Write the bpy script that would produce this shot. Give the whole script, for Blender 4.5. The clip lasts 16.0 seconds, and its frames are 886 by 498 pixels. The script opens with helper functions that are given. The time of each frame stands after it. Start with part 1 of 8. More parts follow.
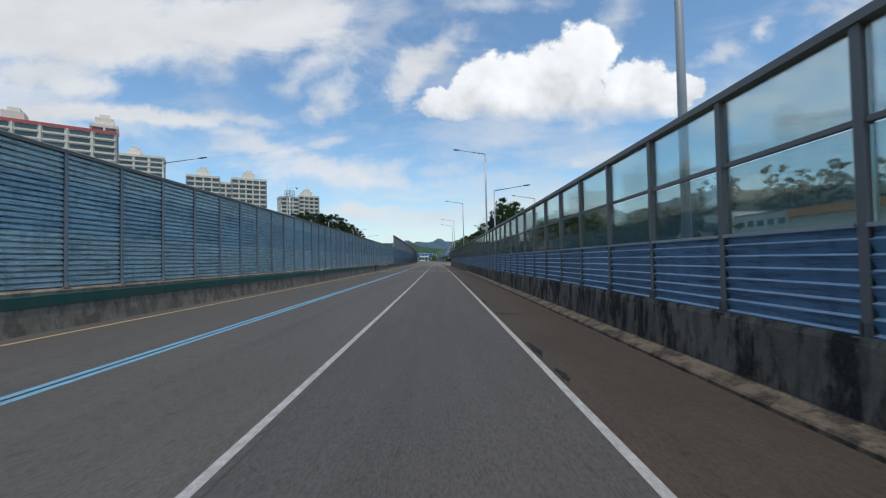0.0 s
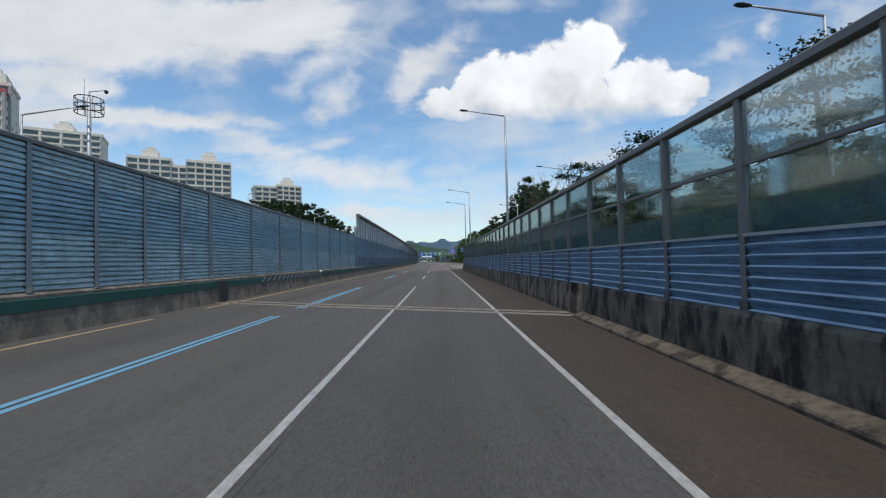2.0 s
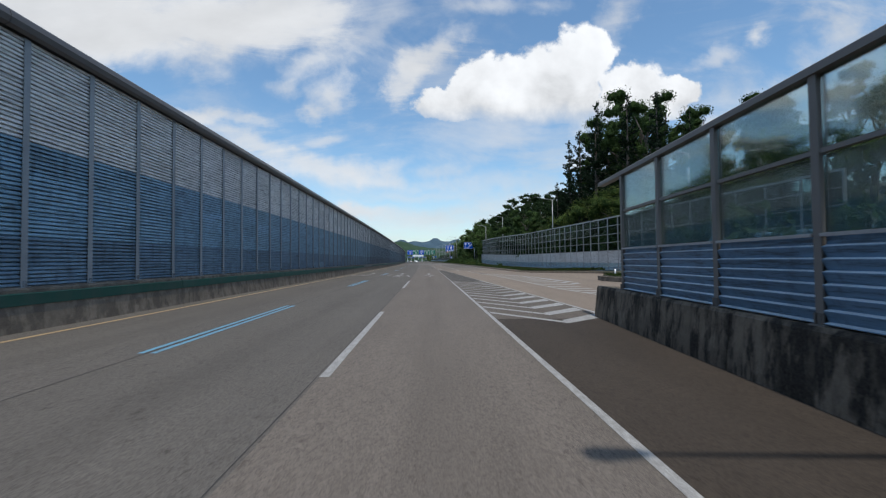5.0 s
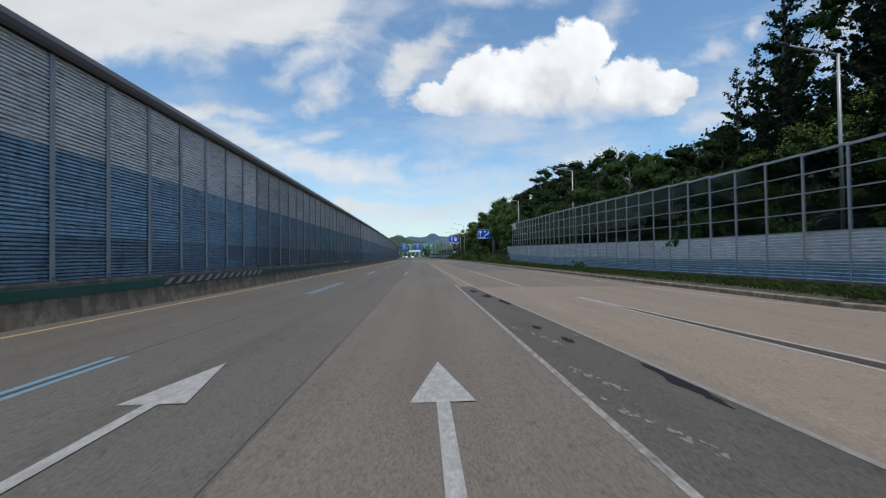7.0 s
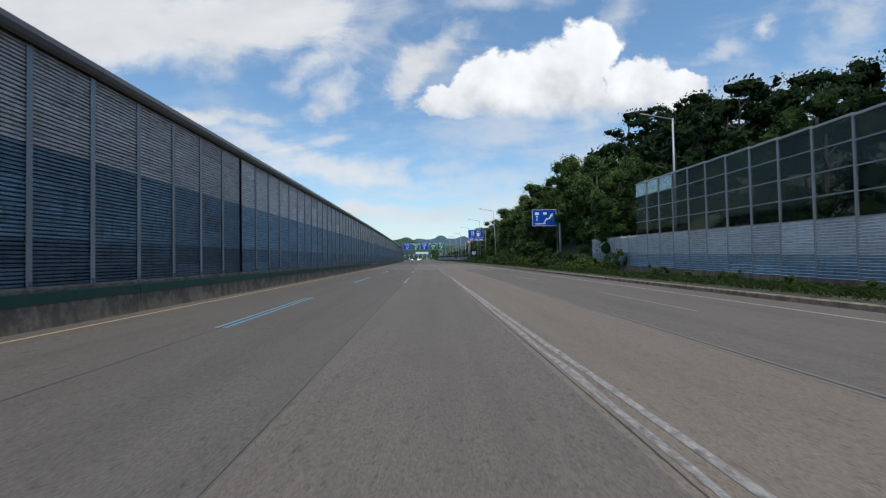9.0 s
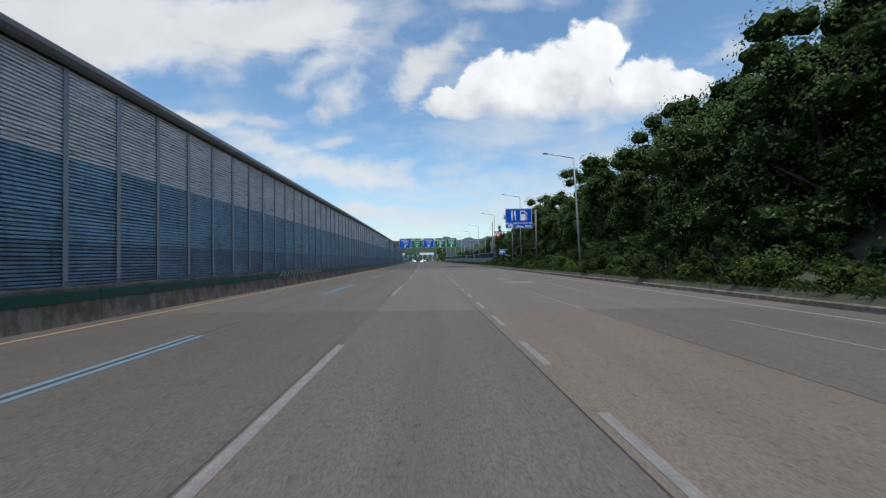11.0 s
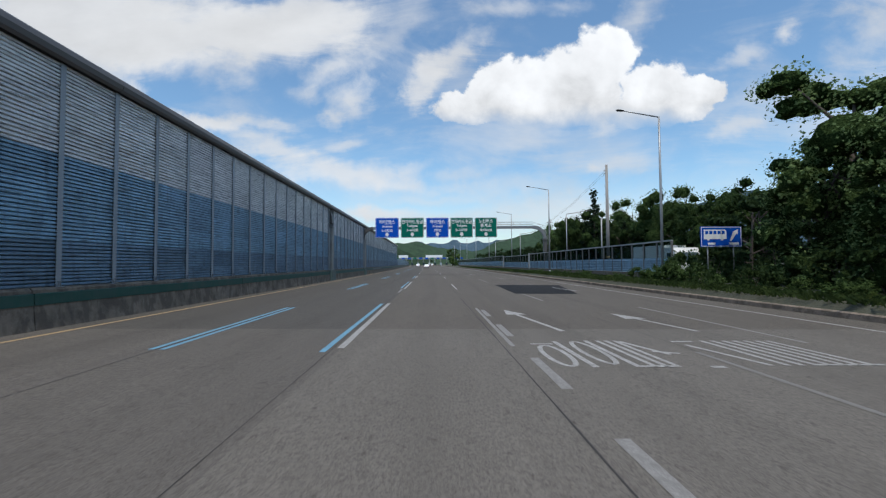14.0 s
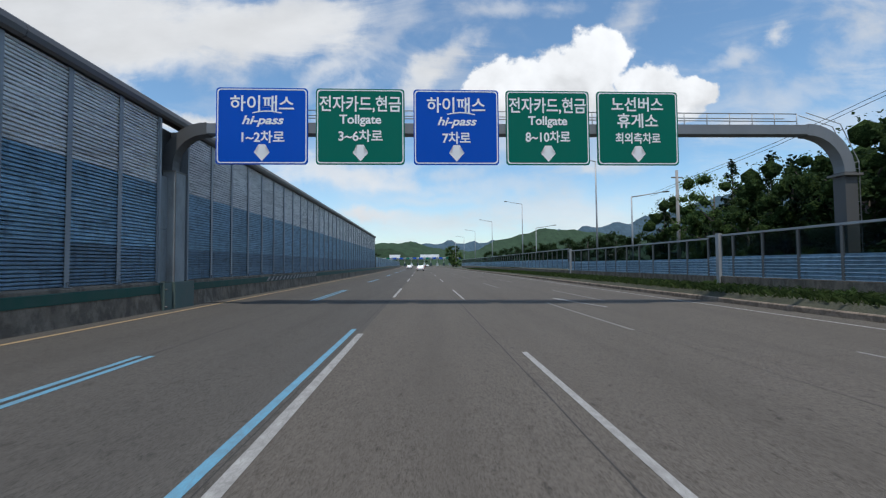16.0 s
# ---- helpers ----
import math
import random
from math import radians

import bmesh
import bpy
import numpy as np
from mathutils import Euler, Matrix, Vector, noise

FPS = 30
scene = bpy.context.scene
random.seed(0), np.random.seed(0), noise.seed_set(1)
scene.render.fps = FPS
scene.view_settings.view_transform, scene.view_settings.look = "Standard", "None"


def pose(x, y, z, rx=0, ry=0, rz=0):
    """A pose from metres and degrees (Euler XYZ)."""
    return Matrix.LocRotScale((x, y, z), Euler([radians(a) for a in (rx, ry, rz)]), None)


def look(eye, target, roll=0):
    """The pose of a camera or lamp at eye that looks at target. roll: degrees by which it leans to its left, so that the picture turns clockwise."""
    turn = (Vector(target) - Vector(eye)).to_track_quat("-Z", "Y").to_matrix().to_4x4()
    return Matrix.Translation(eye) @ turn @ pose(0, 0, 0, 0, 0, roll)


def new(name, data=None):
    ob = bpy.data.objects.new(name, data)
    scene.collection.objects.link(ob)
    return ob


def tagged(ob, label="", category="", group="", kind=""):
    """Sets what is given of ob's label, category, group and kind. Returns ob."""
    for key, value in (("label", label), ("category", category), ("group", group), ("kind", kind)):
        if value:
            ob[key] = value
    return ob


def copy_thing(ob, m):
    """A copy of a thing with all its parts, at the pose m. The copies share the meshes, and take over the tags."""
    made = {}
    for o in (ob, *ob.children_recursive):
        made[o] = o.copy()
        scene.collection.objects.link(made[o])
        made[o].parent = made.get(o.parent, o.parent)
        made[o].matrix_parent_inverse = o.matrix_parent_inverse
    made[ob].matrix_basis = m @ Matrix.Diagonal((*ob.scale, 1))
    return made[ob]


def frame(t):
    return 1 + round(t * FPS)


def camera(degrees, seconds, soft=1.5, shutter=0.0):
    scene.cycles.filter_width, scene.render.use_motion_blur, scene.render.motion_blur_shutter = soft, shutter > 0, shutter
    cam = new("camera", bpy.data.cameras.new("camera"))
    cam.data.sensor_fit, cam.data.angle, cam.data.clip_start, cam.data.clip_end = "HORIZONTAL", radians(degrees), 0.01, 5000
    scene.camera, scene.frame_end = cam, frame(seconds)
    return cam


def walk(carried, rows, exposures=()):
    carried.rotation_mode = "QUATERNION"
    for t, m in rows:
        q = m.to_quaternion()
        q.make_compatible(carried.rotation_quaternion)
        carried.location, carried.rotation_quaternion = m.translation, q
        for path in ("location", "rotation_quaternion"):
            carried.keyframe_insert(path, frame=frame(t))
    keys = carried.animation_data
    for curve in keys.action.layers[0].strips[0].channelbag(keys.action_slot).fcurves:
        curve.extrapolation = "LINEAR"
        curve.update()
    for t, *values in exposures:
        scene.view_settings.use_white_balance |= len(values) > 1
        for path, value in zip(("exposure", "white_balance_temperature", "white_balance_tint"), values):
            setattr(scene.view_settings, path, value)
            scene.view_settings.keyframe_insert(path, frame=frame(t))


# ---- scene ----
FOV, EYE = 94.3, 1.757          # lens across the width; eye height over the lane
BEND = 0.00016                  # the road's steady turn to the left, radians per metre
FALL = -0.0124                  # crossfall of the carriageway, down to the right


# road marks were paced at first; SHIFT holds rows of (mark, metres to add) that make them true distances
SHIFT = [(-60, 7.67), (11.7, 2.84), (36.6, 1.3), (61.5, 0), (86.1, -0.77), (110.9, -1.42), (135.7, -1.94), (160.3, -2.31), (184.9, -2.52), (209.4, -2.69), (234, -2.96), (258.8, -3.54), (283.6, -4.19), (308.5, -4.96), (333.3, -5.83), (357.9, -6.71), (382.6, -7.86), (407.2, -9.25)]


def chain(s):
    """True distance along the road of the mark s."""
    for (a, p), (b, q) in zip(SHIFT, SHIFT[1:]):
        if s <= b:
            return s + p + (q - p) * (s - a) / (b - a)
    return s + SHIFT[-1][1]


def mark(d):
    """The mark that lies at the true distance d."""
    s = d
    for _ in range(12):
        s += d - chain(s)
    return s


def bend(d, u, z):
    a = BEND * d
    return Vector((-(1 - math.cos(a)) / BEND + math.cos(a) * u, math.sin(a) / BEND + math.sin(a) * u, z))


def spot(s, u, z=0.0):
    """World place of a point at the road mark s, u metres right of the lane's middle, at height z."""
    return bend(chain(s), u, z)


def at(s, u, z=0.0, turn=0.0):
    """Pose of a thing on the road: its y axis runs along the road."""
    return Matrix.Translation(spot(s, u, z)) @ Matrix.Rotation(BEND * chain(s) + radians(turn), 4, "Z")


def drive(s, u, yaw, pitch, roll):
    fwd = Matrix.Rotation(BEND * s + radians(yaw), 4, "Z")
    tilt = Matrix.Rotation(radians(90 + pitch), 4, "X")
    lean = Matrix.Rotation(radians(roll), 4, "Z")
    return Matrix.Translation(bend(s, u, EYE)) @ fwd @ tilt @ lean


# seconds, metres along the road, metres right of the lane's middle, yaw, pitch, roll
DRIVE = [
    (0.0, 2.540, 0.156, -0.32, 1.51, -1.12),
    (0.5, 14.180, 0.127, 0.06, 1.53, -1.30),
    (1.0, 25.950, 0.066, -0.02, 1.47, -1.27),
    (1.5, 37.670, 0.005, -0.22, 1.68, -1.31),
    (2.0, 49.450, -0.062, -0.29, 1.57, -1.37),
    (2.5, 61.400, -0.128, -0.46, 1.83, -1.15),
    (3.0, 73.380, -0.202, -0.64, 2.10, -1.16),
    (3.5, 85.406, -0.238, -0.94, 2.17, -1.09),
    (4.0, 97.478, -0.236, -1.36, 2.05, -0.95),
    (4.5, 109.584, -0.205, -1.76, 1.81, -0.77),
    (5.0, 121.712, -0.157, -1.99, 1.56, -0.60),
    (5.5, 133.850, -0.101, -1.92, 1.38, -0.49),
    (6.0, 146.005, -0.037, -1.54, 1.27, -0.44),
    (6.5, 158.178, -0.100, -2.41, 0.82, -0.35),
    (7.0, 170.350, -0.160, -2.79, 0.93, -0.79),
    (7.5, 182.520, -0.126, -2.53, 0.90, -0.93),
    (8.0, 194.692, -0.061, -2.37, 1.20, -0.72),
    (8.5, 206.856, -0.112, -2.48, 1.26, -0.80),
    (9.0, 219.000, -0.108, -2.14, 1.27, -1.03),
    (9.5, 231.130, -0.087, -1.93, 1.30, -1.15),
    (10.0, 243.251, -0.049, -1.85, 1.35, -1.19),
    (10.5, 255.357, 0.003, -1.84, 1.41, -1.15),
    (11.0, 267.439, 0.065, -1.84, 1.47, -1.07),
    (11.5, 279.489, 0.132, -1.77, 1.54, -0.98),
    (12.0, 291.500, 0.205, -1.65, 1.61, -0.88),
    (12.5, 303.483, 0.188, -1.53, 1.86, -0.88),
    (13.0, 315.441, 0.183, -1.48, 1.90, -0.66),
    (13.5, 327.354, 0.117, -1.44, 2.00, -0.47),
    (14.0, 339.200, 0.108, -1.43, 2.02, -0.41),
    (14.5, 350.976, 0.011, -1.59, 1.97, -0.55),
    (15.0, 362.692, -0.175, -2.02, 1.98, -0.50),
    (15.5, 374.350, -0.179, -2.28, 1.92, -0.45),
    (16.0, 385.950, -0.190, -2.58, 2.10, -0.52),
]
cam = camera(FOV, 16.0, soft=1.2, shutter=0.04)
walk(cam, [(t, drive(s, u, a, b, c)) for t, s, u, a, b, c in DRIVE])

# ---- light ----
SUN_AZ, SUN_EL = 176.0, 71.0     # high sun straight behind the car


def make_world():
    world = bpy.data.worlds.new("sky")
    scene.world = world
    world.use_nodes = True
    nt = world.node_tree
    nt.nodes.clear()
    N, L = nt.nodes, nt.links

    def math_node(op, a, b=None, c=None, clamp=False):
        n = N.new("ShaderNodeMath")
        n.operation, n.use_clamp = op, clamp
        for i, v in enumerate((a, b, c)):
            if v is None:
                continue
            if isinstance(v, (int, float)):
                n.inputs[i].default_value = v
            else:
                L.new(v, n.inputs[i])
        return n.outputs[0]

    sky = N.new("ShaderNodeTexSky")
    sky.sky_type, sky.sun_disc = "NISHITA", False
    sky.sun_elevation, sky.sun_rotation = radians(SUN_EL), radians(SUN_AZ)
    sky.air_density, sky.dust_density, sky.ozone_density = 1.0, 0.6, 2.2
    tc = N.new("ShaderNodeTexCoord")
    sep = N.new("ShaderNodeSeparateXYZ")
    L.new(tc.outputs["Generated"], sep.inputs[0])
    dx, dy, dz = sep.outputs
    ay = math_node("MAXIMUM", math_node("ABSOLUTE", dy), 0.12)
    gx, gz = math_node("DIVIDE", dx, ay), math_node("DIVIDE", dz, ay)
    plane = N.new("ShaderNodeCombineXYZ")
    L.new(gx, plane.inputs[0]), L.new(gz, plane.inputs[1])

    def fbm(scale, detail, rough, stretch=(1, 1, 1), shift=(0, 0, 0), warp=0.0):
        m = N.new("ShaderNodeMapping")
        m.inputs["Scale"].default_value, m.inputs["Location"].default_value = stretch, shift
        L.new(plane.outputs[0], m.inputs[0])
        n = N.new("ShaderNodeTexNoise")
        n.inputs["Scale"].default_value, n.inputs["Detail"].default_value = scale, detail
        n.inputs["Roughness"].default_value, n.inputs["Distortion"].default_value = rough, warp
        L.new(m.outputs[0], n.inputs["Vector"])
        return n.outputs["Fac"]

    def smooth(v, lo, hi):
        n = N.new("ShaderNodeMapRange")
        n.interpolation_type = "SMOOTHSTEP"
        L.new(v, n.inputs["Value"])
        n.inputs["From Min"].default_value, n.inputs["From Max"].default_value = lo, hi
        return n.outputs["Result"]

    def blob(cx, cz, rx, rz):
        a = math_node("MULTIPLY", math_node("SUBTRACT", gx, cx), 1 / rx)
        b = math_node("MULTIPLY", math_node("SUBTRACT", gz, cz), 1 / rz)
        d = math_node("SQRT", math_node("ADD", math_node("MULTIPLY", a, a), math_node("MULTIPLY", b, b)))
        return math_node("SUBTRACT", 1.0, d)

    def union(rows):
        v = blob(*rows[0])
        for r in rows[1:]:
            v = math_node("MAXIMUM", v, blob(*r))
        return v

    # ragged edges: the plane is warped before the cloud masses are laid on it
    def warp_by(scale, detail, amount, seed):
        m = N.new("ShaderNodeMapping")
        m.inputs["Location"].default_value = (seed, seed * 0.7, 0)
        L.new(plane.outputs[0], m.inputs[0])
        n = N.new("ShaderNodeTexNoise")
        n.inputs["Scale"].default_value, n.inputs["Detail"].default_value, n.inputs["Roughness"].default_value = scale, detail, 0.6
        L.new(m.outputs[0], n.inputs["Vector"])
        sp = N.new("ShaderNodeSeparateColor")
        L.new(n.outputs["Color"], sp.inputs[0])
        return [math_node("MULTIPLY", math_node("SUBTRACT", sp.outputs[i], 0.5), amount) for i in (0, 1)]

    w1, w2, w3 = warp_by(5.0, 2, 0.09, 2.0), warp_by(15.0, 6, 0.13, 5.0), warp_by(3.6, 9, 0.24, 9.0)
    gx0, gz0 = gx, gz
    puff = math_node("SUBTRACT", fbm(8.0, 7, 0.55, warp=0.2), 0.5)
    fine = math_node("SUBTRACT", fbm(26.0, 5, 0.55), 0.5)
    wisp = math_node("SUBTRACT", fbm(2.6, 9, 0.62, (0.8, 2.6, 1), (3, 1, 0), 0.7), 0.5)

    def soft(rows, amount, lo, hi):
        """What soft clouds leave clear: rows of place, half width, half height, tilt, thickness."""
        clear = None
        for cx, cz, rx, rz, tilt, thick in rows:
            c, t = math.cos(tilt), math.sin(tilt)
            px, pz = math_node("SUBTRACT", gx, cx), math_node("SUBTRACT", gz, cz)
            a = math_node("MULTIPLY_ADD", px, c / rx, math_node("MULTIPLY", pz, t / rx))
            b = math_node("MULTIPLY_ADD", px, -t / rz, math_node("MULTIPLY", pz, c / rz))
            d = math_node("SQRT", math_node("MULTIPLY_ADD", a, a, math_node("MULTIPLY", b, b)))
            m = smooth(math_node("SUBTRACT", math_node("MULTIPLY_ADD", rag, amount, 1.0), d), lo, hi)
            left = math_node("MULTIPLY_ADD", m, -thick, 1.0)
            clear = left if clear is None else math_node("MULTIPLY", clear, left)
        return clear

    # the heaped cloud: rounded masses with a crisp top
    gx = math_node("ADD", gx0, math_node("ADD", w1[0], math_node("MULTIPLY", w2[0], 0.55)))
    gz = math_node("ADD", gz0, math_node("ADD", math_node("MULTIPLY", w1[1], 0.6), math_node("MULTIPLY", w2[1], 0.55)))
    heap = union([(0.369, 0.494, 0.08, 0.09), (0.305, 0.444, 0.125, 0.101), (0.208, 0.436, 0.1, 0.084), (0.104, 0.428, 0.081, 0.084), (0.026, 0.385, 0.083, 0.048), (0.499, 0.418, 0.105, 0.078), (0.55, 0.40, 0.11, 0.058), (0.60, 0.416, 0.072, 0.042), (0.248, 0.379, 0.277, 0.056), (0.428, 0.364, 0.152, 0.05)])
    heap_v = math_node("ADD", heap, math_node("MULTIPLY_ADD", puff, 0.62, math_node("MULTIPLY", fine, 0.34)))
    base = smooth(math_node("MULTIPLY_ADD", puff, 0.12, gz0), 0.300, 0.385)
    heap_m = math_node("MULTIPLY", smooth(heap_v, -0.02, 0.20), base)
    # soft sheets, tufts and streaks
    gx = math_node("ADD", gx0, math_node("MULTIPLY_ADD", w3[0], 0.9, math_node("MULTIPLY", w2[0], 0.5)))
    gz = math_node("ADD", gz0, math_node("MULTIPLY_ADD", w3[1], 0.4, math_node("MULTIPLY", w2[1], 0.35)))
    rag = math_node("ADD", wisp, math_node("MULTIPLY_ADD", puff, 0.35, math_node("MULTIPLY", fine, 0.22)))
    SHEET = [(-0.921, 0.637, 0.464, 0.135, 0, 0.97), (-0.669, 0.574, 0.322, 0.111, -0.1, 0.97), (-0.43, 0.582, 0.21, 0.074, 0.24, 0.85), (-0.977, 0.546, 0.169, 0.043, 0, 0.8), (-0.36, 0.64, 0.126, 0.043, 0, 0.8), (-0.963, 0.475, 0.126, 0.037, 0.07, 0.85), (-0.879, 0.437, 0.084, 0.031, 0, 0.9), (-1.005, 0.398, 0.182, 0.051, 0, 0.62), (-0.739, 0.366, 0.293, 0.022, -0.07, 0.92), (-0.921, 0.333, 0.237, 0.025, 0, 0.5)]
    TUFTS = [(-0.285, 0.496, 0.1, 0.048, 0.35, 0.8), (-0.244, 0.415, 0.067, 0.067, 0, 0.8), (-0.341, 0.438, 0.064, 0.028, 0.17, 0.62), (-0.293, 0.378, 0.039, 0.031, 0, 0.7), (0.009, 0.526, 0.084, 0.034, 0.61, 0.8), (-0.062, 0.463, 0.056, 0.034, 0.87, 0.85), (-0.095, 0.421, 0.025, 0.034, 0, 0.75)]
    STREAKS = [(-0.447, 0.29, 0.111, 0.022, -0.21, 0.75), (-0.254, 0.226, 0.194, 0.031, -0.1, 0.8), (-0.13, 0.193, 0.166, 0.022, 0, 0.6), (-0.253, 0.306, 0.053, 0.014, 0.14, 0.5), (-0.115, 0.234, 0.055, 0.019, 0.44, 0.45), (-0.005, 0.228, 0.055, 0.017, 0, 0.42), (0.094, 0.309, 0.18, 0.05, 0, 0.34), (0.356, 0.282, 0.207, 0.056, 0, 0.32), (0.365, 0.337, 0.036, 0.047, 0.35, 0.6), (0.41, 0.246, 0.083, 0.019, 0, 0.35), (0.343, 0.227, 0.025, 0.012, 0, 0.6)]
    EAST = [(0.685, 0.515, 0.058, 0.023, 0.42, 0.6), (0.788, 0.557, 0.036, 0.02, 0.26, 0.8), (1.003, 0.554, 0.124, 0.073, 0.35, 0.72), (0.463, 0.605, 0.07, 0.048, 0.96, 0.62), (0.151, 0.63, 0.098, 0.023, 0, 0.5), (0.283, 0.618, 0.07, 0.023, 0, 0.4), (-0.151, 0.561, 0.126, 0.042, 0.87, 0.35), (0.649, 0.373, 0.083, 0.031, 0.35, 0.3), (0.858, 0.424, 0.152, 0.039, 0.35, 0.28), (0.675, 0.323, 0.083, 0.028, 0.44, 0.35), (0.675, 0.323, 0.062, 0.02, 0.44, 0.5), (0.964, 0.33, 0.124, 0.042, 0.17, 0.4)]
    LOW = [(-0.187, 0.117, 0.124, 0.019, 0, 0.75), (-0.035, 0.094, 0.179, 0.036, 0, 0.6), (0.16, 0.189, 0.124, 0.028, 0, 0.4), (-0.228, 0.126, 0.047, 0.019, 0, 0.85), (0.241, 0.118, 0.165, 0.041, 0, 0.5), (-0.062, 0.16, 0.166, 0.017, 0, 0.4)]
    clear = soft(SHEET, 1.6, -0.35, 0.6)
    for rows, k, lo, hi in ((TUFTS, 2.6, -0.45, 0.9), (STREAKS, 2.6, -0.55, 0.9), (EAST, 2.4, -0.5, 1.0), (LOW, 1.8, -0.5, 0.9)):
        clear = math_node("MULTIPLY", clear, soft(rows, k, lo, hi))
    thin = math_node("MULTIPLY", smooth(math_node("ADD", wisp, math_node("MULTIPLY", puff, 0.3)), -0.10, 0.26), 0.42)
    haze = math_node("MULTIPLY", math_node("SUBTRACT", 1.0, smooth(gz0, 0.0, 0.24)), 0.42)
    clear = math_node("MULTIPLY", clear, math_node("MULTIPLY", math_node("SUBTRACT", 1.0, thin), math_node("SUBTRACT", 1.0, haze)))
    veil_m = math_node("SUBTRACT", 1.0, clear)
    body = math_node("MAXIMUM", heap_m, veil_m)
    # lit tops and grey undersides
    under = smooth(math_node("ADD", math_node("SUBTRACT", gz0, 0.36), math_node("MULTIPLY", puff, 0.22)), -0.05, 0.10)
    heap_l = math_node("ADD", math_node("MULTIPLY_ADD", under, 0.26, 0.69), math_node("MULTIPLY_ADD", puff, 0.40, math_node("MULTIPLY", fine, 0.14)))
    veil_l = math_node("MULTIPLY_ADD", fbm(2.6, 5, 0.55, (1, 2.2, 1), (7, 2, 0)), 0.46, 0.53)
    mixl = N.new("ShaderNodeMix")
    L.new(heap_m, mixl.inputs["Factor"]), L.new(veil_l, mixl.inputs["A"]), L.new(heap_l, mixl.inputs["B"])
    tone = N.new("ShaderNodeCombineColor")
    for i, k in enumerate((CLOUD * 0.96, CLOUD * 0.99, CLOUD * 1.03)):
        L.new(math_node("MULTIPLY", mixl.outputs["Result"], k), tone.inputs[i])
    blue = N.new("ShaderNodeMix")
    blue.data_type, blue.blend_type = "RGBA", "MULTIPLY"
    blue.inputs["Factor"].default_value = 1.0
    L.new(sky.outputs[0], blue.inputs["A"])
    blue.inputs["B"].default_value = (SKY * 0.90, SKY * 1.08, SKY * 1.10, 1)
    mix = N.new("ShaderNodeMix")
    mix.data_type = "RGBA"
    up = smooth(dz, -0.02, 0.02)
    L.new(math_node("MULTIPLY", body, up), mix.inputs["Factor"])
    L.new(blue.outputs["Result"], mix.inputs["A"]), L.new(tone.outputs[0], mix.inputs["B"])
    bg, out = N.new("ShaderNodeBackground"), N.new("ShaderNodeOutputWorld")
    bg.inputs["Strength"].default_value = 1.0
    L.new(mix.outputs["Result"], bg.inputs["Color"]), L.new(bg.outputs[0], out.inputs[0])


SKY, CLOUD = 0.152, 1.0
make_world()
sun = new("sun", bpy.data.lights.new("sun", "SUN"))
sun.data.energy, sun.data.angle, sun.data.color = 2.7, radians(0.6), (1.0, 0.955, 0.89)
_a, _e = radians(SUN_AZ), radians(SUN_EL)
sun.matrix_world = look((math.sin(_a) * math.cos(_e) * 100, math.cos(_a) * math.cos(_e) * 100, math.sin(_e) * 100), (0, 0, 0))
scene.view_settings.exposure = 0.0


# ---- materials ----
def shader(name, color, rough=0.7, metal=0.0, spec=0.5):
    m = bpy.data.materials.new(name)
    m.use_nodes = True
    b = m.node_tree.nodes["Principled BSDF"]
    b.inputs["Base Color"].default_value = (*color, 1)
    b.inputs["Roughness"].default_value, b.inputs["Metallic"].default_value = rough, metal
    b.inputs["Specular IOR Level"].default_value = spec
    return m, m.node_tree, b


def noise_fac(nt, scale, detail=5, rough=0.6, stretch=(1, 1, 1), lo=0.35, hi=0.65, shift=False):
    tc, mp = nt.nodes.new("ShaderNodeTexCoord"), nt.nodes.new("ShaderNodeMapping")
    mp.inputs["Scale"].default_value = stretch
    if shift:
        oi, far, add = nt.nodes.new("ShaderNodeObjectInfo"), nt.nodes.new("ShaderNodeMath"), nt.nodes.new("ShaderNodeVectorMath")
        far.operation = "MULTIPLY"
        nt.links.new(oi.outputs["Random"], far.inputs[0])
        far.inputs[1].default_value = 60.0
        nt.links.new(tc.outputs["Object"], add.inputs[0]), nt.links.new(far.outputs[0], add.inputs[1])
        nt.links.new(add.outputs[0], mp.inputs[0])
    else:
        nt.links.new(tc.outputs["Object"], mp.inputs[0])
    n = nt.nodes.new("ShaderNodeTexNoise")
    n.inputs["Scale"].default_value, n.inputs["Detail"].default_value, n.inputs["Roughness"].default_value = scale, detail, rough
    nt.links.new(mp.outputs[0], n.inputs["Vector"])
    r = nt.nodes.new("ShaderNodeMapRange")
    nt.links.new(n.outputs["Fac"], r.inputs["Value"])
    r.inputs["From Min"].default_value, r.inputs["From Max"].default_value = lo, hi
    return r.outputs["Result"]


def mixed(nt, fac, a, b):
    m = nt.nodes.new("ShaderNodeMix")
    m.data_type = "RGBA"
    if isinstance(fac, (int, float)):
        m.inputs["Factor"].default_value = fac
    else:
        nt.links.new(fac, m.inputs["Factor"])
    for key, v in (("A", a), ("B", b)):
        if isinstance(v, tuple):
            m.inputs[key].default_value = (*v, 1)
        else:
            nt.links.new(v, m.inputs[key])
    return m.outputs["Result"]


def bump(nt, b, height, strength, distance=0.01):
    n = nt.nodes.new("ShaderNodeBump")
    n.inputs["Strength"].default_value, n.inputs["Distance"].default_value = strength, distance
    nt.links.new(height, n.inputs["Height"])
    nt.links.new(n.outputs[0], b.inputs["Normal"])


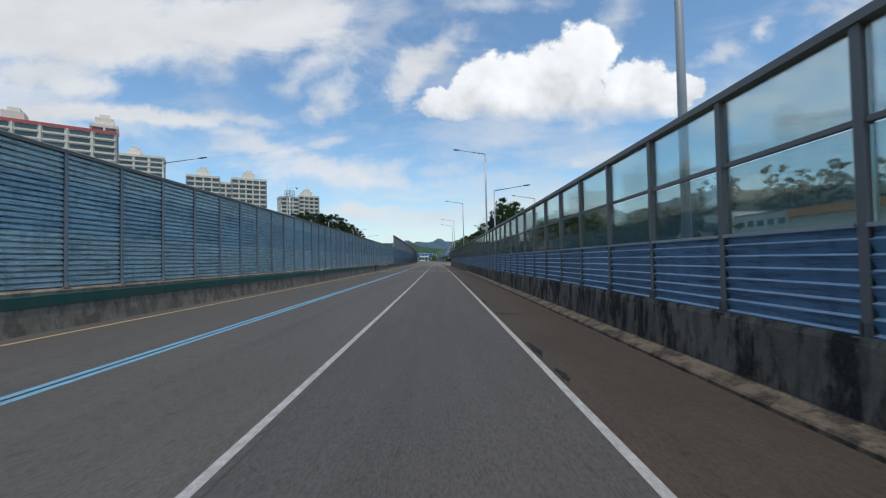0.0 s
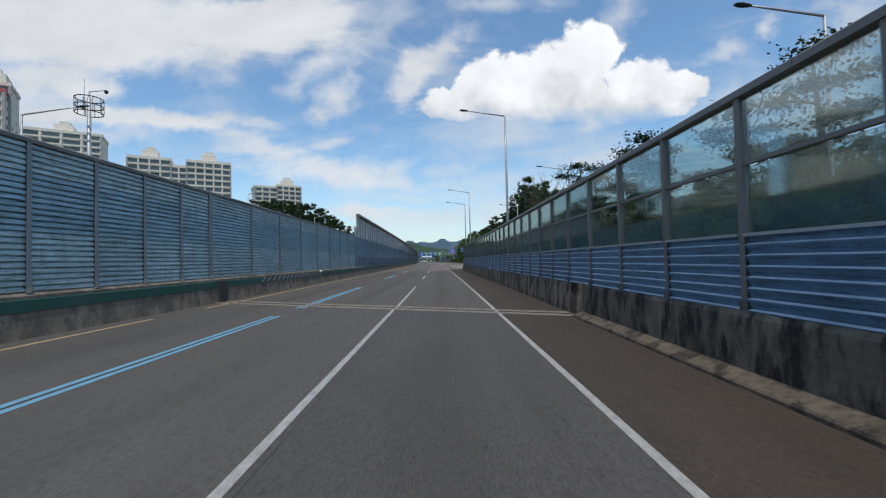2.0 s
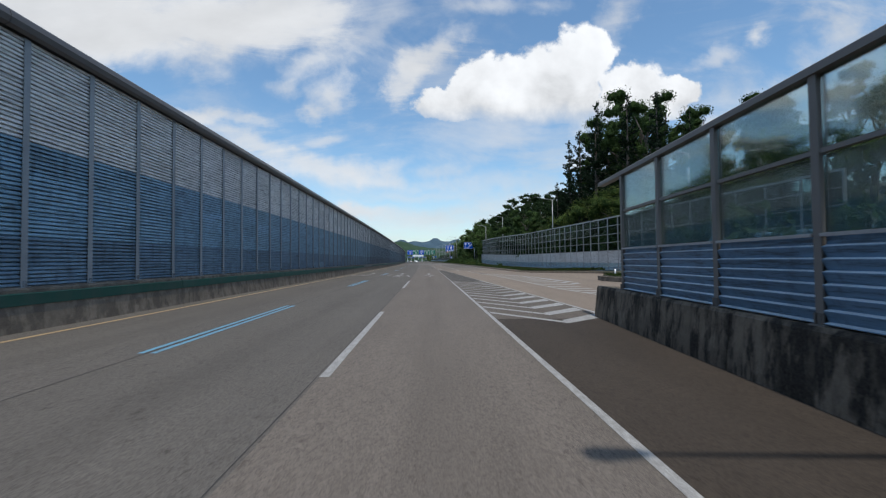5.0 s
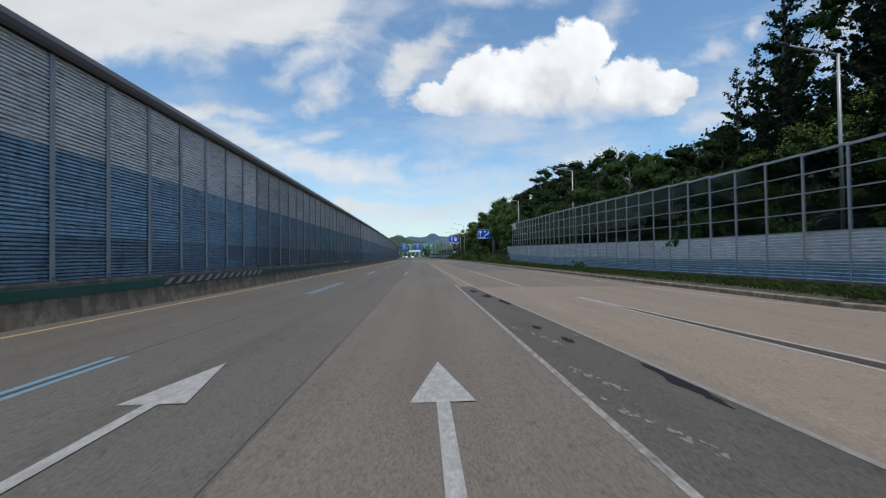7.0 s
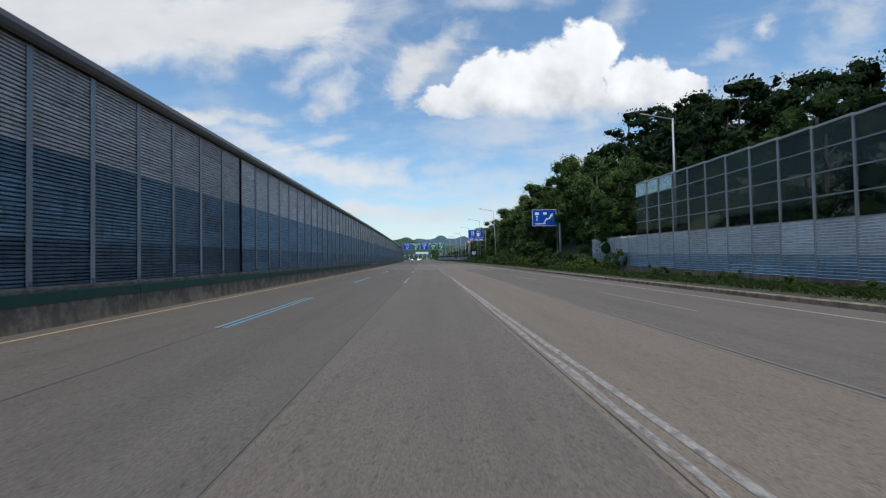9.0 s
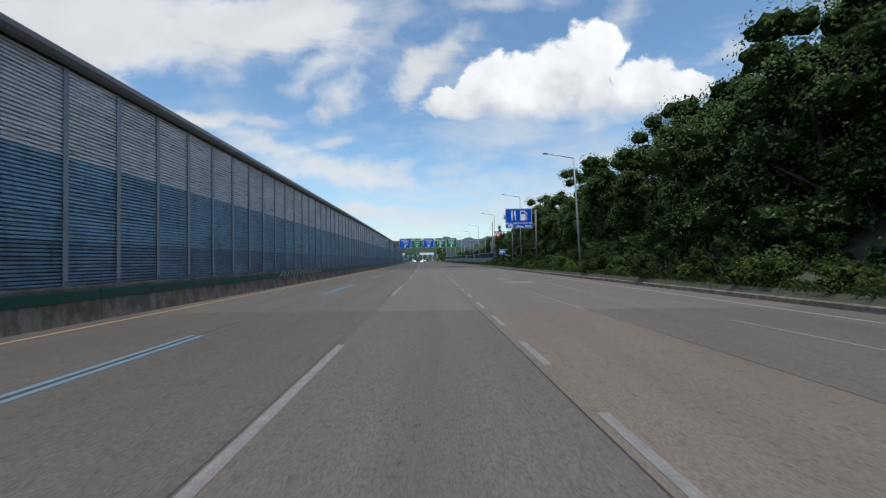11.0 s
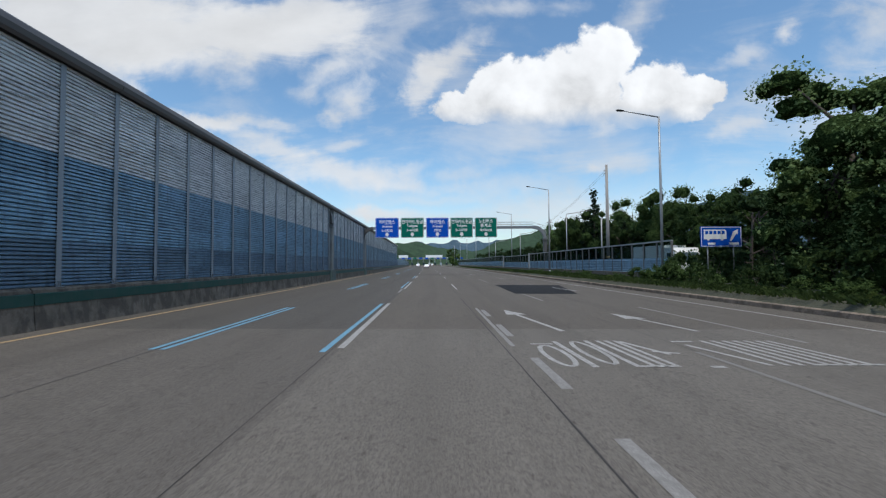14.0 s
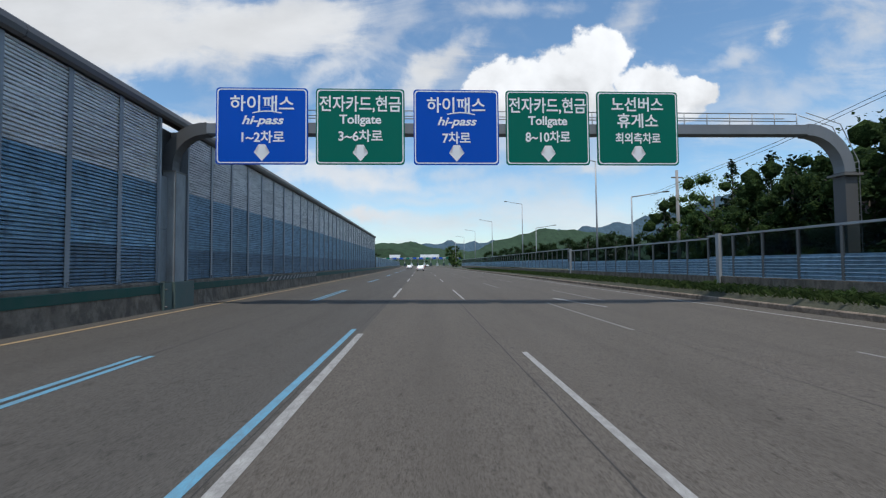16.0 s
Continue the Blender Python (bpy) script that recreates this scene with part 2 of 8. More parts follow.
def tint_random(nt, color, amount):
    """The colour made lighter or darker from object to object."""
    oi, mr = nt.nodes.new("ShaderNodeObjectInfo"), nt.nodes.new("ShaderNodeMapRange")
    nt.links.new(oi.outputs["Random"], mr.inputs["Value"])
    mr.inputs["To Min"].default_value, mr.inputs["To Max"].default_value = 1 - amount, 1 + amount
    h = nt.nodes.new("ShaderNodeHueSaturation")
    nt.links.new(mr.outputs["Result"], h.inputs["Value"])
    if isinstance(color, tuple):
        h.inputs["Color"].default_value = (*color, 1)
    else:
        nt.links.new(color, h.inputs["Color"])
    return h.outputs["Color"]


def paving(name, color, dark, grain=0.35, streak=(1.6, 0.045, 1), oily=0.16):
    m, nt, b = shader(name, color, 0.85, 0, 0.2)
    g = noise_fac(nt, 32, 3, 0.8, (1, 0.45, 1), 0.38, 0.62)
    g2 = noise_fac(nt, 90, 2, 0.7, (1, 1, 1), 0.35, 0.65)
    w = noise_fac(nt, 1.0, 7, 0.72, streak, 0.36, 0.64)
    p = noise_fac(nt, 0.45, 7, 0.68, (1, 0.35, 1), 0.36, 0.66)
    sp = noise_fac(nt, 5.0, 5, 0.7, (1, 0.6, 1), 0.62, 0.74)

    def scaled(v, k):
        f = nt.nodes.new("ShaderNodeMath")
        f.operation = "MULTIPLY"
        nt.links.new(v, f.inputs[0])
        f.inputs[1].default_value = k
        return f.outputs[0]

    light = tuple(min(1, c * 1.35) for c in color)
    deep = tuple(c * 0.45 for c in dark)
    c1 = mixed(nt, w, color, dark)
    c1 = mixed(nt, p, c1, mixed(nt, 0.5, c1, light))
    c1 = mixed(nt, scaled(sp, 0.6), c1, dark)
    c1 = mixed(nt, scaled(g, grain), c1, deep)
    c1 = mixed(nt, scaled(g2, grain * 0.9), c1, light)
    # small dark pits, drawn out along the lane
    pit = noise_fac(nt, 7.0, 6, 0.8, (1.2, 0.55, 1), 0.56, 0.72)
    c1 = mixed(nt, scaled(pit, grain), c1, deep)
    # oily middle and cleaner wheel tracks in each lane, from the strip's own coordinates
    uv, sep, pp, mr = nt.nodes.new("ShaderNodeTexCoord"), nt.nodes.new("ShaderNodeSeparateXYZ"), nt.nodes.new("ShaderNodeMath"), nt.nodes.new("ShaderNodeMapRange")
    nt.links.new(uv.outputs["UV"], sep.inputs[0])
    pp.operation = "PINGPONG"
    nt.links.new(sep.outputs[0], pp.inputs[0])
    pp.inputs[1].default_value = 1.8
    mr.interpolation_type = "SMOOTHSTEP"
    nt.links.new(pp.outputs[0], mr.inputs["Value"])
    mr.inputs["From Min"].default_value, mr.inputs["From Max"].default_value = 0.65, 0.0
    oil = nt.nodes.new("ShaderNodeMath")
    oil.operation = "MULTIPLY"
    nt.links.new(mr.outputs["Result"], oil.inputs[0]), nt.links.new(noise_fac(nt, 0.8, 6, 0.7, (1.0, 0.08, 1), 0.34, 0.62), oil.inputs[1])
    c1 = mixed(nt, scaled(oil.outputs[0], oily), c1, deep)
    nt.links.new(c1, b.inputs["Base Color"])
    bump(nt, b, g, 0.35, 0.008)
    return m


def road_paint(name, color, under, wear=0.5, bare=0.55):
    m, nt, b = shader(name, color, 0.7, 0, 0.3)
    w = noise_fac(nt, 9, 8, 0.75, (1, 0.6, 1), 0.5 - wear * 0.18, 0.72 - wear * 0.12)
    g = noise_fac(nt, 60, 4, 0.7)
    c = mixed(nt, w, color, mixed(nt, bare, color, under))
    f = nt.nodes.new("ShaderNodeMath")
    f.operation = "MULTIPLY"
    nt.links.new(g, f.inputs[0])
    f.inputs[1].default_value = 0.25 + wear * 0.5
    nt.links.new(mixed(nt, f.outputs[0], c, under), b.inputs["Base Color"])
    return m


def concrete(name, color, stain, drips=0.6, scale=1.0):
    m, nt, b = shader(name, color, 0.9, 0, 0.25)
    g = noise_fac(nt, 30, 6, 0.7)
    d = noise_fac(nt, 2.4 * scale, 6, 0.7, (1.0, 1.0, 0.12), 0.62 - drips * 0.25, 0.66)
    p = noise_fac(nt, 0.8, 5, 0.6, (1, 1, 1), 0.35, 0.7)
    c = mixed(nt, d, tuple(k for k in color), stain)
    c = mixed(nt, p, c, mixed(nt, 0.6, color, c))
    nt.links.new(mixed(nt, 0.12, c, mixed(nt, g, (0.05, 0.05, 0.045), (0.6, 0.58, 0.55))), b.inputs["Base Color"])
    bump(nt, b, g, 0.35, 0.01)
    return m


def streaked(name, color, stain, flow=0.14, amount=1.0):
    """Concrete with dark runs of water from its top edge and pale bare patches."""
    m, nt, b = shader(name, color, 0.92, 0, 0.15)
    g = noise_fac(nt, 28, 6, 0.7)
    d = noise_fac(nt, 2.6, 5, 0.65, (1.0, 1.0, flow), 0.46, 0.56)
    e = noise_fac(nt, 6.5, 4, 0.6, (1.0, 1.0, flow * 0.7), 0.50, 0.62)
    p = noise_fac(nt, 1.1, 6, 0.7, (1, 0.8, 1.2), 0.40, 0.66)
    pale = tuple(min(1, c * 1.5) for c in color)
    c = mixed(nt, p, color, pale)
    f = nt.nodes.new("ShaderNodeMath")
    f.operation, f.use_clamp = "MULTIPLY", True
    nt.links.new(d, f.inputs[0])
    f.inputs[1].default_value = 0.92 * amount
    c = mixed(nt, f.outputs[0], c, stain)
    f2 = nt.nodes.new("ShaderNodeMath")
    f2.operation = "MULTIPLY"
    nt.links.new(e, f2.inputs[0])
    f2.inputs[1].default_value = 0.7 * amount
    c = mixed(nt, f2.outputs[0], c, mixed(nt, 0.6, stain, color))
    c = mixed(nt, 0.10, c, mixed(nt, g, (0.02, 0.02, 0.018), (0.4, 0.37, 0.33)))
    nt.links.new(c, b.inputs["Base Color"])
    bump(nt, b, g, 0.4, 0.01)
    return m


def coated(name, color, rough=0.45, metal=0.0, vary=0.08, dirt=0.25, dirt_color=(0.10, 0.095, 0.085)):
    m, nt, b = shader(name, color, rough, metal, 0.4)
    d = noise_fac(nt, 1.4, 7, 0.7, (1, 1, 0.35), 0.42, 0.75, True)
    f = nt.nodes.new("ShaderNodeMath")
    f.operation = "MULTIPLY"
    nt.links.new(d, f.inputs[0])
    f.inputs[1].default_value = dirt
    base = tint_random(nt, color, vary)
    nt.links.new(mixed(nt, f.outputs[0], base, dirt_color), b.inputs["Base Color"])
    return m


def louvre(name, color, grime, rough=0.5, vary=0.1, runs=0.5):
    """Painted sheet metal of a barrier: faded from panel to panel, with dark broken lines under the slats and runs of dirt."""
    m, nt, b = shader(name, color, rough, 0, 0.4)
    fade = noise_fac(nt, 0.5, 4, 0.6, (1, 0.6, 1.4), 0.35, 0.65, True)
    line = noise_fac(nt, 2.6, 6, 0.75, (1, 0.55, 9), 0.49, 0.62, True)
    drip = noise_fac(nt, 5.0, 5, 0.65, (1, 1, 0.16), 0.50, 0.70, True)
    spot_ = noise_fac(nt, 9.0, 6, 0.75, (1, 0.5, 1.6), 0.57, 0.72, True)
    pale = tuple(min(1, c * 1.22 + 0.015) for c in color)
    c = mixed(nt, fade, color, pale)
    for v, k in ((line, 0.7), (drip, runs), (spot_, 0.6)):
        f = nt.nodes.new("ShaderNodeMath")
        f.operation = "MULTIPLY"
        nt.links.new(v, f.inputs[0])
        f.inputs[1].default_value = k
        c = mixed(nt, f.outputs[0], c, grime)
    nt.links.new(tint_random(nt, c, vary), b.inputs["Base Color"])
    return m


def leaf(name, color, dark):
    m, nt, b = shader(name, color, 0.75, 0, 0.1)
    geo, mr = nt.nodes.new("ShaderNodeNewGeometry"), nt.nodes.new("ShaderNodeMapRange")
    nt.links.new(geo.outputs["Random Per Island"], mr.inputs["Value"])
    col = mixed(nt, mr.outputs["Result"], dark, color)
    col = tint_random(nt, col, 0.2)
    nt.links.new(col, b.inputs["Base Color"])
    tr = nt.nodes.new("ShaderNodeBsdfTranslucent")
    nt.links.new(col, tr.inputs["Color"])
    mx = nt.nodes.new("ShaderNodeMixShader")
    mx.inputs[0].default_value = 0.40
    nt.links.new(b.outputs[0], mx.inputs[1]), nt.links.new(tr.outputs[0], mx.inputs[2])
    nt.links.new(mx.outputs[0], nt.nodes["Material Output"].inputs["Surface"])
    return m


def pane(name, tint, gloss=0.10, edge=0.45):
    m = bpy.data.materials.new(name)
    m.use_nodes = True
    nt = m.node_tree
    nt.nodes.clear()
    t, g = nt.nodes.new("ShaderNodeBsdfTransparent"), nt.nodes.new("ShaderNodeBsdfGlossy")
    t.inputs["Color"].default_value = (*tint, 1)
    g.inputs["Roughness"].default_value = 0.06
    lw, mr = nt.nodes.new("ShaderNodeLayerWeight"), nt.nodes.new("ShaderNodeMapRange")
    lw.inputs["Blend"].default_value = 0.35
    nt.links.new(lw.outputs["Fresnel"], mr.inputs["Value"])
    mr.inputs["To Min"].default_value, mr.inputs["To Max"].default_value = gloss * 0.4, edge
    mx, o = nt.nodes.new("ShaderNodeMixShader"), nt.nodes.new("ShaderNodeOutputMaterial")
    nt.links.new(mr.outputs["Result"], mx.inputs[0])
    nt.links.new(t.outputs[0], mx.inputs[1]), nt.links.new(g.outputs[0], mx.inputs[2])
    nt.links.new(mx.outputs[0], o.inputs[0])
    return m


ASPHALT = paving("asphalt", (0.078, 0.072, 0.067), (0.049, 0.045, 0.042), 0.75)
LANE_GREY = paving("grey_pavement", (0.090, 0.083, 0.075), (0.060, 0.055, 0.050), 0.65)
SHOULDER = paving("brown_concrete", (0.060, 0.047, 0.036), (0.033, 0.026, 0.020), 0.7, (1.2, 0.4, 1))
SLAB = paving("concrete_pavement", (0.160, 0.135, 0.114), (0.108, 0.091, 0.076), 0.75)
SLAB_WARM = paving("warm_pavement", (0.240, 0.190, 0.147), (0.176, 0.140, 0.109), 0.7)
DARK_SLAB = paving("bridge_pavement", (0.098, 0.087, 0.077), (0.062, 0.055, 0.048), 0.7, (1.6, 0.045, 1), 0.5)
GREY_SLAB = paving("worn_grey_pavement", (0.142, 0.124, 0.107), (0.096, 0.084, 0.072), 0.85)
PALE_SLAB = paving("pale_pavement", (0.174, 0.155, 0.135), (0.118, 0.105, 0.091), 0.8)
OLD_SLAB = paving("old_grey_pavement", (0.119, 0.104, 0.088), (0.075, 0.065, 0.055), 1.0)
MIDDLE_SLAB = paving("middling_grey_pavement", (0.146, 0.131, 0.114), (0.097, 0.087, 0.075), 0.85)
LEFT_SLAB = paving("bus_lane_pavement", (0.124, 0.111, 0.097), (0.082, 0.073, 0.064), 0.8)
DULL_SLAB = paving("dull_bus_lane_pavement", (0.094, 0.086, 0.076), (0.062, 0.056, 0.050), 0.9)
BEIGE_SLAB = paving("beige_pavement", (0.184, 0.152, 0.122), (0.130, 0.108, 0.088), 0.8)
GORE = paving("gore_asphalt", (0.104, 0.092, 0.080), (0.044, 0.040, 0.036), 0.85, (1.3, 0.5, 1))
GORE_WARM = paving("brown_gore_asphalt", (0.132, 0.110, 0.090), (0.084, 0.070, 0.058), 0.8, (1.3, 0.3, 1))
BARE = paving("bare_brown_asphalt", (0.080, 0.062, 0.048), (0.040, 0.031, 0.025), 0.8, (1.3, 0.5, 1))
PATCH = paving("new_asphalt", (0.015, 0.0148, 0.0155), (0.010, 0.0098, 0.0102), 0.4)
TAR = paving("tar", (0.018, 0.017, 0.017), (0.010, 0.010, 0.010), 0.3)
JOINT = paving("joint_filler", (0.060, 0.056, 0.053), (0.04, 0.038, 0.036), 0.3)
WHITE = road_paint("white_paint", (0.47, 0.46, 0.435), (0.13, 0.12, 0.11), 0.7)
BROKEN = road_paint("broken_white_paint", (0.43, 0.41, 0.375), (0.105, 0.095, 0.085), 0.7, 0.95)
FAINT = road_paint("faint_white_paint", (0.235, 0.225, 0.205), (0.14, 0.13, 0.115), 1.0)
FAINT_BLUE = road_paint("faint_blue_paint", (0.13, 0.33, 0.47), (0.14, 0.135, 0.125), 0.8)
WORN = road_paint("worn_white_paint", (0.34, 0.33, 0.31), (0.12, 0.11, 0.10), 1.0)
YELLOW = road_paint("yellow_paint", (0.50, 0.34, 0.15), (0.16, 0.14, 0.12), 0.4)
BLUE = road_paint("blue_paint", (0.13, 0.37, 0.53), (0.13, 0.14, 0.14), 0.45)
STEEL_JOINT = streaked("joint_mortar", (0.20, 0.172, 0.138), (0.09, 0.078, 0.062), 1.0, 0.5)
BARRIER_L = streaked("median_concrete", (0.200, 0.164, 0.126), (0.070, 0.057, 0.045), 0.5, 0.65)
BARRIER_R = streaked("stained_concrete", (0.150, 0.124, 0.094), (0.007, 0.0065, 0.006), 0.34)
LEDGE = streaked("kerb_concrete", (0.150, 0.128, 0.104), (0.050, 0.042, 0.034), 0.7, 0.6)
KERB_DIRTY = streaked("dirty_kerb_concrete", (0.094, 0.073, 0.053), (0.016, 0.013, 0.010), 0.9, 1.0)
GREEN_BAND = coated("green_band", (0.010, 0.075, 0.055), 0.6, 0, 0.1, 0.35)
BLUE_PANEL = louvre("blue_panel", (0.215, 0.365, 0.480), (0.045, 0.060, 0.075))
SKY_PANEL = louvre("light_blue_panel", (0.365, 0.480, 0.500), (0.10, 0.115, 0.12), 0.5, 0.08, 0.45)
MIST_PANEL = louvre("faded_blue_panel", (0.27, 0.41, 0.475), (0.08, 0.10, 0.11), 0.5, 0.08, 0.45)
NAVY_PANEL = louvre("dark_blue_panel", (0.145, 0.235, 0.320), (0.035, 0.042, 0.05), 0.5, 0.16, 0.6)
# darker copies of the navy, blue and grey panel colours
DARKER_NAVY = louvre("darker_navy_panel", (0.075, 0.120, 0.165), (0.018, 0.022, 0.026), 0.5, 0.2, 0.8)
DARKER_BLUE = louvre("darker_blue_panel", (0.125, 0.215, 0.290), (0.028, 0.036, 0.045), 0.5, 0.14, 0.7)
DARKER_GREY = louvre("darker_grey_panel", (0.48, 0.475, 0.465), (0.10, 0.097, 0.094), 0.5, 0.1, 0.3)
GREY_PANEL = louvre("grey_panel", (0.69, 0.685, 0.67), (0.16, 0.155, 0.15), 0.5, 0.07, 0.16)
DEEP_BLUE = louvre("deep_blue_panel", (0.110, 0.215, 0.335), (0.036, 0.054, 0.076), 0.45, 0.12, 0.45)
# fence ledge tops: sunlight painted in as a pale coat
LIT_FENCE_LEDGE = louvre("lit_fence_ledge", (0.66, 0.70, 0.72), (0.28, 0.28, 0.27), 0.45, 0.05, 0.25)
POST = coated("post_steel", (0.185, 0.175, 0.163), 0.55, 0.1, 0.06, 0.3)
POST_LIGHT = coated("galvanised_post", (0.40, 0.405, 0.41), 0.5, 0.2, 0.06, 0.25)
POST_MID = coated("fence_steel", (0.34, 0.345, 0.35), 0.5, 0.2, 0.06, 0.25)
CAP = coated("cap_metal", (0.13, 0.12, 0.115), 0.45, 0.2, 0.05, 0.3)
LAMP_POLE = coated("lamp_pole_steel", (0.36, 0.37, 0.38), 0.45, 0.3, 0.05, 0.2)
LAMP_DARK = coated("lamp_head_dark", (0.05, 0.052, 0.055), 0.5, 0.2)
GLASS = pane("barrier_glass", (0.82, 0.91, 0.90), 0.16, 0.56)
GLASS_DARK = pane("dark_barrier_glass", (0.58, 0.64, 0.64), 0.01, 0.05)
SIGN_BLUE = coated("sign_blue", (0.004, 0.085, 0.50), 0.8, 0, 0.03, 0.04)
SIGN_GREEN = coated("sign_green", (0.003, 0.150, 0.105), 0.8, 0, 0.03, 0.04)
SIGN_WHITE = coated("sign_white", (0.88, 0.88, 0.87), 0.5, 0, 0.02, 0.04)
for _m in (SIGN_BLUE, SIGN_GREEN):
    _m.node_tree.nodes["Principled BSDF"].inputs["Specular IOR Level"].default_value = 0.08
SIGN_RED = coated("sign_red", (0.60, 0.03, 0.03), 0.5, 0, 0.02, 0.05)
SIGN_BACK = coated("sign_back", (0.30, 0.31, 0.32), 0.5, 0.4)
BARK = concrete("bark", (0.085, 0.065, 0.05), (0.03, 0.025, 0.02), 0.7)
LEAF_DARK = leaf("dark_leaves", (0.062, 0.104, 0.037), (0.028, 0.052, 0.020))
LEAF_MID = leaf("green_leaves", (0.140, 0.215, 0.066), (0.062, 0.108, 0.034))
LEAF_LIME = leaf("fresh_green_leaves", (0.215, 0.300, 0.115), (0.100, 0.158, 0.060))
LEAF_FAR = leaf("far_leaves", (0.040, 0.066, 0.027), (0.016, 0.030, 0.013))
LEAF_LIGHT = leaf("light_leaves", (0.195, 0.250, 0.062), (0.060, 0.100, 0.028))
NEEDLE = leaf("conifer_leaves", (0.028, 0.050, 0.026), (0.008, 0.017, 0.010))


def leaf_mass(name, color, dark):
    """The dense inside of a crown: mottled leaf green, with the shade of deep gaps painted dark."""
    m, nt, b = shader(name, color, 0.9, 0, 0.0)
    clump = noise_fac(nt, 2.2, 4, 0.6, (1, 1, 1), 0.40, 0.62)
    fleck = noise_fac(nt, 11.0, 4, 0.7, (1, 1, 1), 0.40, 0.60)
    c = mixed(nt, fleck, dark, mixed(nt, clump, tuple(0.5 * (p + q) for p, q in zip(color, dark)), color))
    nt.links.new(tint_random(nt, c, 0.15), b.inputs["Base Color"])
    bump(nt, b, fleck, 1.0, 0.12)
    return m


# crown filling, darker than the leaves: inner shade put into the colour
LEAF_SHADE = leaf_mass("inner_leaf_shade", (0.092, 0.146, 0.048), (0.026, 0.046, 0.016))
FAR_SHADE = leaf_mass("far_inner_leaf_shade", (0.046, 0.074, 0.030), (0.012, 0.022, 0.009))
# sunlit look of the ledge tops, put into a pale blue-grey
LIT_LEDGE = coated("lit_ledge", (0.52, 0.62, 0.68), 0.6, 0, 0.05, 0.4)
GRASS = leaf("grass", (0.075, 0.110, 0.032), (0.024, 0.042, 0.013))
SOIL = concrete("soil", (0.050, 0.052, 0.026), (0.022, 0.030, 0.012), 0.6)
APT_WALL = coated("apartment_paint", (0.72, 0.66, 0.56), 0.8, 0, 0.05, 0.15)
APT_TRIM = coated("apartment_trim", (0.36, 0.34, 0.33), 0.8, 0, 0.05, 0.2)
APT_GLASS = coated("apartment_glass", (0.07, 0.10, 0.11), 0.15, 0, 0.3, 0.1)
APT_RED = coated("apartment_red_band", (0.45, 0.10, 0.10), 0.7)
ORANGE = coated("orange_roof", (0.75, 0.28, 0.04), 0.5)


# ---- mesh helpers ----
def mesh_object(name, bm, material, parent=None):
    me = bpy.data.meshes.new(name)
    bm.to_mesh(me)
    bm.free()
    me.materials.append(material)
    ob = new(name, me)
    if parent is not None:
        ob.parent = parent
    return ob


def part(name, bm, material, parent, label=""):
    ob = mesh_object(name, bm, material, parent)
    return tagged(ob, label=label) if label else ob


def share(name, me, parent, m):
    """Another object on the same mesh, as a part of parent."""
    ob = new(name, me)
    ob.parent = parent
    ob.matrix_local = m
    return ob


def holder(name, m=None, **tags):
    ob = new(name)
    ob.empty_display_size = 0.2
    if m is not None:
        ob.matrix_basis = m
    return tagged(ob, **tags)


def box(bm, a, b):
    v = [bm.verts.new((x, y, z)) for z in (a[2], b[2]) for y in (a[1], b[1]) for x in (a[0], b[0])]
    for f in ((0, 2, 3, 1), (4, 5, 7, 6), (0, 1, 5, 4), (2, 6, 7, 3), (0, 4, 6, 2), (1, 3, 7, 5)):
        bm.faces.new([v[i] for i in f])
    return bm


def tube(bm, pts, radii, n=8, caps=True):
    """A round bar along pts, with a radius at each point."""
    pts = [Vector(p) for p in pts]
    if isinstance(radii, (int, float)):
        radii = [radii] * len(pts)
    rings = []
    for i, p in enumerate(pts):
        d = (pts[min(i + 1, len(pts) - 1)] - pts[max(i - 1, 0)]).normalized()
        q = d.to_track_quat("Z", "Y")
        rings.append([bm.verts.new(p + q @ Vector((math.cos(k * math.tau / n) * radii[i], math.sin(k * math.tau / n) * radii[i], 0))) for k in range(n)])
    for a, b in zip(rings, rings[1:]):
        for k in range(n):
            f = bm.faces.new((a[k], a[(k + 1) % n], b[(k + 1) % n], b[k]))
            f.smooth = True
    if caps:
        bm.faces.new(rings[0][::-1]), bm.faces.new(rings[-1])
    return bm


def sheet(bm, rows):
    """Faces between rows of points of equal length."""
    vs = [[bm.verts.new(p) for p in r] for r in rows]
    for a, b in zip(vs, vs[1:]):
        for i in range(len(a) - 1):
            bm.faces.new((a[i], a[i + 1], b[i + 1], b[i]))
    return bm


def lerp(table, s):
    """Value at s in rows of (s, value)."""
    if s <= table[0][0]:
        return table[0][1]
    for (a, p), (b, q) in zip(table, table[1:]):
        if s <= b:
            return p + (q - p) * (s - a) / (b - a)
    return table[-1][1]


def steps(a, b, step):
    n = max(1, math.ceil((b - a) / step))
    return [a + (b - a) * i / n for i in range(n + 1)]


def ease(x):
    x = min(1, max(0, x))
    return x * x * (3 - 2 * x)


def ground_z(s, u):
    """Height of the paved surface: crossfall, and the ramp that comes down from the right."""
    rise = 0.55 * (1 - ease((s - 156) / 30)) * ease((u - 5) / 8)
    if u > 13:
        return FALL * 13 + rise + (u - 13) * 0.0
    return FALL * u + rise


